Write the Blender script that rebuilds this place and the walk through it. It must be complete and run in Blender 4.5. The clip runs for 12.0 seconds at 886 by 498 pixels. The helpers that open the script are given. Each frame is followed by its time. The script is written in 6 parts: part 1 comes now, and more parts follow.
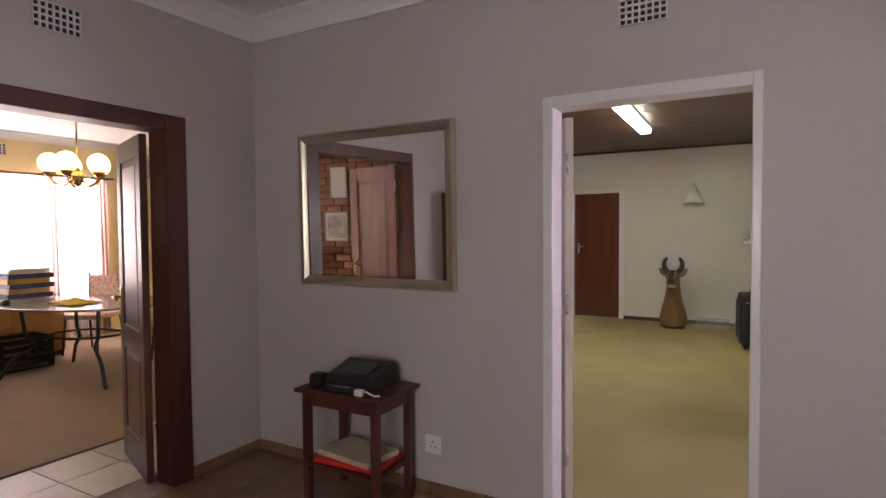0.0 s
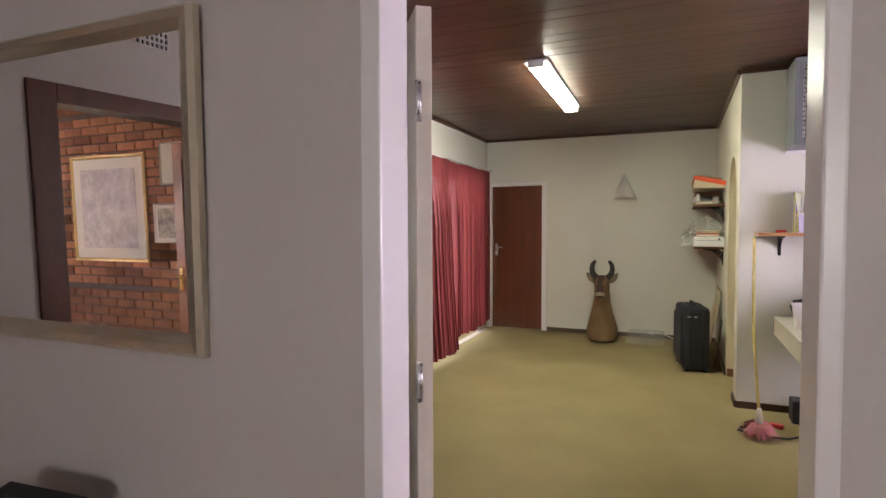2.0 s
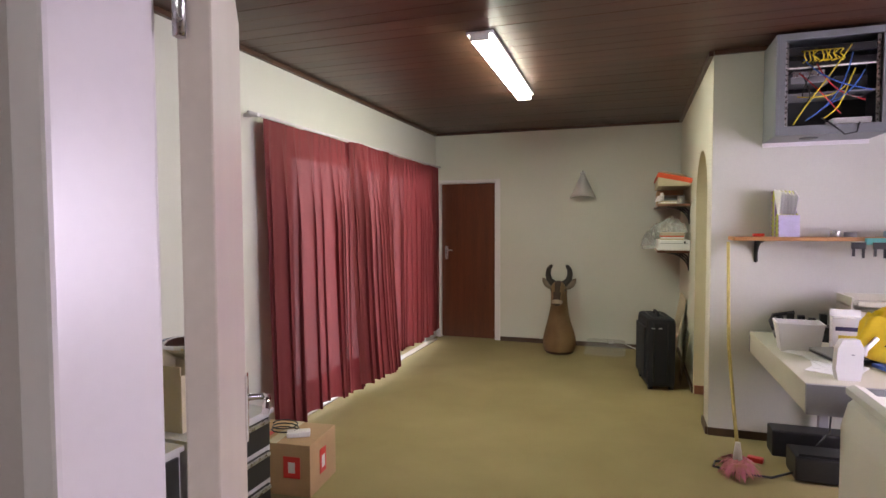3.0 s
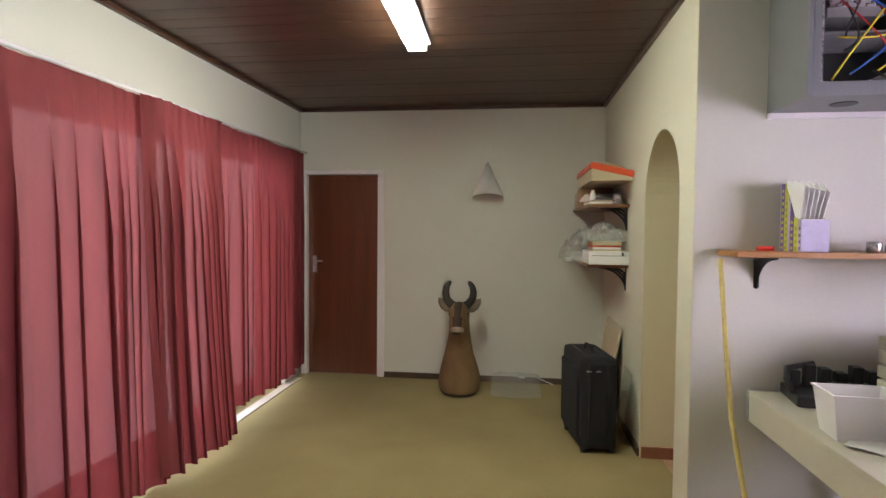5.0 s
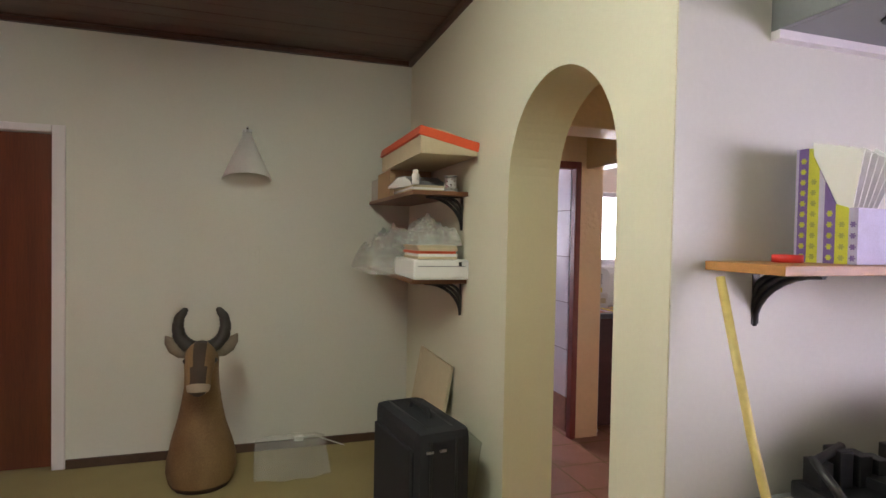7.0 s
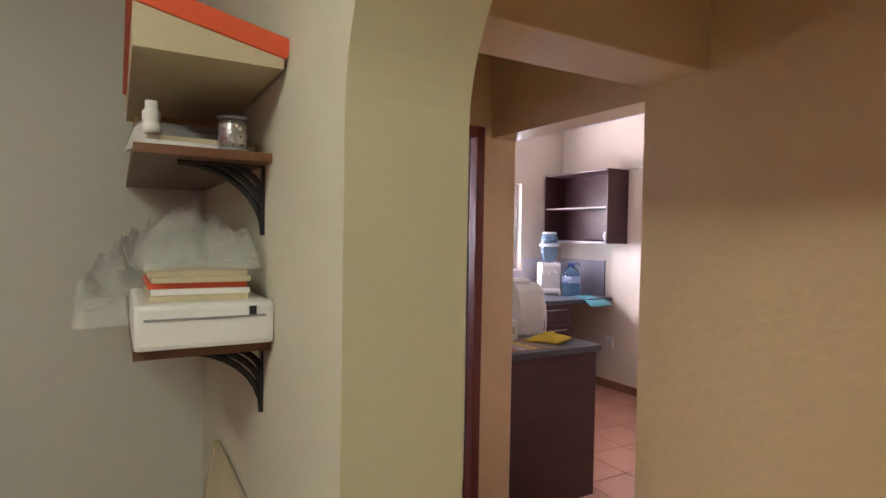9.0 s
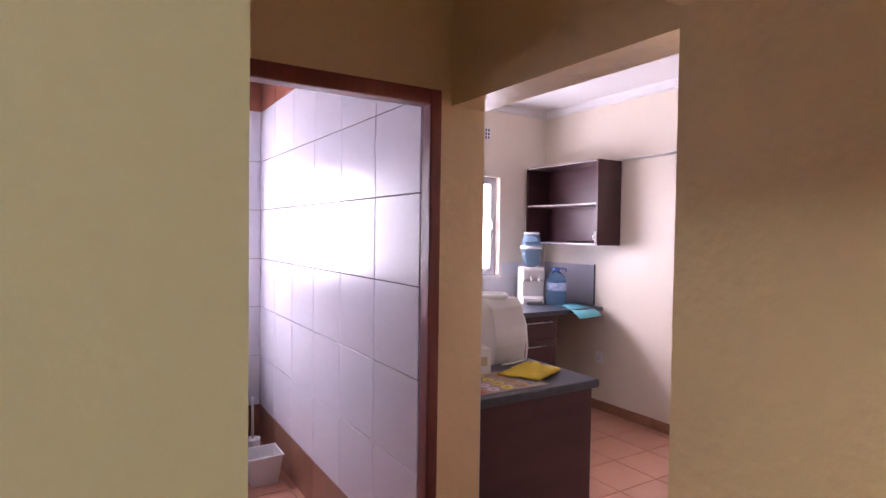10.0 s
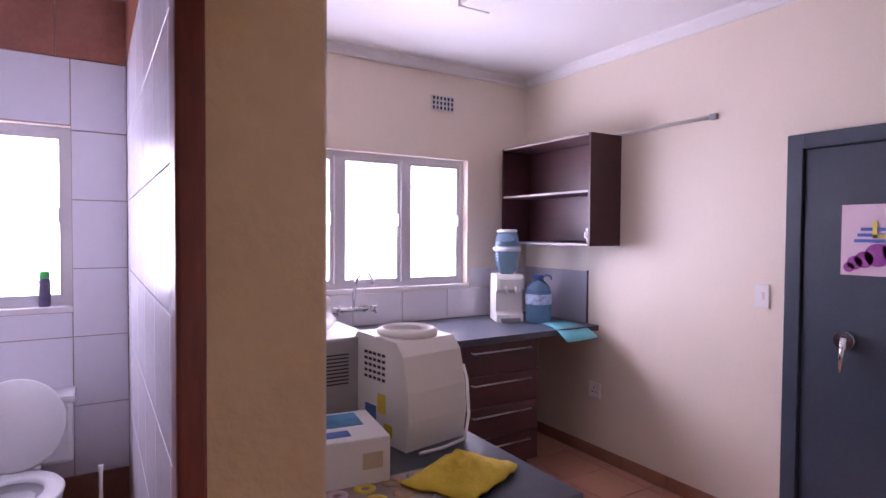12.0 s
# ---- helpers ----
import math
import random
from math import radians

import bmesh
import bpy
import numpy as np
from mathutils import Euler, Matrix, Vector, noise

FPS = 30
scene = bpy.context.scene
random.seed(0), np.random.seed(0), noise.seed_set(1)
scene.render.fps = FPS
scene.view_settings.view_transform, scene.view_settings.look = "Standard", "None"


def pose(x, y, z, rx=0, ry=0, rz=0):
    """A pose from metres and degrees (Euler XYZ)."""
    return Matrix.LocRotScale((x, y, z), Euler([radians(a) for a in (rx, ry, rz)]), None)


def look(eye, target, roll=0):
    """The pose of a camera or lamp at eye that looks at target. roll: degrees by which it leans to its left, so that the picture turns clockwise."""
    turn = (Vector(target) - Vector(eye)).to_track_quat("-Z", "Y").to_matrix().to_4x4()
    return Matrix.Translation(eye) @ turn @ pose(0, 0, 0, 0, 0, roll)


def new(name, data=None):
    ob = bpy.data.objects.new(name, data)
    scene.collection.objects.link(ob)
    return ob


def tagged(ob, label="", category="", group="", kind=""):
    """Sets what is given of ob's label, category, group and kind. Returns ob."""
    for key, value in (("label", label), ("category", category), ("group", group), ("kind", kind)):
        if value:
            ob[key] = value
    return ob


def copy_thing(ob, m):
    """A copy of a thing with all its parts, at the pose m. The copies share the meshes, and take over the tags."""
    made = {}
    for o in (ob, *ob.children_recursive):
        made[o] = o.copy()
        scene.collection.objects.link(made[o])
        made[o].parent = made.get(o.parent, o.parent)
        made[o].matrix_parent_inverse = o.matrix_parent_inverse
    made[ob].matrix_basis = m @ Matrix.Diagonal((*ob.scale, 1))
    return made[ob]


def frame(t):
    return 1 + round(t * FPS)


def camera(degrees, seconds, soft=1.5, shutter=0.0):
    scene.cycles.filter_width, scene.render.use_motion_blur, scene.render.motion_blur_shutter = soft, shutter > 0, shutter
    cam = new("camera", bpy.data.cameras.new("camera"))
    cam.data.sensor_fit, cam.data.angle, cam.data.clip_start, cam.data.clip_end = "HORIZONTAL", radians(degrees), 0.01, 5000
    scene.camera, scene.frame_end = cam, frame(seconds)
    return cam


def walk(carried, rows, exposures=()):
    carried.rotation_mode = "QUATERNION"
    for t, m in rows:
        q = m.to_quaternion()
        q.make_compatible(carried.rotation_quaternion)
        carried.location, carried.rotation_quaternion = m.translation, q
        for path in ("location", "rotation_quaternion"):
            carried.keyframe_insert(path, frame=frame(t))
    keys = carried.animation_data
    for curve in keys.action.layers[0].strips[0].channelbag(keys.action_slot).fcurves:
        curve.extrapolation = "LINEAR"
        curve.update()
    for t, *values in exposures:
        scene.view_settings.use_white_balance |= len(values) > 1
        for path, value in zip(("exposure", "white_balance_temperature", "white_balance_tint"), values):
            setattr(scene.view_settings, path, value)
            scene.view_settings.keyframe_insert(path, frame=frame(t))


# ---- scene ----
cam = camera(76.5, 12.0)
PATH = [
    (0, (4.172, 0.551, 1.459), (3.181, 2.287, 1.389), -0.4),
    (0.5, (4.048, 0.899, 1.456), (3.088, 2.652, 1.384), -0.5),
    (1, (3.985, 1.273, 1.451), (3.09, 3.06, 1.374), -0.4),
    (1.5, (3.984, 1.641, 1.468), (3.147, 3.455, 1.385), -0.2),
    (2, (3.909, 2.042, 1.471), (3.137, 3.885, 1.388), -0.2),
    (2.5, (3.862, 2.413, 1.478), (3.16, 4.284, 1.392), -0.1),
    (3, (3.841, 2.752, 1.499), (3.199, 4.644, 1.411), -0.2),
    (3.2, (3.818, 2.877, 1.503), (3.204, 4.778, 1.413), -0.2),
    (5, (3.523, 4.306, 1.497), (3.267, 6.289, 1.424), 0.5),
    (5.5, (3.407, 4.693, 1.468), (3.374, 6.691, 1.404), 0.8),
    (6, (3.333, 5.103, 1.469), (3.514, 7.094, 1.41), 0.9),
    (6.5, (3.287, 5.498, 1.474), (3.693, 7.456, 1.42), 1.1),
    (7, (3.34, 5.879, 1.463), (3.958, 7.781, 1.414), 1.1),
    (7.2, (3.369, 6.027, 1.465), (4.051, 7.907, 1.425), 1.3),
    (8.8, (3.939, 7.102, 1.52), (4.928, 8.839, 1.461), 1.2),
    (9, (4.033, 7.219, 1.502), (5.034, 8.949, 1.448), 1.0),
    (9.5, (4.261, 7.517, 1.516), (5.285, 9.235, 1.463), 0.6),
    (10, (4.521, 7.776, 1.52), (5.573, 9.476, 1.464), 0.8),
    (10.5, (4.77, 7.957, 1.506), (5.832, 9.65, 1.447), 0.6),
    (11, (4.976, 8.161, 1.506), (6.034, 9.857, 1.451), 0.5),
    (11.5, (5.17, 8.349, 1.501), (6.227, 10.046, 1.444), 0.5),
    (12, (5.388, 8.524, 1.513), (6.44, 10.224, 1.456), 0.4),
]
walk(cam, [(t, look(eye, target, roll)) for t, eye, target, roll in PATH],
     exposures=[(0.0, 0.2, 6500, 9), (0.8, 0.35, 6500, 8), (1.5, 0.48, 6500, 7), (2.2, 0.42, 6500, 6), (3.0, 0.2, 6400, 7), (5.0, 0.22, 6350, 6), (7.0, 0.2, 6350, 6), (9.0, 0.18, 6500, 8), (10.0, 0.2, 6300, 15), (10.5, 0.08, 6200, 20), (12.0, -0.25, 5900, 23)])

# ---- world and large lights ----
world = bpy.data.worlds.new("sky")
scene.world = world
world.use_nodes = True
_n, _l = world.node_tree.nodes, world.node_tree.links
_sky = _n.new("ShaderNodeTexSky")
_sky.sky_type, _sky.sun_disc = "NISHITA", False
_sky.sun_elevation, _sky.sun_rotation = radians(55), radians(200)
_l.new(_sky.outputs["Color"], _n["Background"].inputs["Color"])
_n["Background"].inputs["Strength"].default_value = 0.12


def area(name, m, w, h, watts, color):
    d = bpy.data.lights.new(name, "AREA")
    d.shape, d.size, d.size_y, d.energy, d.color = "RECTANGLE", w, h, watts, color
    ob = new(name, d)
    ob.matrix_world = m
    return ob


sun_data = bpy.data.lights.new("sun", "SUN")
sun_data.energy, sun_data.angle, sun_data.color = 2.5, radians(0.5), (1.0, 0.95, 0.88)
sun = new("sun", sun_data)
sun.matrix_world = look((0, 0, 20), (-3.9, 10.7, 20 - 16.3))

DAY = (0.92, 0.84, 1.0)
# sky light in the openings: dining windows, office sliding door, office side window, wash room, kitchen
area("sky_dining", look((-4.12, 3.88, 1.45), (0, 3.88, 1.45)), 2.34, 1.5, 330, (1.0, 0.95, 0.95))
area("sky_sliding_door", look((1.05, 7.95, 1.08), (3, 7.95, 1.08)), 2.9, 2.0, 80, (0.95, 0.93, 1.0))
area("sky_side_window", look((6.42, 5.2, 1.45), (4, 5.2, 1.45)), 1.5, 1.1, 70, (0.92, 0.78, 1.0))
area("sky_wash_room", look((4.95, 12.03, 1.58), (4.95, 9, 1.58)), 0.66, 0.88, 27, DAY)
area("sky_kitchen", look((6.97, 12.03, 1.59), (6.97, 9, 1.59)), 1.44, 0.88, 68, DAY)
# added lamp in an assumed, unseen south window, to brighten the hall
area("sky_hall", look((4.6, -1.72, 1.5), (4.6, 2, 1.5)), 1.2, 1.1, 40, (1.0, 0.93, 0.93))


# ---- materials ----
def mat(name, color, rough=0.6, vary=0.12, scale=3.0, grain=60.0, bump=0.05, metal=0.0, color2=None, stretch=(1, 1, 1), coat=0.0, translucent=0.0, random_tint=0.0, dist=0.004):
    """Two scales of noise over a base colour, with fine relief; object coordinates, so sizes are metres."""
    m = bpy.data.materials.new(name)
    m.use_nodes = True
    n, l = m.node_tree.nodes, m.node_tree.links
    b = n["Principled BSDF"]
    b.inputs["Metallic"].default_value = metal
    b.inputs["Coat Weight"].default_value = coat
    tc, mp = n.new("ShaderNodeTexCoord"), n.new("ShaderNodeMapping")
    mp.inputs["Scale"].default_value = stretch
    l.new(tc.outputs["Object"], mp.inputs["Vector"])
    big, fine = n.new("ShaderNodeTexNoise"), n.new("ShaderNodeTexNoise")
    big.inputs["Scale"].default_value, fine.inputs["Scale"].default_value = scale, grain
    big.inputs["Detail"].default_value, fine.inputs["Detail"].default_value = 5, 4
    for t in (big, fine):
        l.new(mp.outputs["Vector"], t.inputs["Vector"])
    mixf = n.new("ShaderNodeMix")
    mixf.inputs["Factor"].default_value = 0.4
    l.new(big.outputs["Fac"], mixf.inputs["A"])
    l.new(fine.outputs["Fac"], mixf.inputs["B"])
    ramp = n.new("ShaderNodeValToRGB")
    ramp.color_ramp.elements[0].position, ramp.color_ramp.elements[1].position = 0.33, 0.67
    c2 = color2 or tuple(max(0, c * (1 - 2 * vary)) for c in color)
    ramp.color_ramp.elements[0].color, ramp.color_ramp.elements[1].color = (*c2, 1), (*color, 1)
    l.new(mixf.outputs["Result"], ramp.inputs["Fac"])
    out = ramp.outputs["Color"]
    if random_tint:
        info, hsv, mr = n.new("ShaderNodeObjectInfo"), n.new("ShaderNodeHueSaturation"), n.new("ShaderNodeMapRange")
        mr.inputs["To Min"].default_value, mr.inputs["To Max"].default_value = 1 - random_tint, 1 + random_tint
        l.new(info.outputs["Random"], mr.inputs["Value"])
        l.new(mr.outputs["Result"], hsv.inputs["Value"])
        l.new(out, hsv.inputs["Color"])
        out = hsv.outputs["Color"]
    l.new(out, b.inputs["Base Color"])
    rr = n.new("ShaderNodeMapRange")
    rr.inputs["To Min"].default_value, rr.inputs["To Max"].default_value = max(0.02, rough - 0.04), min(1, rough + 0.04)
    l.new(fine.outputs["Fac"], rr.inputs["Value"])
    l.new(rr.outputs["Result"], b.inputs["Roughness"])
    if bump:
        bp = n.new("ShaderNodeBump")
        bp.inputs["Strength"].default_value, bp.inputs["Distance"].default_value = min(1, bump * 4), dist
        l.new(mixf.outputs["Result"], bp.inputs["Height"])
        l.new(bp.outputs["Normal"], b.inputs["Normal"])
    if translucent:
        tr, mx = n.new("ShaderNodeBsdfTranslucent"), n.new("ShaderNodeMixShader")
        l.new(out, tr.inputs["Color"])
        mx.inputs["Fac"].default_value = translucent
        l.new(b.outputs["BSDF"], mx.inputs[1])
        l.new(tr.outputs["BSDF"], mx.inputs[2])
        l.new(mx.outputs["Shader"], n["Material Output"].inputs["Surface"])
    return m


def glow(name, color, strength):
    m = bpy.data.materials.new(name)
    m.use_nodes = True
    b = m.node_tree.nodes["Principled BSDF"]
    b.inputs["Base Color"].default_value = (*color, 1)
    b.inputs["Emission Color"].default_value = (*color, 1)
    b.inputs["Emission Strength"].default_value = strength
    return m


def clear(name, color, rough=0.02, ior=1.45, alpha=1.0):
    m = bpy.data.materials.new(name)
    m.use_nodes = True
    b = m.node_tree.nodes["Principled BSDF"]
    b.inputs["Base Color"].default_value = (*color, 1)
    b.inputs["Roughness"].default_value, b.inputs["IOR"].default_value = rough, ior
    b.inputs["Transmission Weight"].default_value, b.inputs["Alpha"].default_value = 1.0, alpha
    return m


# hall paint carries the grey-mauve cast of its low light in the colour
PAINT_HALL = mat("hall_paint_dimmed", (0.52, 0.475, 0.465), 0.55, 0.04, 1.3, 90, 0.06)
PAINT_OFFICE = mat("office_paint", (0.645, 0.64, 0.57), 0.5, 0.03, 1.2, 80, 0.06)
PAINT_PASSAGE = mat("passage_paint", (0.80, 0.62, 0.38), 0.35, 0.04, 2.0, 30, 0.22, dist=0.012)
PAINT_ARCH = mat("yellow_cream_paint", (0.66, 0.615, 0.42), 0.5, 0.03, 1.2, 70, 0.08)
PAINT_KITCHEN = mat("kitchen_paint", (0.78, 0.69, 0.58), 0.45, 0.03, 1.2, 70, 0.08)
PAINT_DINING = mat("dining_paint", (0.72, 0.58, 0.30), 0.5, 0.04, 1.2, 70, 0.06)
WHITE = mat("white_ceiling", (0.80, 0.78, 0.78), 0.6, 0.02, 1.0, 70, 0.03)
FRAME_WHITE = mat("white_enamel", (0.74, 0.71, 0.72), 0.3, 0.02, 1.5, 50, 0.012)
LEAF_CREAM = mat("cream_enamel", (0.66, 0.59, 0.53), 0.35, 0.05, 4, 50, 0.04)
CARPET = mat("olive_carpet", (0.34, 0.275, 0.125), 0.95, 0.1, 1.6, 420, 0.3, color2=(0.25, 0.20, 0.085))
CARPET_TAN = mat("tan_carpet", (0.40, 0.30, 0.20), 0.95, 0.1, 1.6, 400, 0.3)
HALL_TILE = mat("brown_floor_tile", (0.26, 0.15, 0.085), 0.4, 0.15, 5, 90, 0.05, random_tint=0.08)
PALE_TILE = mat("pale_floor_tile", (0.52, 0.44, 0.36), 0.35, 0.1, 4, 60, 0.04, random_tint=0.05)
TERRA_TILE = mat("terracotta_floor_tile", (0.56, 0.28, 0.19), 0.30, 0.12, 5, 40, 0.008, color2=(0.50, 0.24, 0.16), random_tint=0.07)
SKIRT_TILE = mat("terracotta_skirting_tile", (0.34, 0.16, 0.10), 0.35, 0.15, 6, 40, 0.05, random_tint=0.1)
GROUT = mat("grout", (0.42, 0.32, 0.26), 0.9, 0.1, 8, 200, 0.1)
GROUT_DARK = mat("dark_grout", (0.16, 0.12, 0.12), 0.9, 0.1, 8, 200, 0.1)
WALL_TILE = mat("white_wall_tile", (0.74, 0.72, 0.77), 0.22, 0.02, 2, 30, 0.0, random_tint=0.02)
RED_TILE = mat("red_border_tile", (0.36, 0.13, 0.08), 0.3, 0.15, 6, 40, 0.04, random_tint=0.08)
CEIL_WOOD = mat("dark_ceiling_boards", (0.10, 0.042, 0.024), 0.38, 0.3, 2.2, 26, 0.08, stretch=(0.25, 3, 3), color2=(0.045, 0.02, 0.013))
DARK_WOOD = mat("dark_red_wood", (0.12, 0.032, 0.022), 0.35, 0.3, 3, 30, 0.06, stretch=(4, 4, 0.4), color2=(0.06, 0.018, 0.014))
DOOR_WOOD = mat("red_brown_veneer", (0.15, 0.042, 0.016), 0.38, 0.25, 2.5, 24, 0.04, stretch=(5, 5, 0.35), color2=(0.085, 0.024, 0.010))
# redder dark wood, lightened in colour for the daylight on the wash-room leaf
WASH_DOOR = mat("plum_red_wood_lit", (0.25, 0.060, 0.050), 0.38, 0.25, 3, 30, 0.05, stretch=(4, 4, 0.4))
LIGHT_DOOR_WOOD = mat("mid_red_wood", (0.30, 0.12, 0.07), 0.4, 0.2, 3, 30, 0.05, stretch=(4, 4, 0.4))
SKIRT_WOOD = mat("dark_skirting", (0.09, 0.05, 0.03), 0.5, 0.2, 4, 40, 0.05)
BRICK = mat("face_brick", (0.44, 0.19, 0.11), 0.8, 0.2, 9, 70, 0.25, color2=(0.24, 0.10, 0.06), random_tint=0.4)
STEEL = mat("brushed_steel", (0.62, 0.62, 0.63), 0.28, 0.05, 3, 90, 0.02, metal=1.0)
CHROME = mat("chrome", (0.8, 0.8, 0.82), 0.08, 0.02, 3, 90, 0.0, metal=1.0)
BRASS = mat("brass", (0.75, 0.52, 0.20), 0.22, 0.06, 4, 60, 0.02, metal=1.0)
BLACK = mat("black_plastic", (0.018, 0.018, 0.02), 0.4, 0.1, 5, 120, 0.04)
WHITE_PLASTIC = mat("white_plastic", (0.78, 0.77, 0.76), 0.35, 0.02, 3, 60, 0.02)
ALU = mat("painted_window_metal", (0.60, 0.58, 0.61), 0.35, 0.04, 4, 60, 0.03)
GLASS = clear("window_glass", (1, 1, 1), 0.0)


# ---- builders ----
def box(bm, x0, x1, y0, y1, z0, z1, bev=0.0):
    v = [bm.verts.new((x, y, z)) for z in (z0, z1) for y in (y0, y1) for x in (x0, x1)]
    f = [bm.faces.new([v[i] for i in q]) for q in ((0, 2, 3, 1), (4, 5, 7, 6), (0, 1, 5, 4), (2, 6, 7, 3), (0, 4, 6, 2), (1, 3, 7, 5))]
    if bev:
        e = list({e for q in f for e in q.edges})
        bmesh.ops.bevel(bm, geom=e, offset=bev, segments=2, affect="EDGES", profile=0.6)
    return bm


def B(*boxes, bev=0.0):
    bm = bmesh.new()
    for b in boxes:
        box(bm, *b, bev=bev)
    return bm


def tube(bm, pts, r, seg=10, cap=True, radii=None):
    """A round bar along a line of points."""
    pts = [Vector(p) for p in pts]
    rings = []
    up = Vector((0, 0, 1))
    for i, p in enumerate(pts):
        d = (pts[min(i + 1, len(pts) - 1)] - pts[max(i - 1, 0)]).normalized()
        a = d.cross(up) if i == 0 else a - d * a.dot(d)
        if a.length < 1e-2:
            a = d.cross(Vector((1, 0, 0)))
        a.normalize()
        c = d.cross(a).normalized()
        rr = radii[i] if radii else r
        rings.append([bm.verts.new(p + rr * (math.cos(2 * math.pi * k / seg) * a + math.sin(2 * math.pi * k / seg) * c)) for k in range(seg)])
    for q, w in zip(rings, rings[1:]):
        for k in range(seg):
            f = bm.faces.new((q[k], q[(k + 1) % seg], w[(k + 1) % seg], w[k]))
            f.smooth = True
    if cap:
        bm.faces.new(rings[0][::-1])
        bm.faces.new(rings[-1])
    return bm


def lathe(bm, profile, cx=0, cy=0, seg=24, sx=1.0, sy=1.0, close=True):
    """Turned shape: (radius, height) pairs round an upright axis."""
    rings = [[bm.verts.new((cx + r * sx * math.cos(2 * math.pi * k / seg), cy + r * sy * math.sin(2 * math.pi * k / seg), z)) for k in range(seg)] for r, z in profile]
    for q, w in zip(rings, rings[1:]):
        for k in range(seg):
            f = bm.faces.new((q[k], q[(k + 1) % seg], w[(k + 1) % seg], w[k]))
            f.smooth = True
    if close:
        bm.faces.new(rings[0][::-1])
        bm.faces.new(rings[-1])
    return bm


def prism(bm, poly, axis, a, b):
    """A flat outline pushed through from a to b along an axis."""
    def at(p, t):
        return {"x": (t, p[0], p[1]), "y": (p[0], t, p[1]), "z": (p[0], p[1], t)}[axis]
    va, vb = [bm.verts.new(at(p, a)) for p in poly], [bm.verts.new(at(p, b)) for p in poly]
    bm.faces.new(va)
    bm.faces.new(vb[::-1])
    for i in range(len(poly)):
        j = (i + 1) % len(poly)
        bm.faces.new((va[i], vb[i], vb[j], va[j]))
    return bm


def mesh_of(name, bm, material):
    bmesh.ops.recalc_face_normals(bm, faces=bm.faces)
    me = bpy.data.meshes.new(name)
    bm.to_mesh(me)
    bm.free()
    me.materials.append(material)
    return me


def setting(name, bm, material, label="", category=""):
    return tagged(new(name, mesh_of(name, bm, material)), label, category, kind="structure")


def thing(name, m, label, category, group=""):
    e = new(name)
    e.matrix_world = m
    e.empty_display_size = 0.1
    return tagged(e, label, category, group)


def one(name, bm, material, m, label, category, group=""):
    ob = new(name, mesh_of(name, bm, material))
    ob.matrix_world = m
    return tagged(ob, label, category, group)


def part(name, bm, material, parent, label=""):
    ob = new(name, mesh_of(name, bm, material))
    ob.parent = parent
    return tagged(ob, label)


def piece(name, me, parent, m):
    ob = new(name, me)
    ob.parent = parent
    ob.matrix_basis = m
    return ob


def wall(name, axis, f0, f1, a, b, z0, z1, holes, material, label, category="wall"):
    """A wall along axis, from face f0 to f1, with through openings (from, to, sill, head)."""
    bm = bmesh.new()

    def put(p, q, zl, zh):
        if q - p > 1e-4 and zh - zl > 1e-4:
            box(bm, *((p, q, f0, f1) if axis == "x" else (f0, f1, p, q)), zl, zh)
    at = a
    for h0, h1, s, t in sorted(holes):
        put(at, h0, z0, z1)
        put(h0, h1, z0, s)
        put(h0, h1, t, z1)
        at = h1
    put(at, b, z0, z1)
    return setting(name, bm, material, label, category)


# ---- large structure ----
# entrance hall
wall("wall_hall_north", "x", 3.17, 3.235, 1.12, 6.2, 0, 2.95, [(3.27, 4.155, 0, 2.05)], PAINT_HALL, "painted plaster wall, coloured grey-mauve for dim light, with a doorway")
wall("wall_hall_west", "y", 1.13, 1.26, -1.6, 3.17, 0, 2.95, [(1.235, 2.62, 0, 2.08)], PAINT_HALL, "painted plaster wall, coloured grey-mauve for dim light, with a double doorway")
wall("wall_hall_east", "y", 6.2, 6.35, -1.6, 3.17, 0, 2.95, [], PAINT_HALL, "plain painted plaster wall")
wall("wall_hall_south", "x", -1.75, -1.6, 1.12, 6.35, 0, 2.95, [(4.0, 5.2, 0.95, 2.05)], PAINT_HALL, "plain painted plaster wall with an added, unseen window")
setting("ceiling_hall", B((1.0, 6.35, -1.75, 3.235, 2.80, 2.9)), WHITE, "smooth white plaster ceiling", "ceiling")
setting("floor_hall_bed", B((1.0, 6.35, -1.75, 3.3, -0.12, -0.008)), GROUT, "grouted bed under brown floor tiles", "floor")


def cornice(name, p, q, inward, h=0.10, z=2.80, material=WHITE):
    """A stepped coving between p and q on a wall, with its inward direction."""
    p, q, w = Vector((*p, 0)), Vector((*q, 0)), Vector((*inward, 0))
    prof = [(0, -h * 1.25), (0.018, -h * 1.25), (0.022, -h), (0.045, -h * 0.62), (h * 0.75, -0.035), (h * 1.05, -0.02), (h * 1.1, 0), (0, 0)]
    bm = bmesh.new()
    ra = [bm.verts.new(p + w * u + Vector((0, 0, z + v))) for u, v in prof]
    rb = [bm.verts.new(q + w * u + Vector((0, 0, z + v))) for u, v in prof]
    for i in range(len(prof)):
        j = (i + 1) % len(prof)
        bm.faces.new((ra[i], ra[j], rb[j], rb[i]))
    bm.faces.new(ra)
    bm.faces.new(rb[::-1])
    return setting(name, bm, material, "white moulded plaster cornice", "cornice")


cornice("trim_cornice_hall_north", (1.26, 3.17), (6.2, 3.17), (0, -1))
cornice("trim_cornice_hall_west", (1.26, -1.6), (1.26, 3.17), (1, 0))

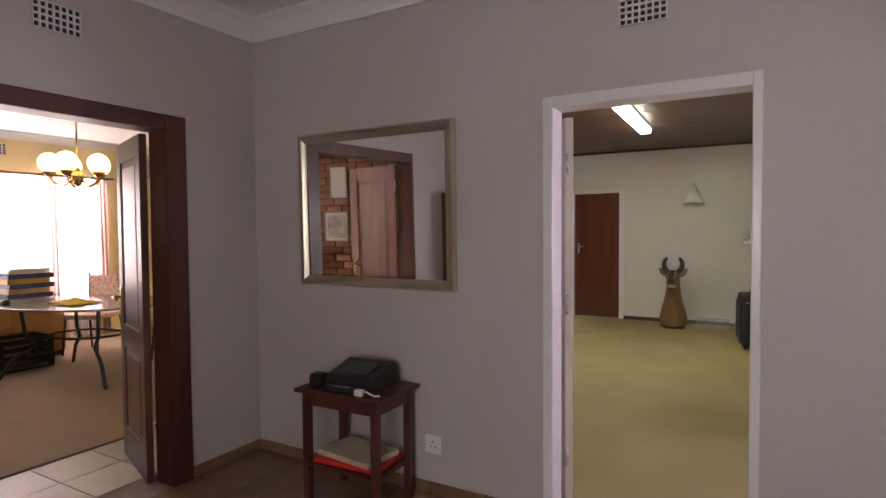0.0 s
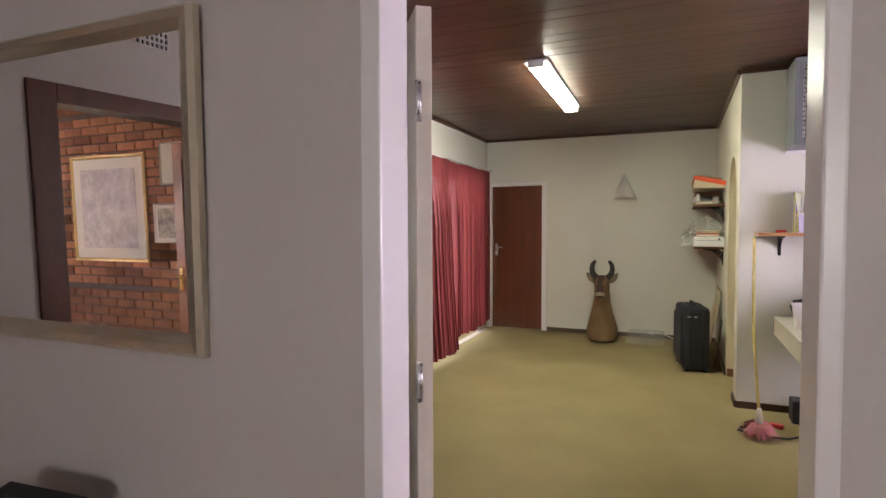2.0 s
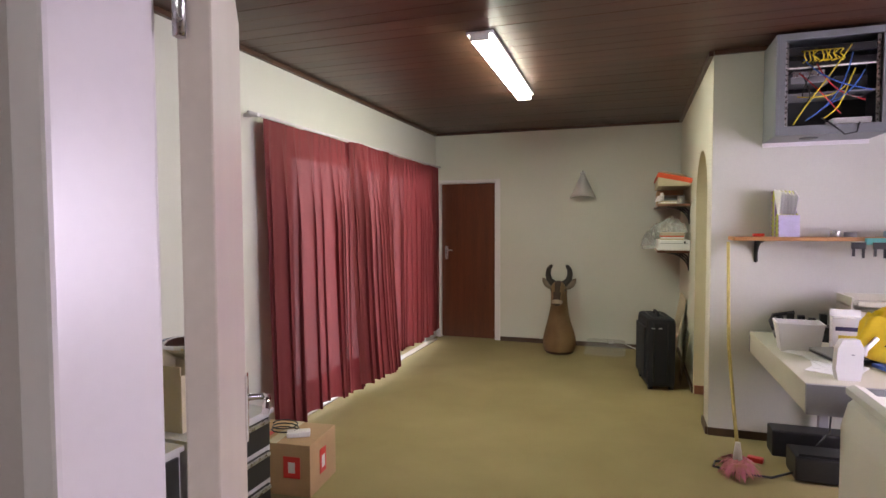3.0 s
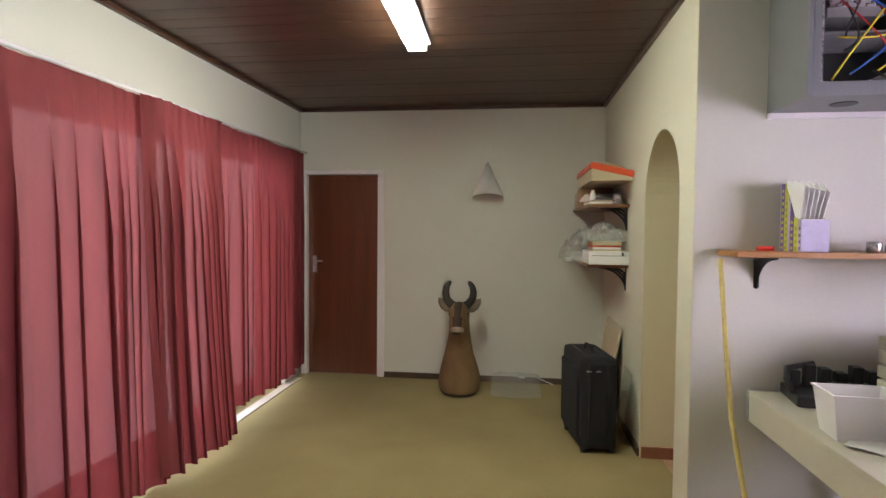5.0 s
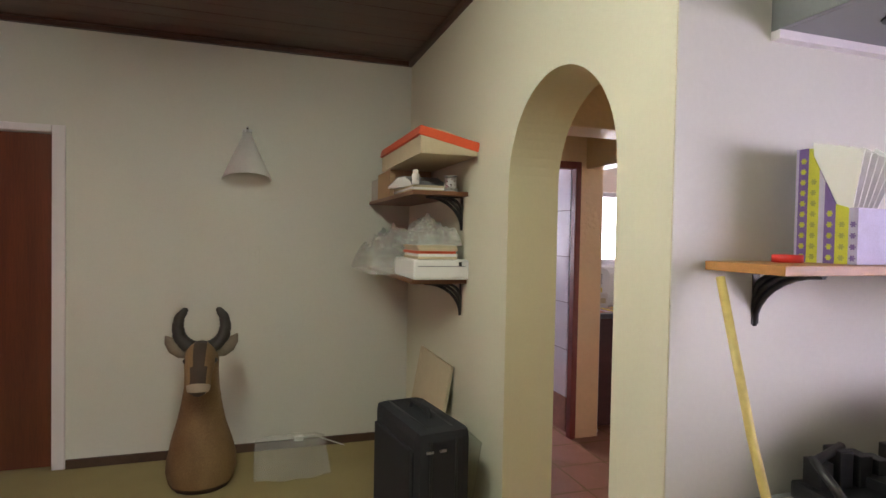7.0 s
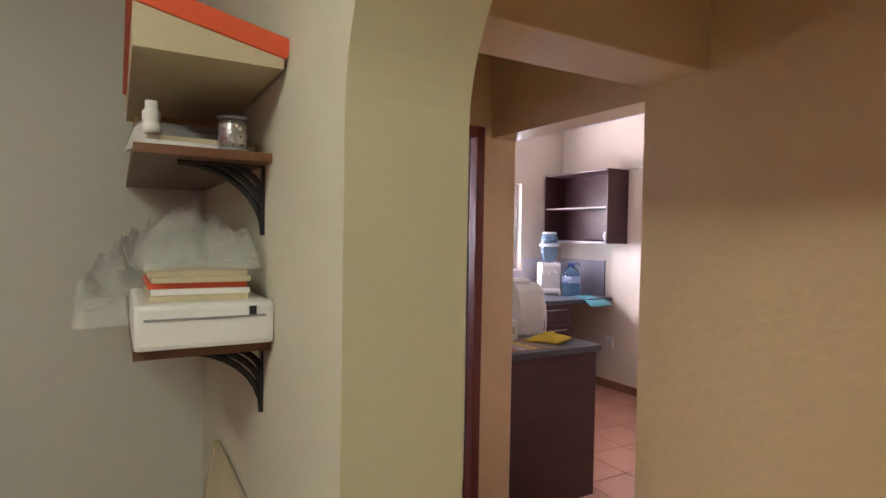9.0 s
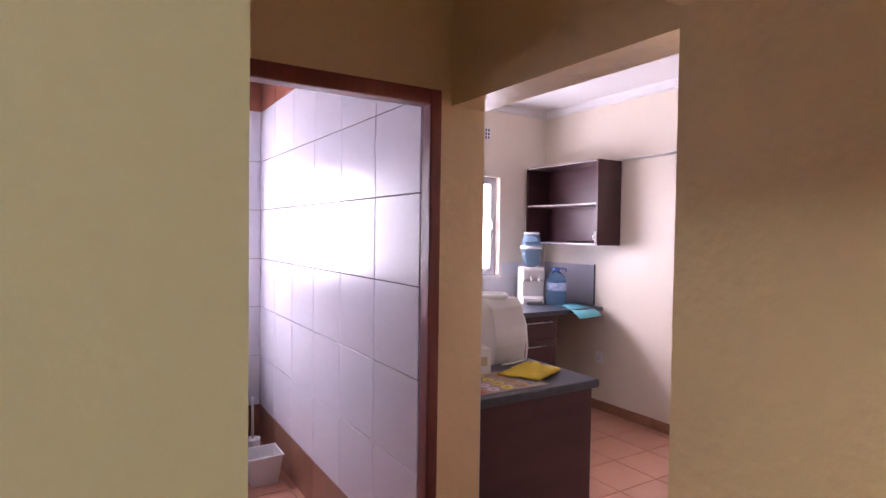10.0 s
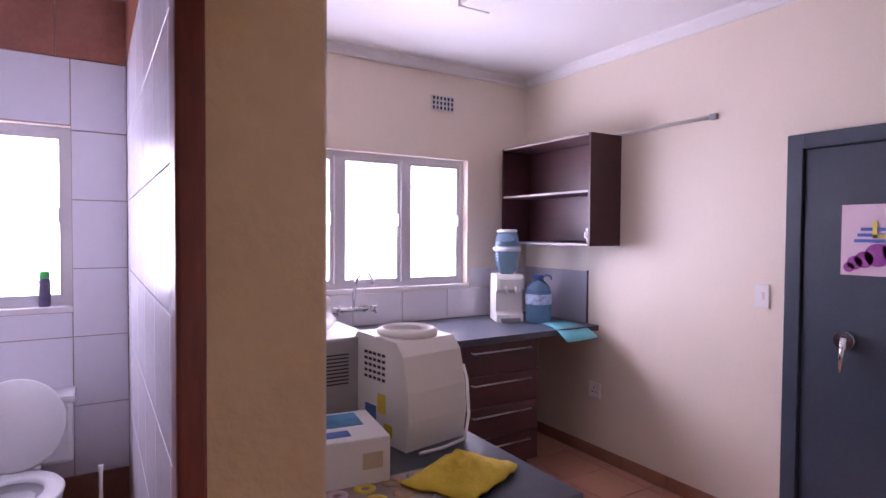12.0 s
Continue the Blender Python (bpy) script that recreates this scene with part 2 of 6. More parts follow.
# office
wall("wall_office_south", "x", 3.235, 3.268, 1.15, 6.5, 0, 2.85, [(3.27, 4.155, 0, 2.05)], PAINT_OFFICE, "cream painted plaster wall with a doorway")
wall("wall_office_west", "y", 1.15, 1.35, 3.30, 9.95, 0, 2.85, [(6.5, 9.4, 0.0, 2.12)], PAINT_OFFICE, "cream painted plaster wall behind long curtains")
wall("wall_office_north", "x", 9.797, 9.95, 1.35, 4.60, 0, 2.85, [(1.38, 2.18, 0, 2.05)], PAINT_OFFICE, "cream painted plaster wall with a plain wooden door")
setting("wall_office_nook", B((4.48, 6.5, 7.080, 7.30, 0, 2.85), (4.355, 4.48, 7.080, 7.083, 0, 2.85)), PAINT_OFFICE, "cream painted plaster wall behind the desk", "wall")
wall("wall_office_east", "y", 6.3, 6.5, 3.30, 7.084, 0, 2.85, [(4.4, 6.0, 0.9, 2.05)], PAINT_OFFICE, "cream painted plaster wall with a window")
setting("floor_office", B((1.15, 6.5, 3.25, 9.95, -0.1, 0.0)), CARPET, "olive-beige fitted carpet with faint stains", "carpet")

ARCH_Y0, ARCH_Y1, SPRING = 7.325, 8.10, 1.69
_r = (ARCH_Y1 - ARCH_Y0) / 2
_c = (ARCH_Y0 + ARCH_Y1) / 2
arc = [(_c + _r * math.cos(math.pi * k / 32), SPRING + _r * math.sin(math.pi * k / 32)) for k in range(33)]


def arched(name, x0, x1, y0, y1, top, material, label):
    bm = B((x0, x1, y0, ARCH_Y0, 0, top), (x0, x1, ARCH_Y1, y1, 0, top))
    for (ya, za), (yb, zb) in zip(arc, arc[1:]):
        prism(bm, [(ya, za), (ya, top), (yb, top), (yb, zb)], "x", x0, x1)
    return setting(name, bm, material, label, "wall")


arched("wall_arch_office", 4.353, 4.48, 7.084, 9.797, 2.85, PAINT_ARCH, "cream plaster wall with a round-headed archway")
_aw = bpy.data.objects["wall_arch_office"].data
_aw.materials.append(mat("warm_cream_paint", (0.65, 0.63, 0.505), 0.5, 0.03, 1.2, 80, 0.06))
for _p in _aw.polygons:
    if _p.normal.x < -0.5:
        _p.material_index = 1
arched("wall_arch_passage", 4.48, 4.594, 7.304, 9.797, 2.85, PAINT_ARCH, "cream plaster inner wall with a round-headed archway")

# boarded ceiling: tongued boards with open joints
_bm = bmesh.new()
_y = 3.30
while _y < 9.79:
    w = min(0.14, 9.797 - _y)
    box(_bm, 1.35, 6.3, _y + 0.002, _y + w - 0.002, 2.684 + 0.0015 * random.random(), 2.72)
    _y += 0.14
box(_bm, 1.35, 6.3, 3.30, 9.797, 2.72, 2.76)
setting("ceiling_office", _bm, CEIL_WOOD, "dark varnished timber board ceiling", "ceiling")
setting("trim_office_ceiling", B((1.35, 4.353, 9.767, 9.797, 2.655, 2.684), (1.35, 1.38, 3.3, 9.767, 2.655, 2.684), (4.323, 4.353, 7.084, 9.767, 2.655, 2.684), (4.353, 6.3, 7.054, 7.084, 2.655, 2.684)), CEIL_WOOD, "dark timber quadrant strip", "trim")
setting("baseboard_office", B((2.23, 4.353, 9.782, 9.797, 0, 0.055), (4.338, 4.353, 8.12, 9.782, 0, 0.055), (4.353, 6.3, 7.069, 7.084, 0, 0.055), (4.338, 4.353, 7.084, 7.33, 0, 0.055)), SKIRT_WOOD, "low dark timber skirting", "skirting")
setting("baseboard_arch", B((4.36, 4.565, 8.085, 8.10, 0, 0.075)), LIGHT_DOOR_WOOD, "low brown timber skirting in the archway", "skirting")

# passage
setting("floor_passage_bed", B((4.353, 8.5, 7.30, 12.1, -0.12, -0.008)), GROUT, "grouted bed under terracotta tiles", "floor")
wall("wall_passage_east", "y", 5.577, 5.717, 7.30, 9.44, 0, 2.75, [(8.54, 9.44, 0, 1.962)], PAINT_PASSAGE, "peach painted rough plaster wall with an opening")
wall("wall_passage_south", "x", 7.304, 7.33, 4.594, 5.577, 0, 2.75, [], PAINT_PASSAGE, "peach painted plaster wall")
wall("wall_passage_north", "x", 9.44, 9.465, 4.594, 5.717, 0, 2.75, [(4.70, 5.50, 0, 2.0)], PAINT_PASSAGE, "peach painted plaster wall with a dark door frame")
setting("ceiling_passage", B((4.594, 5.577, 7.30, 9.44, 2.42, 2.52)), PAINT_PASSAGE, "peach painted plaster ceiling", "ceiling")
setting("trim_passage_beam", B((4.594, 5.577, 8.30, 8.54, 2.005, 2.42), bev=0.008), PAINT_PASSAGE, "peach painted plaster beam across the passage", "beam")

# kitchen
wall("wall_kitchen_west", "y", 5.717, 5.722, 7.30, 11.925, 0, 2.75, [(8.54, 9.44, 0, 1.962)], PAINT_KITCHEN, "pale peach painted plaster wall with an opening")
wall("wall_kitchen_north", "x", 11.925, 12.1, 4.3, 8.45, 0, 2.85, [(4.62, 5.288, 1.125, 2.035), (6.24, 7.70, 1.14, 2.04)], PAINT_KITCHEN, "pale peach painted plaster wall with windows")
wall("wall_kitchen_east", "y", 8.256, 8.45, 7.30, 11.925, 0, 2.85, [(8.99, 9.93, 0, 1.97)], PAINT_KITCHEN, "pale peach painted plaster wall")
wall("wall_kitchen_south", "x", 7.30, 7.40, 5.72, 8.256, 0, 2.85, [], PAINT_KITCHEN, "pale peach painted plaster wall")
setting("ceiling_kitchen", B((5.6, 8.45, 7.3, 12.1, 2.70, 2.8)), WHITE, "white board ceiling", "ceiling")
cornice("trim_cornice_kitchen_east", (8.256, 7.4), (8.256, 11.925), (-1, 0), 0.05, 2.70)
cornice("trim_cornice_kitchen_north", (5.72, 11.925), (8.256, 11.925), (0, -1), 0.05, 2.70)

# wash room
wall("wall_wash_east", "y", 5.541, 5.717, 9.465, 11.925, 0, 2.75, [], GROUT_DARK, "dark grout bed behind white wall tiles")
wall("wall_wash_west", "y", 4.45, 4.60, 9.955, 11.925, 0, 2.75, [], WALL_TILE, "white tiled wall")
setting("wall_wash_south", B((4.604, 4.70, 9.465, 9.48, 0, 2.75), (5.50, 5.541, 9.465, 9.48, 0, 2.75), (4.70, 5.50, 9.465, 9.48, 2.0, 2.75)), WALL_TILE, "white tiled wall with a doorway", "wall")
setting("ceiling_wash", B((4.604, 5.6, 9.484, 11.92, 2.71, 2.8)), WHITE, "white board ceiling", "ceiling")

# dining room
wall("wall_dining_east", "y", 1.0, 1.13, 0.6, 6.6, 0, 2.85, [(1.235, 2.62, 0, 2.08)], PAINT_DINING, "ochre painted plaster wall with a double doorway")
wall("wall_dining_west", "y", -4.2, -4.0, 0.6, 6.6, 0, 2.85, [(2.7, 5.06, 0.7, 2.2)], PAINT_DINING, "ochre painted plaster wall with wide windows")
wall("wall_dining_north", "x", 6.5, 6.65, -4.0, 1.0, 0, 2.85, [], PAINT_DINING, "ochre painted plaster wall")
wall("wall_dining_south", "x", 0.55, 0.70, -4.0, 1.0, 0, 2.85, [], GROUT_DARK, "mortar bed of a face-brick wall")
setting("ceiling_dining", B((-4.2, 1.13, 0.55, 6.65, 2.72, 2.82)), WHITE, "smooth white plaster ceiling", "ceiling")
cornice("trim_cornice_dining", (-4.0, 6.5), (-4.0, 0.7), (1, 0), 0.08, 2.72)
setting("floor_dining", B((-4.2, 0.26, 0.55, 6.65, -0.1, 0.0)), CARPET_TAN, "tan fitted carpet", "carpet")
setting("floor_dining_bed", B((0.26, 1.0, 0.55, 6.65, -0.12, -0.008)), GROUT, "grouted bed under pale tiles", "floor")
setting("trim_carpet_edge", B((0.25, 0.27, 0.7, 6.5, 0.0, 0.006)), SKIRT_WOOD, "dark carpet edging strip", "trim")
setting("ground", B((-60, 60, -60, 60, -0.5, -0.4)), mat("dry_lawn", (0.12, 0.11, 0.05), 0.9, 0.3, 0.6, 12, 0.2), "dry garden lawn around the house", "ground")
# overexposed daylight outside the windows
DAYLIGHT = glow("bright_haze", (1.0, 0.98, 1.0), 2.2)
setting("backdrop_north", B((3.0, 9.5, 13.0, 13.05, -0.3, 2.7)), DAYLIGHT, "bright hazy daylight outside", "backdrop")
setting("backdrop_dining", B((-5.4, -5.35, 1.0, 8.0, -0.3, 2.7)), DAYLIGHT, "bright hazy daylight outside", "backdrop")
# unseen slab added to keep sun and sky off the rooms
setting("roof", B((-4.8, 9, -2.3, 6.9, 2.96, 3.1), (0.5, 9, 6.9, 12.7, 2.96, 3.1)), mat("roof_sheet", (0.2, 0.1, 0.08), 0.7), "unseen slab over the house that blocks sun and sky", "roof")


# ---- doors, windows, tiles ----
def door_frame(name, axis, a0, a1, i0, i1, f0, f1, zi, zo, material, label, stop=0.0):
    """Two jambs and a head round an opening that runs along axis, each a mesh of its own."""
    e = thing(name, pose(0, 0, 0), label, "door frame")
    e["kind"] = "structure"
    for nm, p, q, zl, zh in (("jamb", a0, i0, 0, zo), ("jamb", i1, a1, 0, zo), ("head", i0, i1, zi, zo)):
        part(nm, B((p, q, f0, f1, zl, zh) if axis == "x" else (f0, f1, p, q, zl, zh), bev=0.006), material, e)
    return e


def lever(parent, x, z, side, material, y=0.0):
    """Lever handle with its back plate on a leaf's face."""
    bm = box(bmesh.new(), x - 0.02, x + 0.02, y, y + side * 0.008, z - 0.11, z + 0.06, 0.003)
    plate = part("handle_plate", bm, material, parent, "metal lock plate with keyhole")
    t = tube(bmesh.new(), [(x, y, z), (x, y + side * 0.045, z), (x - 0.02, y + side * 0.055, z), (x - 0.12, y + side * 0.05, z - 0.004)], 0.009)
    part("lever", t, material, plate)


def panel_leaf(name, m, w, h, panels, material, label, handle, hinge=STEEL):
    """A framed timber leaf from its hinge along local x: stiles, rails and raised panels."""
    e = thing(name, m, label, "door")
    t = 0.04
    xs = sorted({p[0] for p in panels} | {p[1] for p in panels})
    zs = sorted({p[2] for p in panels} | {p[3] for p in panels})
    part("stile", B((0, xs[0], 0, t, 0, h), bev=0.004), material, e)
    part("stile", B((xs[-1], w, 0, t, 0, h), bev=0.004), material, e)
    part("rail", B((xs[0], xs[-1], 0.001, t - 0.001, 0, zs[0])), material, e)
    part("rail", B((xs[0], xs[-1], 0.001, t - 0.001, zs[-1], h)), material, e)
    for za, zb in zip(zs[1:-1:2], zs[2:-1:2]):
        part("rail", B((xs[0], xs[-1], 0.001, t - 0.001, za, zb)), material, e)
    if len(xs) > 2:
        part("muntin", B((xs[1], xs[2], 0.0015, t - 0.0015, zs[0], zs[-1])), material, e)
    for x0, x1, z0, z1 in panels:
        bm = B((x0, x1, 0.013, t - 0.013, z0, z1))
        for ya, yb in ((0.013, 0.004), (t - 0.013, t - 0.004)):
            d = 0.045
            o = [bm.verts.new(p) for p in ((x0 + 0.015, ya, z0 + 0.015), (x1 - 0.015, ya, z0 + 0.015), (x1 - 0.015, ya, z1 - 0.015), (x0 + 0.015, ya, z1 - 0.015))]
            i = [bm.verts.new(p) for p in ((x0 + d, yb, z0 + d), (x1 - d, yb, z0 + d), (x1 - d, yb, z1 - d), (x0 + d, yb, z1 - d))]
            for k in range(4):
                bm.faces.new((o[k], o[(k + 1) % 4], i[(k + 1) % 4], i[k]))
            bm.faces.new(i)
        part("panel", bm, material, e)
    if handle:
        for side, y in ((-1, 0.0), (1, t)):
            lever(e, w - 0.05, 1.03, side, handle, y)
    for z in (0.25, h - 0.25):
        part("hinge", tube(bmesh.new(), [(-0.006, -0.004, z), (-0.006, -0.004, z + 0.1)], 0.007), hinge, e)
    return e


door_frame("door_frame_office", "x", 3.242, 4.166, 3.293, 4.128, 3.153, 3.293, 2.032, 2.088, FRAME_WHITE, "white enamelled pressed-steel door frame")
office_door = thing("office_door", pose(3.339, 3.335, 0.008, 0, 0, 126), "cream painted flush door standing open on its hinges", "door")
part("leaf", B((0, 0.79, 0.0, 0.04, 0, 2.005), bev=0.003), LEAF_CREAM, office_door)
lever(office_door, 0.74, 1.05, -1, CHROME, 0.0)
lever(office_door, 0.74, 1.05, 1, CHROME, 0.04)
for _z in (0.25, 1.02, 1.72):
    part("hinge", tube(bmesh.new(), [(-0.008, 0.036, _z), (-0.008, 0.036, _z + 0.1)], 0.008), STEEL, office_door)

door_frame("door_frame_dining", "y", 1.215, 2.65, 1.255, 2.52, 1.12, 1.275, 2.02, 2.11, DARK_WOOD, "dark red-brown timber double door frame")
_pan = [(0.10, 0.52, 0.20, 0.72), (0.10, 0.52, 0.86, 1.88)]
panel_leaf("dining_door", pose(1.13, 2.50, 0.01, 0, 0, 160), 0.62, 2.0, _pan, DARK_WOOD, "dark red-brown panelled timber door leaf standing open", BRASS)
panel_leaf("dining_door", pose(1.11, 1.29, 0.01, 0, 0, 188), 0.62, 2.0, _pan, LIGHT_DOOR_WOOD, "red-brown panelled timber door leaf with brass handle", BRASS)

door_frame("door_frame_far", "x", 1.36, 2.225, 1.42, 2.155, 9.782, 9.90, 2.03, 2.075, FRAME_WHITE, "white enamelled pressed-steel door frame")
far_door = thing("far_door", pose(1.425, 9.835, 0.008), "flush red-brown veneered door, closed, with steel handle", "door")
part("leaf", B((0, 0.726, 0, 0.04, 0, 2.018), bev=0.002), DOOR_WOOD, far_door)
_b = box(bmesh.new(), 0.045, 0.085, -0.008, 0, 1.03, 1.20, 0.003)
_p = part("handle_plate", _b, STEEL, far_door, "steel lock plate")
part("lever", tube(bmesh.new(), [(0.065, -0.005, 1.15), (0.065, -0.05, 1.15), (0.16, -0.055, 1.15)], 0.009), STEEL, _p)

door_frame("door_frame_wash", "x", 4.672, 5.53, 4.744, 5.487, 9.425, 9.488, 1.955, 2.008, WASH_DOOR, "dark red-brown timber door frame")
_six = [(x0, x1, z0, z1) for x0, x1 in ((0.09, 0.32), (0.40, 0.63)) for z0, z1 in ((0.18, 0.62), (0.74, 1.20), (1.32, 1.84))]
panel_leaf("wash_room_door", pose(4.758, 9.497, 0.01, 0, 0, 80), 0.715, 1.94, _six, WASH_DOOR, "dark red-brown panelled timber door standing open into the wash room", STEEL)

steel_door = thing("strong_room_door", pose(8.256, 9.96, 0), "dark blue-grey painted steel strong-room door, closed", "door")
SAFE = mat("blue_grey_steel_paint", (0.05, 0.064, 0.095), 0.4, 0.12, 4, 70, 0.05)
part("frame", B((-0.04, 0.1, -0.07, 0.0, 0, 1.99), (-0.04, 0.1, -1.0, -0.93, 0, 1.99), (-0.04, 0.1, -0.93, -0.07, 1.92, 1.99), bev=0.004), SAFE, steel_door)
part("leaf", B((-0.025, 0.06, -0.925, -0.075, 0.01, 1.915), bev=0.005), SAFE, steel_door)
_h = tube(bmesh.new(), [(-0.025, -0.27, 1.05), (-0.07, -0.27, 1.05)], 0.04, 20)
_h = part("handle_boss", _h, CHROME, steel_door, "chrome handle boss")
part("lever", tube(bmesh.new(), [(-0.065, -0.27, 1.06), (-0.075, -0.265, 0.98), (-0.075, -0.262, 0.91)], 0.012, radii=[0.014, 0.011, 0.007]), CHROME, _h)
part("keyhole_cover", tube(bmesh.new(), [(-0.025, -0.46, 0.9), (-0.045, -0.46, 0.9)], 0.03, 16), BLACK, steel_door)
PURPLE = mat("purple_print", (0.35, 0.07, 0.36), 0.4, 0.1, 20, 90, 0)
PINKP = mat("pale_pink_paper", (0.72, 0.55, 0.66), 0.6, 0.04, 9, 90, 0.02)
YELLOWP = mat("yellow_print", (0.78, 0.62, 0.08), 0.5, 0.05, 9, 90, 0.02)
BLUEP = mat("blue_print", (0.08, 0.16, 0.50), 0.5, 0.05, 9, 90, 0.02)
_s = part("sticker", B((-0.029, -0.0265, -0.62, -0.235, 1.34, 1.65)), PINKP, steel_door, "pale pink printed sticker with purple balls")
for _y, _zz, _rr in ((-0.268, 1.375, 0.022), (-0.29, 1.395, 0.03), (-0.325, 1.41, 0.036), (-0.375, 1.43, 0.05), (-0.45, 1.45, 0.06), (-0.53, 1.44, 0.06)):
    part("printed_ball", tube(bmesh.new(), [(-0.0295, _y, _zz), (-0.031, _y, _zz)], _rr, 18), PURPLE, _s)
for _k, _zz in enumerate((1.535, 1.51, 1.485)):
    part("printed_bar", B((-0.032, -0.0297, -0.40, -0.31 + 0.012 * _k, _zz, _zz + 0.014)), BLUEP, _s)
part("printed_bar", B((-0.0335, -0.0322, -0.43, -0.355, 1.505, 1.52), (-0.0335, -0.0322, -0.37, -0.355, 1.505, 1.575)), YELLOWP, _s)


def window(name, axis, a, b, z0, z1, f, panes, reveal, label, material=ALU):
    """A metal window with panes side by side, its frame at face f, and a painted sill."""
    e = thing(name, pose(0, 0, 0), label, "window")
    e["kind"] = "structure"

    def bx(p, q, d0, d1, zl, zh):
        return (p, q, f + d0, f + d1, zl, zh) if axis == "x" else (f + d0, f + d1, p, q, zl, zh)
    w = 0.035
    part("window_frame", B(bx(a, a + w, 0, 0.04, z0, z1), bx(b - w, b, 0, 0.04, z0, z1), bx(a + w, b - w, 0, 0.04, z0, z0 + w), bx(a + w, b - w, 0, 0.04, z1 - w, z1)), material, e)
    step = (b - a) / panes
    for k in range(panes):
        if k:
            part("mullion", B(bx(a + k * step - 0.028, a + k * step + 0.028, -0.012, 0.045, z0 + w, z1 - w), bev=0.004), material, e)
        s0, s1 = a + k * step + 0.03, a + (k + 1) * step - 0.03
        c = part("casement", B(bx(s0, s0 + 0.025, 0.005, 0.035, z0 + w, z1 - w), bx(s1 - 0.025, s1, 0.005, 0.035, z0 + w, z1 - w), bx(s0 + 0.025, s1 - 0.025, 0.005, 0.035, z0 + w, z0 + w + 0.025), bx(s0 + 0.025, s1 - 0.025, 0.005, 0.035, z1 - w - 0.025, z1 - w)), material, e)
        g = part("pane", B(bx(s0 + 0.025, s1 - 0.025, 0.018, 0.022, z0 + w + 0.025, z1 - w - 0.025)), GLASS, c)
        g.visible_shadow = False
        part("latch", B(bx(s1 - 0.03, s1 - 0.015, -0.03, 0.005, (z0 + z1) / 2 - 0.03, (z0 + z1) / 2 + 0.05), bev=0.003), material, c)
    part("window_sill", B(bx(a - 0.015, b + 0.015, -reveal - 0.008, 0.0, z0 - 0.025, z0 + 0.004), bev=0.004), FRAME_WHITE, e)
    return e


window("window_kitchen", "x", 6.24, 7.70, 1.14, 2.04, 11.985, 3, 0.06, "three-light white metal casement window, out of view")
window("window_wash", "x", 4.62, 5.288, 1.125, 2.035, 11.985, 1, 0.06, "single white metal window over the cistern")
window("window_dining", "y", 2.7, 5.06, 0.7, 2.2, -4.08, 4, 0.0, "wide metal window behind sheer curtains")
window("window_office_side", "y", 4.4, 6.0, 0.9, 2.05, 6.38, 3, 0.0, "white metal casement window, out of view")
# unseen window, added to go with the hall's fill lamp
window("window_hall", "x", 4.0, 5.2, 0.95, 2.05, -1.70, 2, 0.0, "white metal casement window, out of view")
window("sliding_door", "y", 6.5, 9.4, 0.0, 2.12, 1.18, 2, 0.0, "aluminium sliding glass door behind curtains")


def vent(name, m, w, h, nx, nz):
    """A cast air brick: a plate pierced by a grid of square holes. Local x along, y out, z up."""
    e = thing(name, m, "white painted air-brick wall vent with square holes", "wall vent")
    # black sheet stands in for the shade inside the holes
    part("backing", B((0.004, w - 0.004, -0.002, 0.001, 0.004, h - 0.004)), BLACK, e)
    bm = bmesh.new()
    for k in range(nx + 1):
        c = k * w / nx
        box(bm, max(0, c - 0.004), min(w, c + 0.004), 0.001, 0.012, 0, h)
    for k in range(nz + 1):
        c = k * h / nz
        box(bm, 0, w, 0.0012, 0.0115, max(0, c - 0.004), min(h, c + 0.004))
    part("grille", bm, FRAME_WHITE, e)
    return e


vent("wall_vent", pose(1.262, 2.09, 2.40, 0, 0, -90), 0.21, 0.13, 7, 4)
vent("wall_vent", pose(3.80, 3.168, 2.36, 0, 0, 180), 0.20, 0.14, 7, 5)
vent("wall_vent", pose(7.57, 11.923, 2.375, 0, 0, 180), 0.18, 0.10, 6, 3)
vent("wall_vent", pose(-3.998, 3.95, 2.42, 0, 0, -90), 0.28, 0.13, 7, 4)


def plate(name, m, label, kind):
    """A wall plate with a rocker or sockets. Local x along, y out."""
    e = thing(name, m, label, "switch" if kind == "switch" else "socket")
    if kind == "switch":
        part("plate", box(bmesh.new(), -0.037, 0.037, 0, 0.009, -0.06, 0.06, 0.003), WHITE_PLASTIC, e)
        part("rocker", box(bmesh.new(), -0.009, 0.009, 0.009, 0.015, -0.018, 0.018, 0.002), WHITE_PLASTIC, e)
    else:
        part("plate", box(bmesh.new(), -0.05, 0.05, 0, 0.009, -0.05, 0.05, 0.003), WHITE_PLASTIC, e)
        for x, z in ((0, 0.016), (-0.014, -0.012), (0.014, -0.012)):
            part("socket_hole", tube(bmesh.new(), [(x, 0.0085, z), (x, 0.0098, z)], 0.005, 10), BLACK, e)
        part("rocker", box(bmesh.new(), 0.025, 0.04, 0.009, 0.013, 0.015, 0.035, 0.002), WHITE_PLASTIC, e)
    return e


_pl = plate("light_switch", pose(3.30, 9.797, 1.31, 0, 0, 180), "dull cream wall light switch", "switch")
for _c in _pl.children:
    _c.data.materials[0] = PAINT_OFFICE
plate("light_switch", pose(8.256, 10.083, 1.206, 0, 0, 90), "white wall light switch beside the steel door", "switch")
plate("wall_socket", pose(8.256, 11.19, 0.46, 0, 0, 90), "white wall power socket", "socket")
plate("wall_socket", pose(2.61, 3.17, 0.28, 0, 0, 180), "white wall power socket low on the hall wall", "socket")


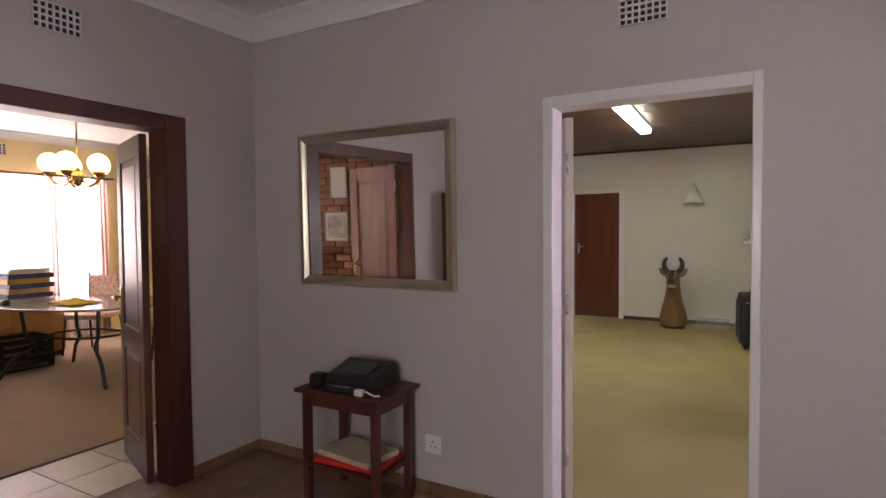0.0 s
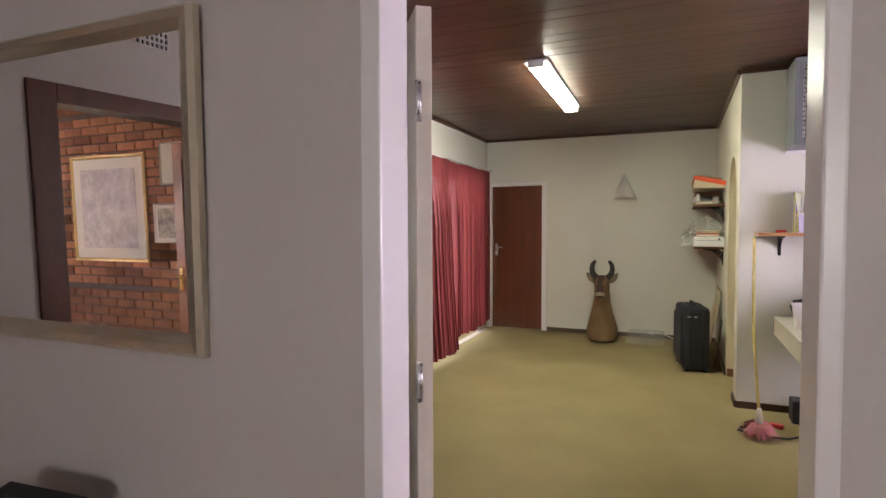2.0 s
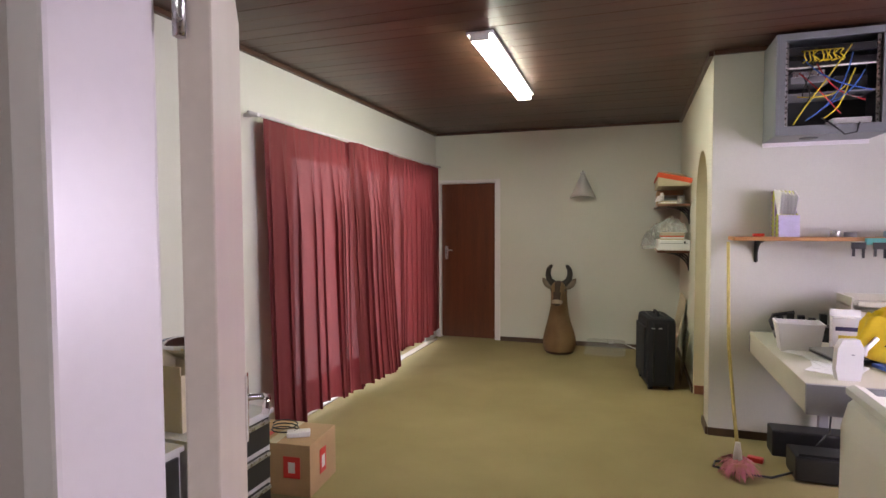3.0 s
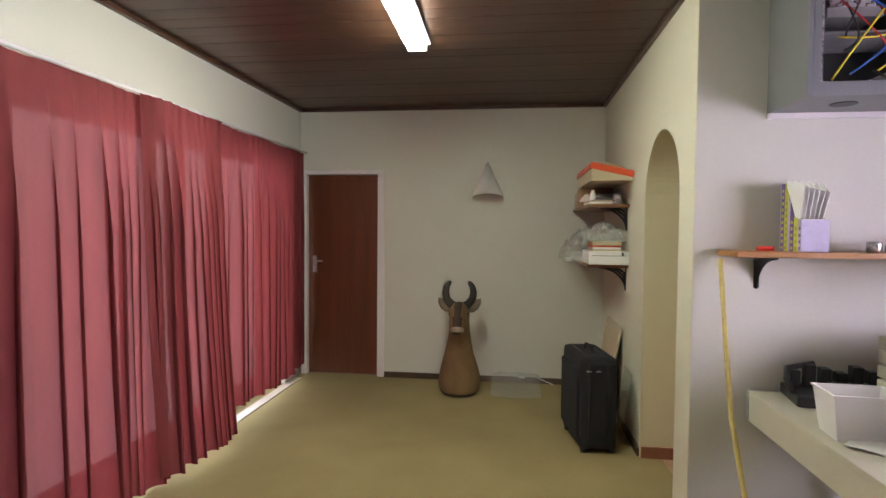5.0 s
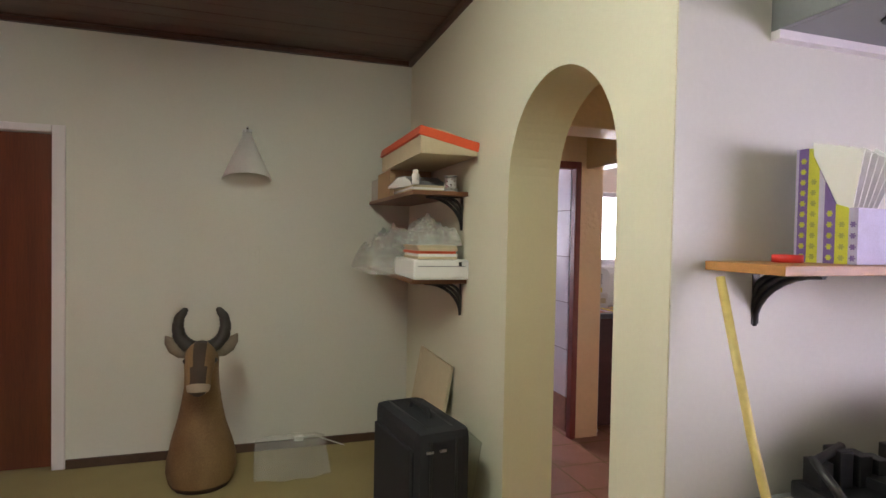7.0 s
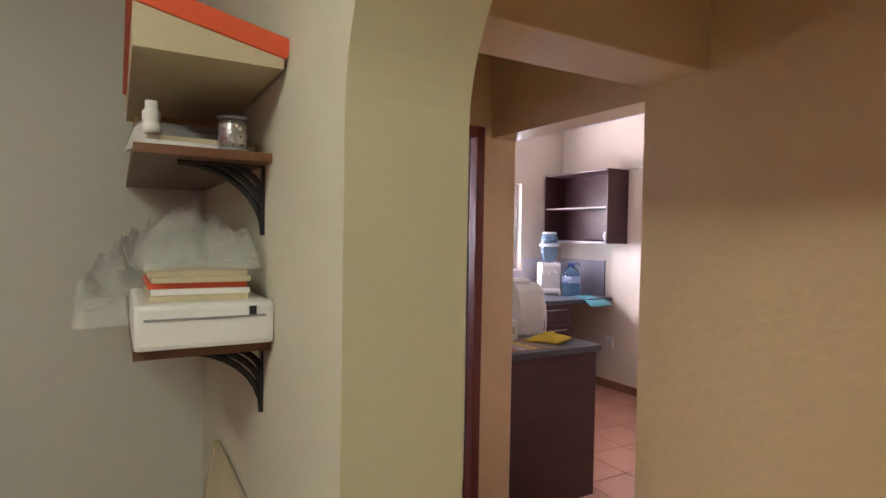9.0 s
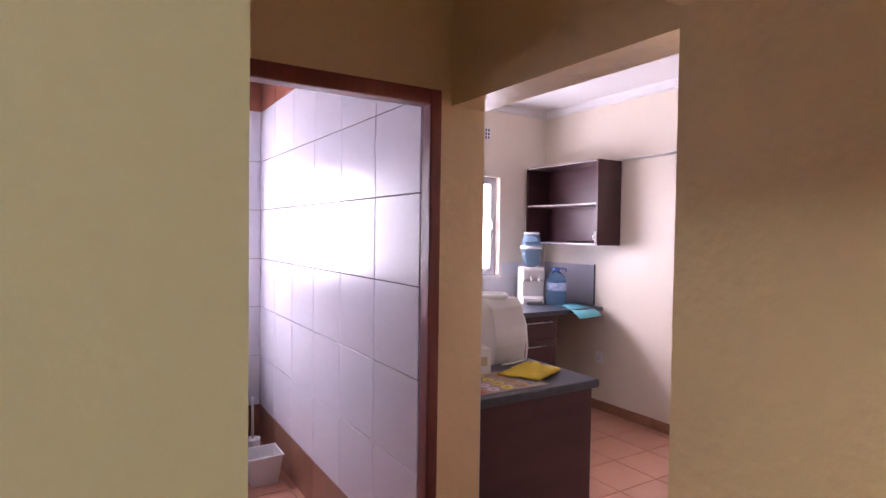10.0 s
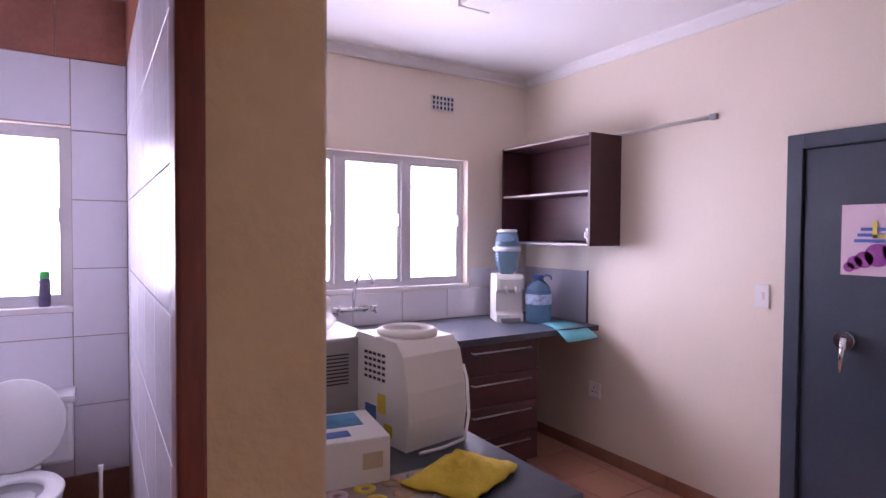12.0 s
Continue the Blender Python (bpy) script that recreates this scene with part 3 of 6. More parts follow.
# ---- entrance hall things ----
MIRROR = mat("mirror_silver", (0.92, 0.92, 0.92), 0.02, 0.0, 3, 50, 0.0, metal=1.0)
for _node in MIRROR.node_tree.nodes:
    if _node.type == "MAP_RANGE":
        _node.inputs["To Min"].default_value = _node.inputs["To Max"].default_value = 0.0
CHAMPAGNE = mat("champagne_frame", (0.56, 0.50, 0.40), 0.30, 0.06, 5, 60, 0.0, metal=0.85)
PAPER = mat("white_paper", (0.80, 0.79, 0.78), 0.7, 0.02, 6, 90, 0.03)
CARD = mat("brown_cardboard", (0.46, 0.30, 0.16), 0.8, 0.08, 5, 90, 0.06)
CARD_PALE = mat("pale_cardboard", (0.58, 0.50, 0.34), 0.75, 0.06, 5, 90, 0.05)
RED = mat("red_orange_card", (0.72, 0.10, 0.035), 0.5, 0.06, 5, 60, 0.02)
REDP = mat("red_plastic", (0.62, 0.03, 0.025), 0.4, 0.05, 5, 60, 0.02)
GREY = mat("grey_plastic", (0.30, 0.30, 0.31), 0.45, 0.05, 5, 80, 0.03)
PINE = mat("orange_pine_shelf", (0.50, 0.24, 0.08), 0.42, 0.15, 3, 40, 0.04, stretch=(0.4, 6, 6))
BROWN_SHELF = mat("brown_shelf", (0.20, 0.085, 0.04), 0.45, 0.15, 3, 40, 0.04)
YELLOW_CLOTH = mat("yellow_cloth", (0.72, 0.52, 0.04), 0.85, 0.1, 12, 200, 0.2)
YELLOW = mat("yellow_bag_plastic", (0.80, 0.56, 0.02), 0.45, 0.08, 8, 60, 0.06)


def mitred(e, w, h, fw, d, material, bow=0.6):
    """Four mitred, rounded frame rails round a w by h outline. Local x along, z up, -y out."""
    prof = [(0, 0), (0, -d * 0.6), (fw * 0.2, -d), (fw * 0.55, -d * bow - d * 0.25), (fw * 0.85, -d * 0.5), (fw, -d * 0.35), (fw, 0)]
    cor = [(0, 0, 1, 1), (w, 0, -1, 1), (w, h, -1, -1), (0, h, 1, -1)]
    for k in range(4):
        a, b = cor[k], cor[(k + 1) % 4]
        bm = bmesh.new()
        ra = [bm.verts.new((a[0] + a[2] * u, v, a[1] + a[3] * u)) for u, v in prof]
        rb = [bm.verts.new((b[0] + b[2] * u, v, b[1] + b[3] * u)) for u, v in prof]
        for i in range(len(prof)):
            j = (i + 1) % len(prof)
            bm.faces.new((ra[i], ra[j], rb[j], rb[i]))
        bm.faces.new(ra)
        bm.faces.new(rb[::-1])
        part("frame_rail", bm, material, e)


wall_mirror = thing("wall_mirror", pose(1.675, 3.168, 1.125, 1.0, 0, 0), "rectangular wall mirror in a champagne-silver moulded frame", "mirror")
mitred(wall_mirror, 1.092, 0.915, 0.06, 0.035, CHAMPAGNE)
part("glass", B((0.05, 1.042, -0.012, -0.006, 0.05, 0.865)), MIRROR, wall_mirror, "clear mirror glass")

side_table = thing("side_table", pose(2.02, 2.74, 0) @ Matrix.Diagonal((0.85, 0.92, 1, 1)), "small dark wooden side table with a lower shelf", "table")
part("tabletop", B((-0.015, 0.63, -0.015, 0.415, 0.60, 0.622), bev=0.006), DARK_WOOD, side_table)
for _x in (0.02, 0.55):
    for _y in (0.02, 0.34):
        part("leg", B((_x, _x + 0.045, _y, _y + 0.045, 0, 0.60), bev=0.004), DARK_WOOD, side_table)
part("apron", B((0.065, 0.55, 0.03, 0.05, 0.53, 0.60)), DARK_WOOD, side_table)
part("apron", B((0.065, 0.55, 0.35, 0.37, 0.53, 0.60)), DARK_WOOD, side_table)
part("apron", B((0.03, 0.05, 0.065, 0.34, 0.53, 0.60)), DARK_WOOD, side_table)
part("apron", B((0.565, 0.585, 0.065, 0.34, 0.53, 0.60)), DARK_WOOD, side_table)
part("shelf", B((0.03, 0.585, 0.03, 0.375, 0.20, 0.218)), DARK_WOOD, side_table)
one("red_folder", B((0, 0.40, 0, 0.26, 0, 0.025), bev=0.004), REDP, pose(2.09, 2.78, 0.219, 0, 0, 4), "red document folder lying on the table's lower shelf", "folder")
one("brown_envelope", B((0, 0.36, 0, 0.25, 0, 0.03), bev=0.006), CARD_PALE, pose(2.09, 2.82, 0.246, 0, 0, -6), "buff envelope on a red folder", "envelope")
fax = thing("telephone_machine", pose(2.17, 2.80, 0.623, 0, 0, 4) @ Matrix.Diagonal((0.8, 0.85, 0.9, 1)), "black desktop phone and fax machine on a side table", "telephone")
part("body", prism(bmesh.new(), [(0, 0), (0.30, 0), (0.30, 0.10), (0.26, 0.135), (0.03, 0.085), (0, 0.05)], "x", 0, 0.36), BLACK, fax)
part("display", prism(bmesh.new(), [(0.05, 0.0925), (0.20, 0.125), (0.20, 0.128), (0.05, 0.0955)], "x", 0.07, 0.29), mat("charcoal_panel", (0.06, 0.06, 0.065), 0.4, 0.1, 6, 90, 0.03), fax, "charcoal top panel")
part("foot_tray", B((0.02, 0.34, -0.05, 0.0, 0, 0.03), bev=0.008), BLACK, fax)
for _k in range(4):
    part("key", B((0.10 + 0.03 * _k, 0.12 + 0.03 * _k, -0.04, -0.02, 0.03, 0.035)), GREY, fax)
part("plug", box(bmesh.new(), 0.27, 0.33, -0.07, -0.03, 0.0, 0.035, 0.006), WHITE_PLASTIC, fax, "white adapter plug")
part("cable", tube(bmesh.new(), [(0.32, -0.05, 0.02), (0.36, -0.06, 0.03), (0.40, -0.04, 0.006), (0.43, -0.02, 0.006)], 0.005), WHITE_PLASTIC, fax, "white cable")
holder = thing("pen_holder", pose(2.05, 2.80, 0.623), "small black desk pen holder", "pen holder")
part("cup", B((0, 0.08, 0, 0.07, 0, 0.055), bev=0.008), BLACK, holder)
part("rim", B((0.005, 0.075, 0.004, 0.066, 0.055, 0.065), bev=0.003), BLACK, holder)

bookcase = thing("bookcase", pose(1.262, -0.25, 0), "tall brown open bookcase with books against the hall wall", "bookcase")
part("side", B((0, 0.28, 0, 0.02, 0, 1.75)), BROWN_SHELF, bookcase)
part("side", B((0, 0.28, 0.90, 0.92, 0, 1.75)), BROWN_SHELF, bookcase)
part("back", B((0, 0.01, 0.02, 0.90, 0, 1.75)), BROWN_SHELF, bookcase)
for _z in (0.05, 0.42, 0.78, 1.10, 1.42, 1.73):
    part("shelf", B((0.01, 0.28, 0.02, 0.90, _z, _z + 0.02)), BROWN_SHELF, bookcase)
_cols = [mat("book_cover_%s" % n, c, 0.6, 0.1, 8, 90, 0.03) for n, c in (("teal", (0.05, 0.32, 0.32)), ("tan", (0.5, 0.36, 0.2)), ("white", (0.7, 0.7, 0.68)), ("navy", (0.05, 0.07, 0.2)), ("ochre", (0.5, 0.3, 0.05)))]
for _z in (0.80, 1.12, 1.44):
    _y = 0.55
    while _y < 0.86:
        w = random.uniform(0.02, 0.045)
        one("book", B((0, 0.17, 0, w - 0.002, 0, random.uniform(0.19, 0.26)), bev=0.002), random.choice(_cols), pose(1.29, -0.25 + _y, _z + 0.001), "upright book on a bookcase shelf", "book", "books in the bookcase")
        _y += w


# ---- dining room things ----
def framed(name, m, w, h, fw, material, art, label, mount=0.04):
    """A framed picture: rails, mount board and print. Local x along, z up, -y out."""
    e = thing(name, m, label, "picture")
    mitred(e, w, h, fw, 0.022, material)
    part("mount", B((fw * 0.9, w - fw * 0.9, -0.009, -0.003, fw * 0.9, h - fw * 0.9)), PAPER, e, "white mount board")
    part("print", B((fw + mount, w - fw - mount, -0.012, -0.0095, fw + mount, h - fw - mount)), art, e)
    return e


PALE_ART = mat("pale_wash_print", (0.78, 0.76, 0.82), 0.6, 0.2, 6, 20, 0.0, color2=(0.45, 0.42, 0.50))
GREY_ART = mat("grey_landscape_print", (0.70, 0.68, 0.66), 0.6, 0.3, 8, 25, 0.0, color2=(0.16, 0.15, 0.16))
BLUE_ART = mat("blue_photo_print", (0.30, 0.45, 0.62), 0.4, 0.2, 10, 30, 0.0, color2=(0.12, 0.16, 0.22))
GOLDF = mat("gold_frame", (0.62, 0.45, 0.20), 0.35, 0.1, 8, 80, 0.03, metal=0.5)
framed("framed_picture", pose(-0.36, 0.722, 1.07, 0, 0, 180), 0.95, 0.96, 0.035, GOLDF, PALE_ART, "large pale print in a gold frame on brick", 0.09)
framed("framed_picture", pose(0.07, 0.722, 1.245, 0, 0, 180), 0.34, 0.34, 0.012, FRAME_WHITE, GREY_ART, "small grey landscape print in a white frame", 0.03)
framed("framed_picture", pose(0.07, 0.722, 1.74, 0, 0, 180), 0.24, 0.36, 0.012, FRAME_WHITE, PAPER, "small white certificate in a thin frame", 0.02)


def drape(name, y0, y1, x, z0, z1, depth, waves, material, label, seed, flare=1.0, hem=0.0, side="x"):
    """A gathered curtain hung along y, with pleats that open out towards the hem."""
    rnd = random.Random(seed)
    n, rows = int(waves * 12), 22
    ph = [rnd.uniform(0, 6.28) for _ in range(4)]
    bm = bmesh.new()
    g = []
    for j in range(rows + 1):
        v = j / rows
        row = []
        for i in range(n + 1):
            u = i / n
            a = u * waves * 2 * math.pi + 0.9 * math.sin(u * 9 + ph[0]) + 0.5 * math.sin(u * 23 + ph[1]) + 0.35 * v * math.sin(u * 14 + ph[2])
            amp = depth * (0.22 + 0.78 * min(1, v * 2.2) * flare) * (0.7 + 0.5 * math.sin(u * 17 + ph[3]))
            zb = z0 + hem * (0.5 + 0.5 * math.sin(u * 11 + ph[1]))
            row.append(bm.verts.new((x + amp * math.sin(a) + 0.05 * v * flare, y0 + u * (y1 - y0) + 0.012 * math.cos(a), z1 + (zb - z1) * v)))
        g.append(row)
    for j in range(rows):
        for i in range(n):
            f = bm.faces.new((g[j][i], g[j][i + 1], g[j + 1][i + 1], g[j + 1][i]))
            f.smooth = True
    return bm


SHEER = mat("sheer_curtain", (0.85, 0.74, 0.74), 0.8, 0.06, 8, 300, 0.1, translucent=0.75)
PINKC = mat("dusty_pink_curtain", (0.55, 0.36, 0.33), 0.85, 0.08, 8, 300, 0.1, translucent=0.4)
for _a, _b, _m, _lab, _sd in ((2.65, 4.28, SHEER, "white sheer curtain glowing with daylight", 1), (4.42, 4.98, SHEER, "white sheer curtain glowing with daylight", 2), (4.24, 4.46, PINKC, "dusty pink gathered curtain", 3), (4.95, 5.12, PINKC, "dusty pink gathered curtain", 4)):
    c = one("curtain", drape("curtain", _a, _b, -3.9, 0.05, 2.18, 0.05, max(3, (_b - _a) * 9), _m, _lab, _sd, 0.7), _m, pose(0, 0, 0), _lab, "curtain", "dining room curtains")
curtain_rail = thing("curtain_rail", pose(-3.9, 2.5, 2.2), "brown wooden curtain rail with brackets", "curtain rail")
part("rail", tube(bmesh.new(), [(0, 0, 0), (0, 2.72, 0)], 0.016), LIGHT_DOOR_WOOD, curtain_rail)
for _y in (0.1, 1.35, 2.62):
    part("bracket", B((-0.1, 0.01, _y, _y + 0.02, -0.02, 0.02)), LIGHT_DOOR_WOOD, curtain_rail)

GLOBE = glow("opal_globe", (1.0, 0.86, 0.46), 2.2)
chandelier = thing("chandelier", pose(-1.25, 3.36, 1.99), "brass chandelier with lit opal glass globes", "chandelier")
part("rod", tube(bmesh.new(), [(0, 0, 0.0), (0, 0, 0.73)], 0.008), BRASS, chandelier)
part("hub", lathe(bmesh.new(), [(0.01, -0.12), (0.03, -0.1), (0.05, -0.04), (0.035, 0.02), (0.012, 0.05)]), BRASS, chandelier)
for _k in range(5):
    a = 2 * math.pi * _k / 5 + 0.4
    c, s = math.cos(a), math.sin(a)
    arm = part("arm", tube(bmesh.new(), [(0.03 * c, 0.03 * s, -0.05), (0.11 * c, 0.11 * s, -0.12), (0.19 * c, 0.19 * s, -0.08), (0.21 * c, 0.21 * s, -0.02)], 0.009), BRASS, chandelier)
    part("cup", lathe(bmesh.new(), [(0.02, -0.04), (0.055, 0.0), (0.05, 0.01)], 0.21 * c, 0.21 * s), BRASS, arm)
    part("globe", lathe(bmesh.new(), [(max(0.004, 0.09 * math.sin(math.pi * j / 12)), 0.085 - 0.09 * math.cos(math.pi * j / 12)) for j in range(13)], 0.21 * c, 0.21 * s), GLOBE, arm, "lit opal glass globe")

TABLE_TOP = mat("grey_glass_tabletop", (0.28, 0.25, 0.24), 0.12, 0.1, 4, 60, 0.0)
IRON = mat("dark_painted_iron", (0.06, 0.06, 0.065), 0.45, 0.1, 6, 80, 0.05, metal=0.4)
dining_table = thing("dining_table", pose(-1.82, 3.70, 0, 0, 0, 18), "oval glass-topped table on curved iron legs", "table")
part("tabletop", lathe(bmesh.new(), [(0.97, 0.728), (1.0, 0.734), (1.0, 0.746), (0.98, 0.75)], 0, 0, 48, 0.92, 0.62), TABLE_TOP, dining_table)
for _sx in (-1, 1):
    for _sy in (-1, 1):
        part("leg", tube(bmesh.new(), [(_sx * 0.45, _sy * 0.32, 0.73), (_sx * 0.42, _sy * 0.30, 0.45), (_sx * 0.34, _sy * 0.26, 0.34), (_sx * 0.50, _sy * 0.36, 0.22), (_sx * 0.62, _sy * 0.44, 0.0)], 0.018), IRON, dining_table)
part("ring", tube(bmesh.new(), [(0.36 * math.cos(k * math.pi / 12), 0.27 * math.sin(k * math.pi / 12), 0.42) for k in range(25)], 0.012, cap=False), IRON, dining_table)


def crumple(bm, w, d, h, n=9, seed=0):
    """A loosely folded cloth: a sheet with creases and a turned rim."""
    rnd = random.Random(seed)
    g = [[bm.verts.new((w * (i / n - 0.5) + rnd.uniform(-1, 1) * w * 0.03, d * (j / n - 0.5) + rnd.uniform(-1, 1) * d * 0.03, h * (0.15 + 0.85 * abs(math.sin(i * 1.3 + j * 0.7 + seed)) * (1 - max(abs(i / n - 0.5), abs(j / n - 0.5)) * 1.9)))) for i in range(n + 1)] for j in range(n + 1)]
    for j in range(n):
        for i in range(n):
            bm.faces.new((g[j][i], g[j][i + 1], g[j + 1][i + 1], g[j + 1][i])).smooth = True
    r = bmesh.ops.extrude_face_region(bm, geom=bm.faces[:])
    for v in (q for q in r["geom"] if isinstance(q, bmesh.types.BMVert)):
        v.co.z = max(0.0, v.co.z - 0.006)
    return bm


one("yellow_duster", crumple(bmesh.new(), 0.42, 0.3, 0.07, 9, 2), YELLOW_CLOTH, pose(-1.75, 3.55, 0.751), "crumpled yellow cloth on the dining table", "cloth")
one("computer_mouse", lathe(bmesh.new(), [(0.05, 0), (0.055, 0.02), (0.04, 0.045), (0.01, 0.052)], 0, 0, 16, 1, 0.7), BLACK, pose(-2.3, 3.2, 0.751), "dark rounded object on the dining table", "ornament")


def dining_chair(m, label):
    e = thing("dining_chair", m, label, "chair", "chairs round the table")
    SEAT = bpy.data.materials["floral_seat"]
    part("seat", B((-0.22, 0.22, -0.22, 0.22, 0.42, 0.48), bev=0.02), SEAT, e, "padded floral seat")
    part("backrest", B((-0.2, 0.2, 0.2, 0.24, 0.62, 0.92), bev=0.02), SEAT, e, "padded floral backrest")
    for x in (-0.2, 0.2):
        part("leg", tube(bmesh.new(), [(x, -0.2, 0.43), (x * 1.1, -0.24, 0.0)], 0.013), IRON, e)
        part("leg", tube(bmesh.new(), [(x, 0.22, 0.95), (x, 0.2, 0.43), (x * 1.1, 0.26, 0.0)], 0.013), IRON, e)
    return e


mat("floral_seat", (0.45, 0.22, 0.14), 0.8, 0.3, 25, 120, 0.1, color2=(0.75, 0.65, 0.55))
_ch = dining_chair(pose(-2.9, 4.35, 0, 0, 0, 25), "iron dining chair with a floral padded seat")
copy_thing(_ch, pose(-1.55, 4.55, 0, 0, 0, -20))
copy_thing(_ch, pose(-0.98, 2.22, 0, 0, 0, 165))
sideboard = thing("cabinet", pose(-3.55, 3.0, 0), "orange-brown wooden cabinet under the windows", "cabinet")
part("body", B((0, 0.5, 0, 1.1, 0.06, 0.68), bev=0.006), PINE, sideboard)
part("plinth", B((0.02, 0.46, 0.02, 1.08, 0, 0.06)), SKIRT_WOOD, sideboard)
part("top", B((-0.01, 0.52, -0.01, 1.11, 0.68, 0.705), bev=0.004), SKIRT_WOOD, sideboard)
part("door", B((0.5, 0.515, 0.02, 0.54, 0.08, 0.66)), PINE, sideboard)
part("door", B((0.5, 0.515, 0.56, 1.08, 0.08, 0.66)), PINE, sideboard)
for _k, (_c, _w) in enumerate((("navy", 0.34), ("tan", 0.30), ("navy", 0.33), ("ochre", 0.31), ("navy", 0.34), ("white", 0.29))):
    one("lever_arch_file", B((0, 0.28, 0, _w + 0.12, 0, 0.055), bev=0.004), bpy.data.materials["book_cover_" + _c], pose(-3.38, 3.55 + 0.012 * (_k % 3), 0.706 + 0.056 * _k), "flat-lying file in a stack on the cabinet", "file", "stacked files")
crate = thing("storage_crate", pose(-3.0, 3.25, 0.0), "dark plastic storage crate on the carpet", "crate")
part("base", B((0, 0.42, 0, 0.5, 0, 0.02)), BLACK, crate)
for _z in (0.05, 0.13, 0.21, 0.29):
    part("slat", B((0.4, 0.42, 0, 0.5, _z, _z + 0.045), (0, 0.02, 0, 0.5, _z, _z + 0.045), (0.02, 0.4, 0, 0.02, _z, _z + 0.045), (0.02, 0.4, 0.48, 0.5, _z, _z + 0.045)), BLACK, crate)
for _x in (0.0, 0.385):
    for _y in (0.0, 0.465):
        part("corner_post", B((_x - 0.003, _x + 0.038, _y - 0.003, _y + 0.038, 0.02, 0.34)), BLACK, crate)

# ---- office things ----
def pleated(y0, y1, x, z0, z1, folds, seed, hem=0.02, belly=0.0):
    """A lined curtain below a flat heading tape: flat spans between deep folds that lap over. folds: (centre, half width, depth)."""
    rnd = random.Random(seed)
    n, rows = int((y1 - y0) * 150), 26
    ph = [rnd.uniform(0, 6.28) for _ in range(4)]
    lean = [rnd.uniform(-0.05, 0.05) for _ in folds]
    bm = bmesh.new()
    g = []
    for j in range(rows + 1):
        v = j / rows
        grow = min(1.0, max(0.0, (v - 0.035) * 3.2)) ** 0.7
        row = []
        for i in range(n + 1):
            u = i / n
            y = y0 + u * (y1 - y0)
            dx, dy = 0.010 * math.sin(y * 19 + ph[0]) * grow + 0.004 * math.sin(y * 70 + ph[1]), 0.0
            for (c, w, d), k in zip(folds, lean):
                q = (y - c - k * v) / w
                if abs(q) < 3.5:
                    e = math.exp(-q * q)
                    dx += d * e * (0.12 + 0.88 * grow)
                    dy -= 1.75 * w * q * e * grow * (0.75 + 0.25 * v)
            dx += belly * v * v
            zb = z0 + hem * math.sin(y * 5 + ph[2]) + 0.35 * hem * math.sin(y * 23 + ph[3])
            row.append(bm.verts.new((x + dx, y + dy, z1 + 0.006 * math.sin(y * 9 + ph[1]) + (zb - z1) * v)))
        g.append(row)
    for j in range(rows):
        for i in range(n):
            bm.faces.new((g[j][i], g[j][i + 1], g[j + 1][i + 1], g[j + 1][i])).smooth = True
    return bm


RED_CURTAIN = mat("wine_red_curtain", (0.22, 0.034, 0.038), 0.8, 0.15, 3, 350, 0.12, translucent=0.195, stretch=(1, 1, 0.3))
_n, _l = RED_CURTAIN.node_tree.nodes, RED_CURTAIN.node_tree.links
_open, _mx = _n.new("ShaderNodeBsdfTransparent"), _n.new("ShaderNodeMixShader")
_open.inputs["Color"].default_value = (1.0, 0.72, 0.74, 1)
_mx.inputs["Fac"].default_value = 0.017
_last = _n["Material Output"].inputs["Surface"].links[0].from_socket
_l.new(_last, _mx.inputs[1])
_l.new(_open.outputs["BSDF"], _mx.inputs[2])
_l.new(_mx.outputs["Shader"], _n["Material Output"].inputs["Surface"])
_rc = random.Random(4)
_folds = [[], [], []]
_y = 6.05
while _y < 6.95:
    _folds[0].append((_y, _rc.uniform(0.026, 0.042), _rc.uniform(0.05, 0.08)))
    _y += _rc.uniform(0.13, 0.21)
for _y in (7.00, 7.07, 7.14, 7.21, 7.28):
    _folds[0].append((_y, 0.028, _rc.uniform(0.05, 0.085)))
for _y in (7.33, 7.42, 7.58, 7.64, 7.71, 7.77, 7.84, 7.90):
    _folds[1].append((_y, 0.027, _rc.uniform(0.05, 0.095)))
_y = 8.05
while _y < 9.62:
    _folds[2].append((_y, _rc.uniform(0.020, 0.032), _rc.uniform(0.03, 0.055)))
    _y += _rc.uniform(0.07, 0.14)
for _a, _b, _x, _z0, _sd, _f, _be, _lab in ((6.02, 7.36, 1.44, 0.04, 11, 0, 0.04, "long wine-red curtain with deep folds before a sliding door"), (7.16, 8.02, 1.48, 0.07, 12, 1, 0.09, "wine-red curtain bunched in dark folds where two panels meet"), (7.90, 9.68, 1.43, 0.115, 14, 2, 0.0, "wine-red curtain in narrow pleats hanging clear of the carpet")):
    _c = one("curtain", pleated(_a, _b, _x, _z0, 2.225, _folds[_f], _sd, 0.018, _be), RED_CURTAIN, pose(0, 0, 0), _lab, "curtain", "red curtains")
# pale strip colours in the daylight spilling under the curtain hem
setting("trim_door_threshold", B((1.351, 1.435, 6.5, 9.62, 0.0, 0.008), bev=0.003), PALE_TILE, "pale strip standing in for daylight on the carpet", "threshold")
rod = thing("curtain_rod", pose(1.45, 5.85, 2.235), "thin white curtain track with end bracket", "curtain rod")
part("rod", tube(bmesh.new(), [(0, 0, 0), (0, 3.85, 0)], 0.012), FRAME_WHITE, rod)
for _y in (0.08, 1.9, 3.7):
    part("bracket", B((-0.1, 0.012, _y, _y + 0.025, -0.012, 0.012)), FRAME_WHITE, rod)

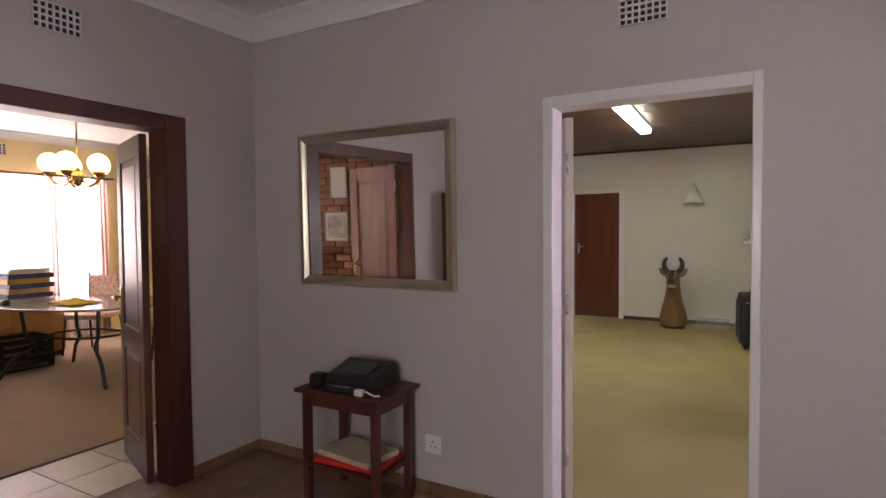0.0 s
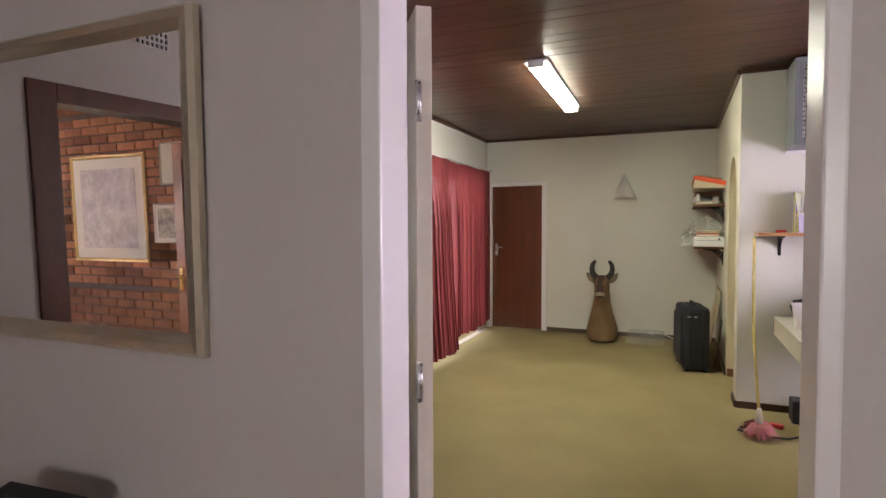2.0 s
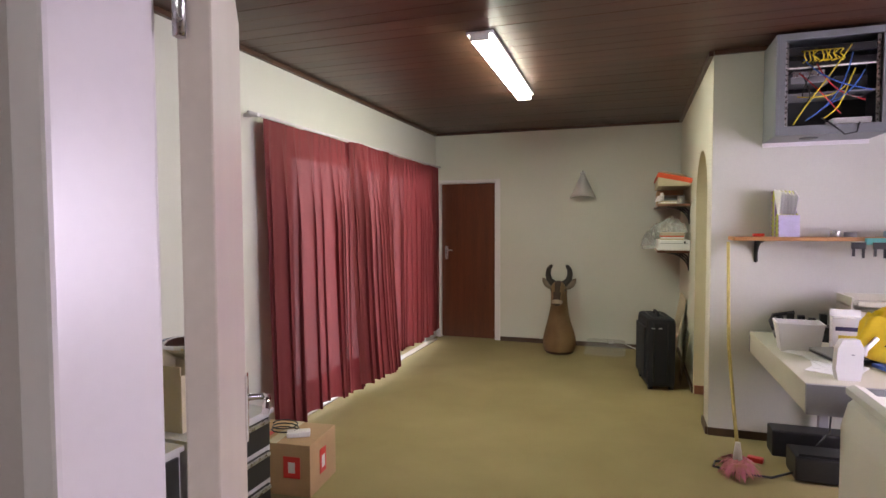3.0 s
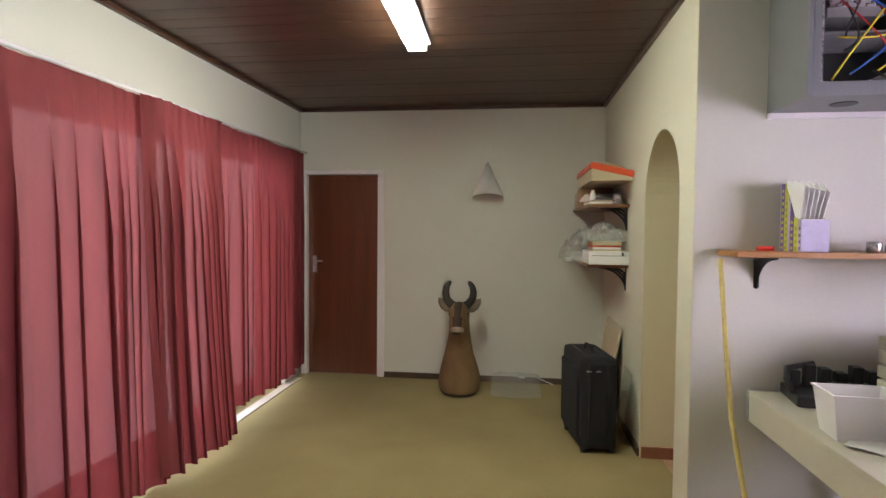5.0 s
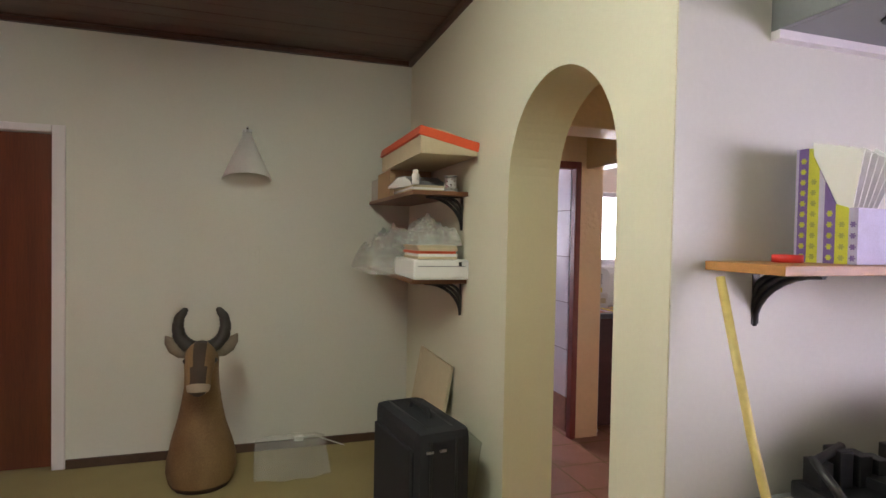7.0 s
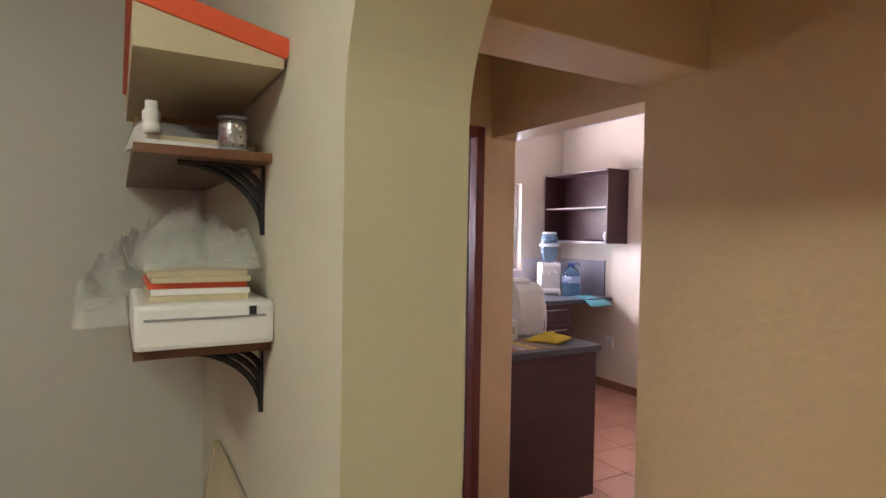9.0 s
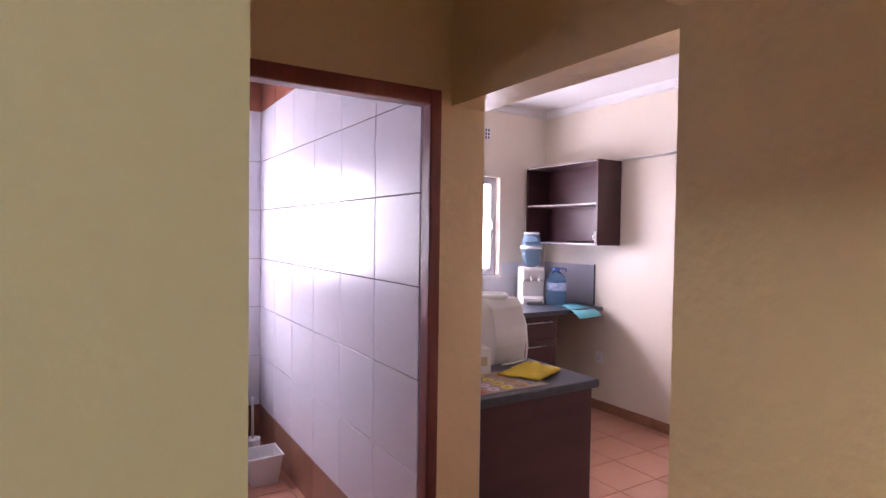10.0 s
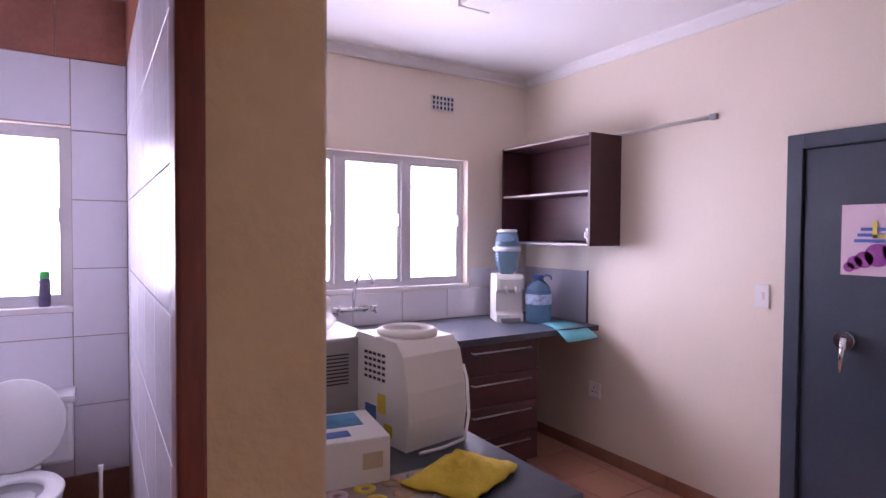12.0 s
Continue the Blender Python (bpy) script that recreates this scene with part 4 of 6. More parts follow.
TUBE = glow("fluorescent_diffuser", (0.97, 0.97, 0.80), 60.0)
strip = thing("ceiling_light", pose(2.91, 7.01, 2.625, 0, 0, 1.5), "white fluorescent strip light, switched on, on the board ceiling", "ceiling light")
part("tray", B((-0.085, 0.085, -0.87, 0.87, 0.0385, 0.0585), bev=0.003), FRAME_WHITE, strip)
part("diffuser", B((-0.057, 0.057, -0.86, 0.86, 0.0, 0.038), bev=0.010), TUBE, strip, "glowing ribbed diffuser")
part("end_cap", B((-0.06, 0.06, -0.88, -0.86, -0.002, 0.042), bev=0.003), WHITE_PLASTIC, strip)
part("end_cap", B((-0.06, 0.06, 0.86, 0.88, -0.002, 0.042), bev=0.003), WHITE_PLASTIC, strip)


def trophy():
    """Mounted antelope neck and head standing on the floor: one plain mesh."""
    bm = bmesh.new()

    def skin(start, pick):
        bm.faces.ensure_lookup_table()
        for f in bm.faces[start:]:
            f.material_index = pick(f.calc_center_median())
    prof = [(0.150, 0.145, 0.02, 0.0), (0.170, 0.160, 0.02, 0.03), (0.186, 0.170, 0.02, 0.10), (0.182, 0.165, 0.015, 0.18), (0.160, 0.145, 0.01, 0.27), (0.130, 0.125, 0.0, 0.37), (0.108, 0.112, -0.005, 0.47), (0.094, 0.105, -0.01, 0.57), (0.090, 0.098, -0.01, 0.66), (0.092, 0.092, -0.02, 0.73), (0.084, 0.080, -0.02, 0.78), (0.040, 0.040, -0.01, 0.815)]
    rings = [[bm.verts.new((rx * math.cos(2 * math.pi * k / 28) * (1 + 0.03 * math.sin(9 * z + 3 * k)), cy + ry * math.sin(2 * math.pi * k / 28), z)) for k in range(28)] for rx, ry, cy, z in prof]
    for q, w in zip(rings, rings[1:]):
        for k in range(28):
            bm.faces.new((q[k], q[(k + 1) % 28], w[(k + 1) % 28], w[k])).smooth = True
    bm.faces.new(rings[0][::-1])
    bm.faces.new(rings[-1])
    skin(0, lambda c: 2 if c.z < 0.05 else 0)
    n = len(bm.faces)
    tube(bm, [(0, -0.03, 0.775), (0, -0.075, 0.765), (0, -0.115, 0.735), (0, -0.15, 0.695), (0, -0.178, 0.655), (0, -0.195, 0.625), (0, -0.205, 0.600), (0, -0.200, 0.585)], 0.08, 22, radii=[0.072, 0.082, 0.078, 0.068, 0.061, 0.062, 0.056, 0.030])
    skin(n, lambda c: (2 if c.z < 0.617 and c.y < -0.222 else 3) if c.z < 0.632 else (2 if abs(c.x) < 0.038 and c.y < -0.07 else 0))
    for s in (-1, 1):
        n = len(bm.faces)
        tube(bm, [(s * 0.070, -0.01, 0.755), (s * 0.105, -0.015, 0.775), (s * 0.140, -0.02, 0.805), (s * 0.170, -0.02, 0.842), (s * 0.190, -0.015, 0.872)], 0.03, 12, radii=[0.018, 0.036, 0.040, 0.028, 0.004])
        skin(n, lambda c: 4 if c.y < -0.02 else 0)
        n = len(bm.faces)
        tube(bm, [(s * 0.060, -0.085, 0.745), (s * 0.078, -0.112, 0.742), (s * 0.080, -0.122, 0.740)], 0.016, 10, radii=[0.018, 0.014, 0.004])
        tube(bm, [(s * 0.022, -0.235, 0.622), (s * 0.024, -0.248, 0.618)], 0.007, 8, radii=[0.009, 0.006])
        skin(n, lambda c: 1)
    n = len(bm.faces)
    for s in (-1, 1):
        line = [(0.0, 0.795), (0.045, 0.800), (0.085, 0.825), (0.115, 0.865), (0.125, 0.92), (0.117, 0.975), (0.09, 1.012), (0.07, 1.022)]
        wide = [0.040, 0.040, 0.038, 0.035, 0.031, 0.027, 0.020, 0.006]
        pts, rad = [], []
        for (p, q), (a, c) in zip(zip(line, line[1:]), zip(wide, wide[1:])):
            for k in range(4):
                t = k / 4
                pts.append((s * (p[0] + (q[0] - p[0]) * t), -0.035 + 0.01 * len(pts) / 28, p[1] + (q[1] - p[1]) * t))
                rad.append((a + (c - a) * t) * (1.06 if k % 2 else 0.96))
        tube(bm, pts, 0.03, 14, radii=rad)
    skin(n, lambda c: 1)
    return bm


HIDE = mat("brown_hide", (0.27, 0.172, 0.075), 0.7, 0.2, 5, 240, 0.3, color2=(0.12, 0.062, 0.026), stretch=(1, 1, 0.5))
HORN = mat("dark_horn", (0.03, 0.024, 0.02), 0.45, 0.2, 20, 140, 0.3)
DARK_HIDE = mat("dark_brown_hide", (0.055, 0.030, 0.018), 0.75, 0.2, 9, 240, 0.3)
PALE_HIDE = mat("pale_muzzle_hide", (0.42, 0.34, 0.26), 0.7, 0.15, 12, 240, 0.2)
EAR_HIDE = mat("grey_ear_hide", (0.24, 0.19, 0.14), 0.8, 0.2, 12, 200, 0.2)
_t = one("antelope_trophy", trophy(), HIDE, pose(3.03, 9.34, 0), "mounted brown antelope head with dark horns standing on carpet", "trophy")
for _m in (HORN, DARK_HIDE, PALE_HIDE, EAR_HIDE):
    _t.data.materials.append(_m)

SHADE = mat("white_paper_shade", (0.90, 0.89, 0.86), 0.7, 0.04, 6, 90, 0.05, translucent=0.15)
sconce = thing("wall_light", pose(3.25, 9.79, 1.80, 0, 0, 4), "white conical half-shade wall light, switched off", "wall light")
_bm = bmesh.new()
_ri = []
for _rr, _z in ((0.15, 0.0), (0.085, 0.155), (0.018, 0.31)):
    _ri.append([_bm.verts.new((_rr * 1.03 * math.cos(math.pi * k / 12), -_rr * 1.45 * math.sin(math.pi * k / 12) - 0.004, _z + 0.03 * math.sin(math.pi * k / 12) * (_z == 0))) for k in range(13)])
for _q, _w in zip(_ri, _ri[1:]):
    for _k in range(12):
        _bm.faces.new((_q[_k], _q[_k + 1], _w[_k + 1], _w[_k])).smooth = True
_sh = part("shade", _bm, SHADE, sconce)
_sh.modifiers.new("thickness", "SOLIDIFY").thickness = 0.004
part("back_plate", B((-0.03, 0.03, -0.012, 0.006, 0.26, 0.33), bev=0.003), STEEL, sconce)
part("finial", tube(bmesh.new(), [(0, -0.02, 0.30), (0, -0.02, 0.345)], 0.008), STEEL, sconce)


def wall_bracket(e, m, reach, drop):
    """A pressed black shelf bracket with three curved ribs. Local y out of the wall, z up to the shelf."""
    bm = B((-0.012, 0.012, 0, 0.006, -drop, 0), (-0.012, 0.012, 0.006, reach, -0.006, 0))
    for k in (1.0, 0.74, 0.48):
        pts = [(0, reach * k * (1 - math.cos(t * math.pi / 16)), -drop * k * (1 - math.sin(t * math.pi / 16))) for t in range(9)]
        tube(bm, [(0, p[1], p[2] - 0.004) for p in pts], 0.009, 6)
    ob = part("bracket", bm, BLACK, e, "black pressed-steel bracket")
    ob.matrix_basis = m
    return ob


def wall_shelf(z, label):
    e = thing("wall_shelf", pose(0, 0, z), label, "shelf", "corner shelves")
    part("board", B((4.06, 4.352, 8.59, 9.785, 0, 0.022), bev=0.002), BROWN_SHELF, e)
    for y in (8.68,):
        wall_bracket(e, pose(4.352, y, 0, 0, 0, 90), 0.2, 0.17)
    return e


wall_shelf(1.665, "brown wooden wall shelf on black brackets, holding boxes")
wall_shelf(1.215, "brown wooden wall shelf on black brackets, holding books")
lidded = thing("shoe_box", pose(4.05, 8.45, 1.852, 0, 0, 0), "flat tan cardboard box with an orange lid", "box")
part("body", prism(bmesh.new(), [(0.006, 0), (0.294, 0), (0.294, 0.035), (0.006, 0.10)], "y", 0.006, 0.89), CARD_PALE, lidded)
_lid = part("lid", B((0, 0.312, 0, 0.90, 0, 0.045), bev=0.003), RED, lidded, "bright orange-red cardboard lid")
_lid.matrix_basis = pose(-0.006, 0, 0.088, 0, 12.5, 0)
one("paper_plate", lathe(bmesh.new(), [(0.07, 0), (0.11, 0.012), (0.125, 0.022), (0.12, 0.026), (0.07, 0.012)], 0, 0, 24), CARD_PALE, pose(4.20, 8.66, 1.956, 0, 12.5, 0), "cream plate upside on an orange box lid", "plate")
one("carton", B((0, 0.26, 0, 0.36, 0, 0.162), bev=0.003), CARD, pose(4.075, 9.2, 1.689), "brown cardboard carton on a wall shelf", "box")
one("carton", B((0, 0.26, 0, 0.22, 0, 0.14), bev=0.003), mat("grey_card", (0.45, 0.43, 0.40), 0.8, 0.1, 6), pose(4.075, 9.56, 1.689), "grey cardboard carton on a wall shelf", "box")
for _k, (_z, _w) in enumerate(((1.6885, 0.46), (1.7005, 0.42), (1.7125, 0.40))):
    one("folder", B((0, 0.25, 0, _w, 0, 0.011), bev=0.001), CARD_PALE if _k != 1 else PAPER, pose(4.075 + 0.008 * _k, 8.70, _z, 0, 0, 2 * _k - 2), "buff paper folder lying on a wall shelf", "folder", "shelf folders")
_roll = thing("magazine", pose(4.10, 8.78, 1.726, 0, 0, 8), "curled glossy magazine on folders", "magazine")
part("pages", prism(bmesh.new(), [(0, 0), (0.18, 0), (0.36, 0.004), (0.36, 0.012), (0.20, 0.055), (0.10, 0.052), (0.02, 0.02)], "x", 0, 0.2), PAPER, _roll)
part("cover", prism(bmesh.new(), [(0.0, 0.003), (0.02, 0.023), (0.10, 0.055), (0.20, 0.058), (0.36, 0.015), (0.36, 0.018), (0.20, 0.0605), (0.10, 0.0575), (0.015, 0.026)], "x", 0, 0.2), GREY, _roll)
one("plastic_bottle", lathe(bmesh.new(), [(0.018, 0), (0.02, 0.01), (0.02, 0.02), (0.016, 0.025), (0.02, 0.03), (0.02, 0.05), (0.014, 0.056), (0.014, 0.075)], 0, 0, 14), WHITE_PLASTIC, pose(4.10, 8.70, 1.724), "small ribbed white plastic bottle", "bottle")
spool = thing("solder_spool", pose(4.27, 8.64, 1.688), "grey reel of solder wire on a shelf", "spool")
part("reel", lathe(bmesh.new(), [(0.036, 0), (0.036, 0.006), (0.03, 0.006), (0.03, 0.076), (0.036, 0.076), (0.036, 0.082)], 0, 0, 20), GREY, spool)
part("wire", lathe(bmesh.new(), [(0.031, 0.008), (0.0325, 0.02), (0.0325, 0.06), (0.031, 0.074)], 0, 0, 20), STEEL, spool)

tray = thing("white_printer", pose(4.06, 8.555, 1.239, 0, 0, 0), "white flat printer lying on a wall shelf", "printer")
part("body", B((0, 0.292, 0, 0.42, 0, 0.10), bev=0.012), WHITE_PLASTIC, tray)
part("paper_lid", B((0.02, 0.272, -0.003, 0.004, 0.065, 0.07), bev=0.001), GREY, tray)
part("latch", B((0.235, 0.25, -0.004, 0.002, 0.07, 0.09)), BLACK, tray)
for _k, _c in enumerate((CARD_PALE, PAPER, RED, CARD_PALE, CARD_PALE)):
    one("book", B((0, 0.21, 0, 0.28, 0, 0.0135), bev=0.001), _c, pose(4.09 + 0.006 * (_k % 2), 8.60 + 0.008 * (_k % 3), 1.3395 + 0.014 * _k), "thin flat book on a white printer", "book", "stacked books")
BAG = mat("clear_bag_film", (0.80, 0.80, 0.76), 0.16, 0.05, 9, 60, 0.05, coat=0.4)
BAG.node_tree.nodes["Principled BSDF"].inputs["Alpha"].default_value = 0.30


def bag(w, d, h, seed):
    rnd = random.Random(seed)
    bm = bmesh.new()
    bmesh.ops.create_icosphere(bm, subdivisions=4, radius=1)
    for v in bm.verts:
        k = 1 + 0.22 * noise.noise(v.co * 2.3 + Vector((seed, 0, 0))) + 0.16 * abs(noise.noise(v.co * 5 + Vector((0, seed, 0))))
        v.co = Vector((v.co.x * w * k, v.co.y * d * k, max(0, v.co.z * 0.8 + 0.45) * h * k))
    for f in bm.faces:
        f.smooth = True
    return bm



def film(w, d, h, seed, n=26, lift=0.0):
    """A crumpled plastic bag as two thin creased skins. Local x across, y along."""
    bm = bmesh.new()
    for skin in (1.0, 0.55):
        g = []
        for j in range(n + 1):
            row = []
            for i in range(n + 1):
                u, v = i / n - 0.5, j / n - 0.5
                p = Vector((u * 5 + seed, v * 6, skin))
                ridge = 1 - abs(noise.noise(p)) * 2.2
                fine = 1 - abs(noise.noise(p * 2.6)) * 2.0
                rim = max(0.0, 1 - max(abs(u), abs(v)) * 2) ** 0.45
                row.append(bm.verts.new((w * u * (1 + 0.15 * noise.noise(p * 0.8)), d * v * (1 + 0.12 * noise.noise(p * 0.7 + Vector((3, 0, 0)))), max(0.0, h * skin * rim * (0.45 + 0.4 * ridge + 0.22 * fine) + lift * max(0, v)))))
            g.append(row)
        for j in range(n):
            for i in range(n):
                bm.faces.new((g[j][i], g[j][i + 1], g[j + 1][i + 1], g[j + 1][i])).smooth = True
    return bm


one("plastic_bag", film(0.27, 0.46, 0.17, 3), BAG, pose(4.205, 8.83, 1.411), "crumpled clear plastic bag over books", "plastic bag")
one("plastic_bag", film(0.40, 0.72, 0.30, 7), BAG, pose(4.12, 9.30, 1.2385), "crumpled clear plastic bag on a shelf", "plastic bag")

NYLON = mat("black_nylon", (0.016, 0.018, 0.024), 0.7, 0.15, 6, 260, 0.25)
case = thing("suitcase", pose(4.05, 8.36, 0, 0, 0, 9), "upright black fabric suitcase with top handle", "suitcase")
part("body", B((-0.125, 0.125, -0.265, 0.265, 0.025, 0.645), bev=0.045), NYLON, case)
part("front_pocket", B((-0.145, -0.12, -0.215, 0.215, 0.09, 0.56), bev=0.012), NYLON, case)
part("piping", tube(bmesh.new(), [(-0.07, -0.266, 0.08), (-0.07, -0.266, 0.60), (-0.07, -0.22, 0.644), (-0.07, 0.22, 0.644), (-0.07, 0.266, 0.60), (-0.07, 0.266, 0.08)], 0.006, 6), BLACK, case)
part("piping", tube(bmesh.new(), [(0.05, -0.266, 0.08), (0.05, -0.266, 0.60), (0.05, -0.22, 0.644), (0.05, 0.22, 0.644), (0.05, 0.266, 0.60), (0.05, 0.266, 0.08)], 0.006, 6), BLACK, case)
part("handle", tube(bmesh.new(), [(0, -0.10, 0.64), (0, -0.08, 0.675), (0, 0.08, 0.675), (0, 0.10, 0.64)], 0.012), NYLON, case)
for _x in (-0.09, -0.03):
    part("zip_pull", B((_x, _x + 0.03, -0.272, -0.262, 0.555, 0.565)), STEEL, case)
for _x in (-0.09, 0.09):
    part("wheel", tube(bmesh.new(), [(_x - 0.02, -0.22, 0.026), (_x + 0.02, -0.22, 0.026)], 0.026, 14), BLACK, case)
    part("foot", B((_x - 0.02, _x + 0.02, 0.2, 0.24, 0, 0.03)), BLACK, case)

_bd = thing("framed_board", pose(4.20, 8.75, 0.0, 0, 10, 0), "tan framed notice board leaning against the wall", "board")
part("panel", B((0.003, 0.012, 0.02, 0.58, 0.02, 0.74)), CARD_PALE, _bd)
part("frame", B((0, 0.016, 0, 0.02, 0, 0.76), (0, 0.016, 0.58, 0.60, 0, 0.76), (0, 0.016, 0.02, 0.58, 0, 0.02), (0, 0.016, 0.02, 0.58, 0.74, 0.76)), CARD_PALE, _bd)
one("glass_sheet", B((0, 0.005, 0, 0.28, 0, 0.5)), clear("greenish_glass", (0.75, 0.85, 0.78), 0.02, 1.4, 0.5), pose(4.262, 8.30, 0.0, 0, 8, 0), "small greenish glass sheet leaning on the wall", "glass sheet")
_bm = bmesh.new()
_g = [[_bm.verts.new((0.42 * (i / 8 - 0.5) * (1.08 - 0.10 * (j / 8 - 0.4) ** 2), 0.50 * j / 8 + 0.05 * (abs(i - 4) / 4) ** 3 * (1 - j / 4), 0.006 + 0.10 * (j / 8) ** 2 + 0.012 * abs(math.sin(i * 1.1 + j * 0.8)))) for i in range(9)] for j in range(9)]
for _j in range(8):
    for _i in range(8):
        _bm.faces.new((_g[_j][_i], _g[_j][_i + 1], _g[_j + 1][_i + 1], _g[_j + 1][_i])).smooth = True
one("plastic_sheet", _bm, BAG, pose(3.54, 9.24, 0.0), "limp clear plastic sheet against the skirting", "plastic sheet")
_ad = thing("power_adapter", pose(3.60, 9.74, 0.056), "small white power adapter with cable on the skirting", "adapter")
part("body", B((-0.03, 0.03, 0, 0.035, 0, 0.03), bev=0.005), WHITE_PLASTIC, _ad)
part("cable", tube(bmesh.new(), [(0.03, 0.02, 0.02), (0.10, 0.02, 0.03), (0.2, 0.0, -0.01), (0.3, -0.02, -0.045)], 0.004), WHITE_PLASTIC, _ad)

# desk nook
nook = thing("wall_shelf", pose(0, 0, 1.385), "long orange-brown wooden wall shelf on black brackets", "shelf")
part("board", B((4.462, 6.29, 6.84, 7.083, 0, 0.024), bev=0.002), PINE, nook)
for _x in (4.635, 5.4, 6.1):
    wall_bracket(nook, pose(_x, 7.083, 0, 0, 0, 180), 0.2, 0.15)
tape = thing("tape_roll", pose(4.63, 6.98, 1.41), "small red roll of insulating tape", "tape")
part("ring", lathe(bmesh.new(), [(0.018, 0), (0.036, 0), (0.036, 0.02), (0.018, 0.02), (0.018, 0)], 0, 0, 22, close=False), REDP, tape)
PURP = mat("purple_card", (0.17, 0.10, 0.34), 0.5, 0.1, 20, 200, 0)
LIME = mat("lime_card", (0.60, 0.60, 0.05), 0.5, 0.1, 20, 200, 0)
LILAC = mat("lilac_card", (0.52, 0.48, 0.68), 0.5, 0.1, 20, 200, 0)
OLIVE = mat("olive_print", (0.36, 0.38, 0.08), 0.5, 0.1, 20, 200, 0)
mag = thing("magazine_file", pose(4.71, 7.03, 1.41, 0, 0, -84), "purple and lime striped card magazine file", "magazine file")
_x = 0.0
for _k, (_w, _m) in enumerate(((0.007, LILAC), (0.026, PURP), (0.029, LIME), (0.015, LILAC), (0.028, PURP), (0.032, LIME), (0.022, LILAC))):
    _h0, _h1 = (max(0.14, min(0.30, 0.30 - 2.1 * (q - 0.034))) for q in (_x, _x + _w))
    _st = part("stripe", prism(bmesh.new(), [(_x, 0), (_x + _w, 0), (_x + _w, _h1), (_x, _h0)], "y", 0, 0.12), _m, mag)
    for _r in range(10):
        z = 0.015 + 0.028 * _r
        if z + 0.02 < min(_h0, _h1) and _w > 0.02:
            c = _x + _w / 2
            for _a in range(3):
                ca, sa = 0.0075 * math.cos(_a * 1.047), 0.0075 * math.sin(_a * 1.047)
                part("printed_flower", prism(bmesh.new(), [(c - ca - sa * 0.25, z - sa + ca * 0.25), (c + ca - sa * 0.25, z + sa + ca * 0.25), (c + ca + sa * 0.25, z + sa - ca * 0.25), (c - ca + sa * 0.25, z - sa - ca * 0.25)], "y", -0.0012 - 0.0002 * _a, 0.0004), LIME if _m is PURP else OLIVE if _m is LIME else PURP, _st)
    _x += _w
for _k in range(6):
    part("envelope", prism(bmesh.new(), [(0.06, 0.10), (0.14, 0.12), (0.165 + 0.006 * _k, 0.28 - 0.006 * _k), (0.04 + 0.02 * _k, 0.315 - 0.004 * _k)], "y", 0.004 + 0.018 * _k, 0.007 + 0.018 * _k), PAPER, mag, "white envelope")
    mag.children[-1].location = (0, -0.012 if _k == 0 else 0, 0)
for _x, _r, _h, _m, _l in ((5.06, 0.03, 0.045, STEEL, "small steel tin on the shelf"), (5.14, 0.035, 0.03, GREY, "grey tape reel on the shelf")):
    one("tin", lathe(bmesh.new(), [(_r * 0.95, 0), (_r, 0.003), (_r, _h - 0.003), (_r * 0.95, _h)], 0, 0, 18), _m, pose(_x, 6.95, 1.41), _l, "tin")
TEAL = mat("turquoise_plastic", (0.12, 0.52, 0.48), 0.4, 0.06, 6, 80, 0.02)
rackt = thing("tool_rack", pose(5.10, 6.80, 1.345), "turquoise plastic tool rack with black clips on the shelf edge", "tool rack")
part("tray", B((0.08, 0.75, 0.0, 0.035, 0.02, 0.06), bev=0.003), TEAL, rackt)
for _x in (0.0, 0.11, 0.24, 0.37, 0.5, 0.62):
    part("clip", B((_x, _x + 0.07, -0.02, 0.0, -0.005, 0.035), (_x + 0.005, _x + 0.015, -0.02, 0.0, -0.05, -0.005), (_x + 0.055, _x + 0.065, -0.02, 0.0, -0.06, -0.005)), BLACK, rackt)
one("blue_box", B((0, 0.14, 0, 0.09, 0, 0.035), bev=0.004), mat("pale_blue_card", (0.45, 0.62, 0.70), 0.5, 0.1, 9), pose(5.32, 6.88, 1.41), "small pale blue box on the shelf", "box")

CAB_GREY = mat("grey_rack_enamel", (0.19, 0.20, 0.21), 0.4, 0.05, 4, 90, 0.03)
CAB_INNER = mat("rack_dark_inside", (0.05, 0.055, 0.06), 0.5, 0.1, 4, 90, 0.03)
rack = thing("network_cabinet", pose(4.66, 6.72, 2.035), "wall-mounted grey network cabinet with open front and cables", "network cabinet")
RW, RD, RH = 0.60, 0.36, 0.615
part("side_panel", B((0, 0.02, 0, RD, 0, RH), bev=0.003), CAB_GREY, rack)
part("side_panel", B((RW - 0.02, RW, 0, RD, 0, RH), bev=0.003), CAB_GREY, rack)
part("top_panel", B((0.02, RW - 0.02, 0, RD, RH - 0.02, RH)), CAB_GREY, rack)
part("bottom_panel", B((0.02, RW - 0.02, 0, RD, 0, 0.02)), CAB_GREY, rack)
part("back_panel", B((0.02, RW - 0.02, RD - 0.01, RD, 0.02, RH - 0.02)), CAB_INNER, rack)
part("front_rim", B((0.02, RW - 0.02, 0, 0.012, 0.02, 0.055), (0.02, RW - 0.02, 0, 0.012, RH - 0.04, RH - 0.02), (0.02, 0.05, 0, 0.012, 0.055, RH - 0.04), (RW - 0.05, RW - 0.02, 0, 0.012, 0.055, RH - 0.04)), CAB_GREY, rack)
part("cable_gland", lathe(bmesh.new(), [(0.05, -0.004), (0.052, 0.0), (0.03, 0.001)], 0.22, 0.16, 20), CAB_INNER, rack)
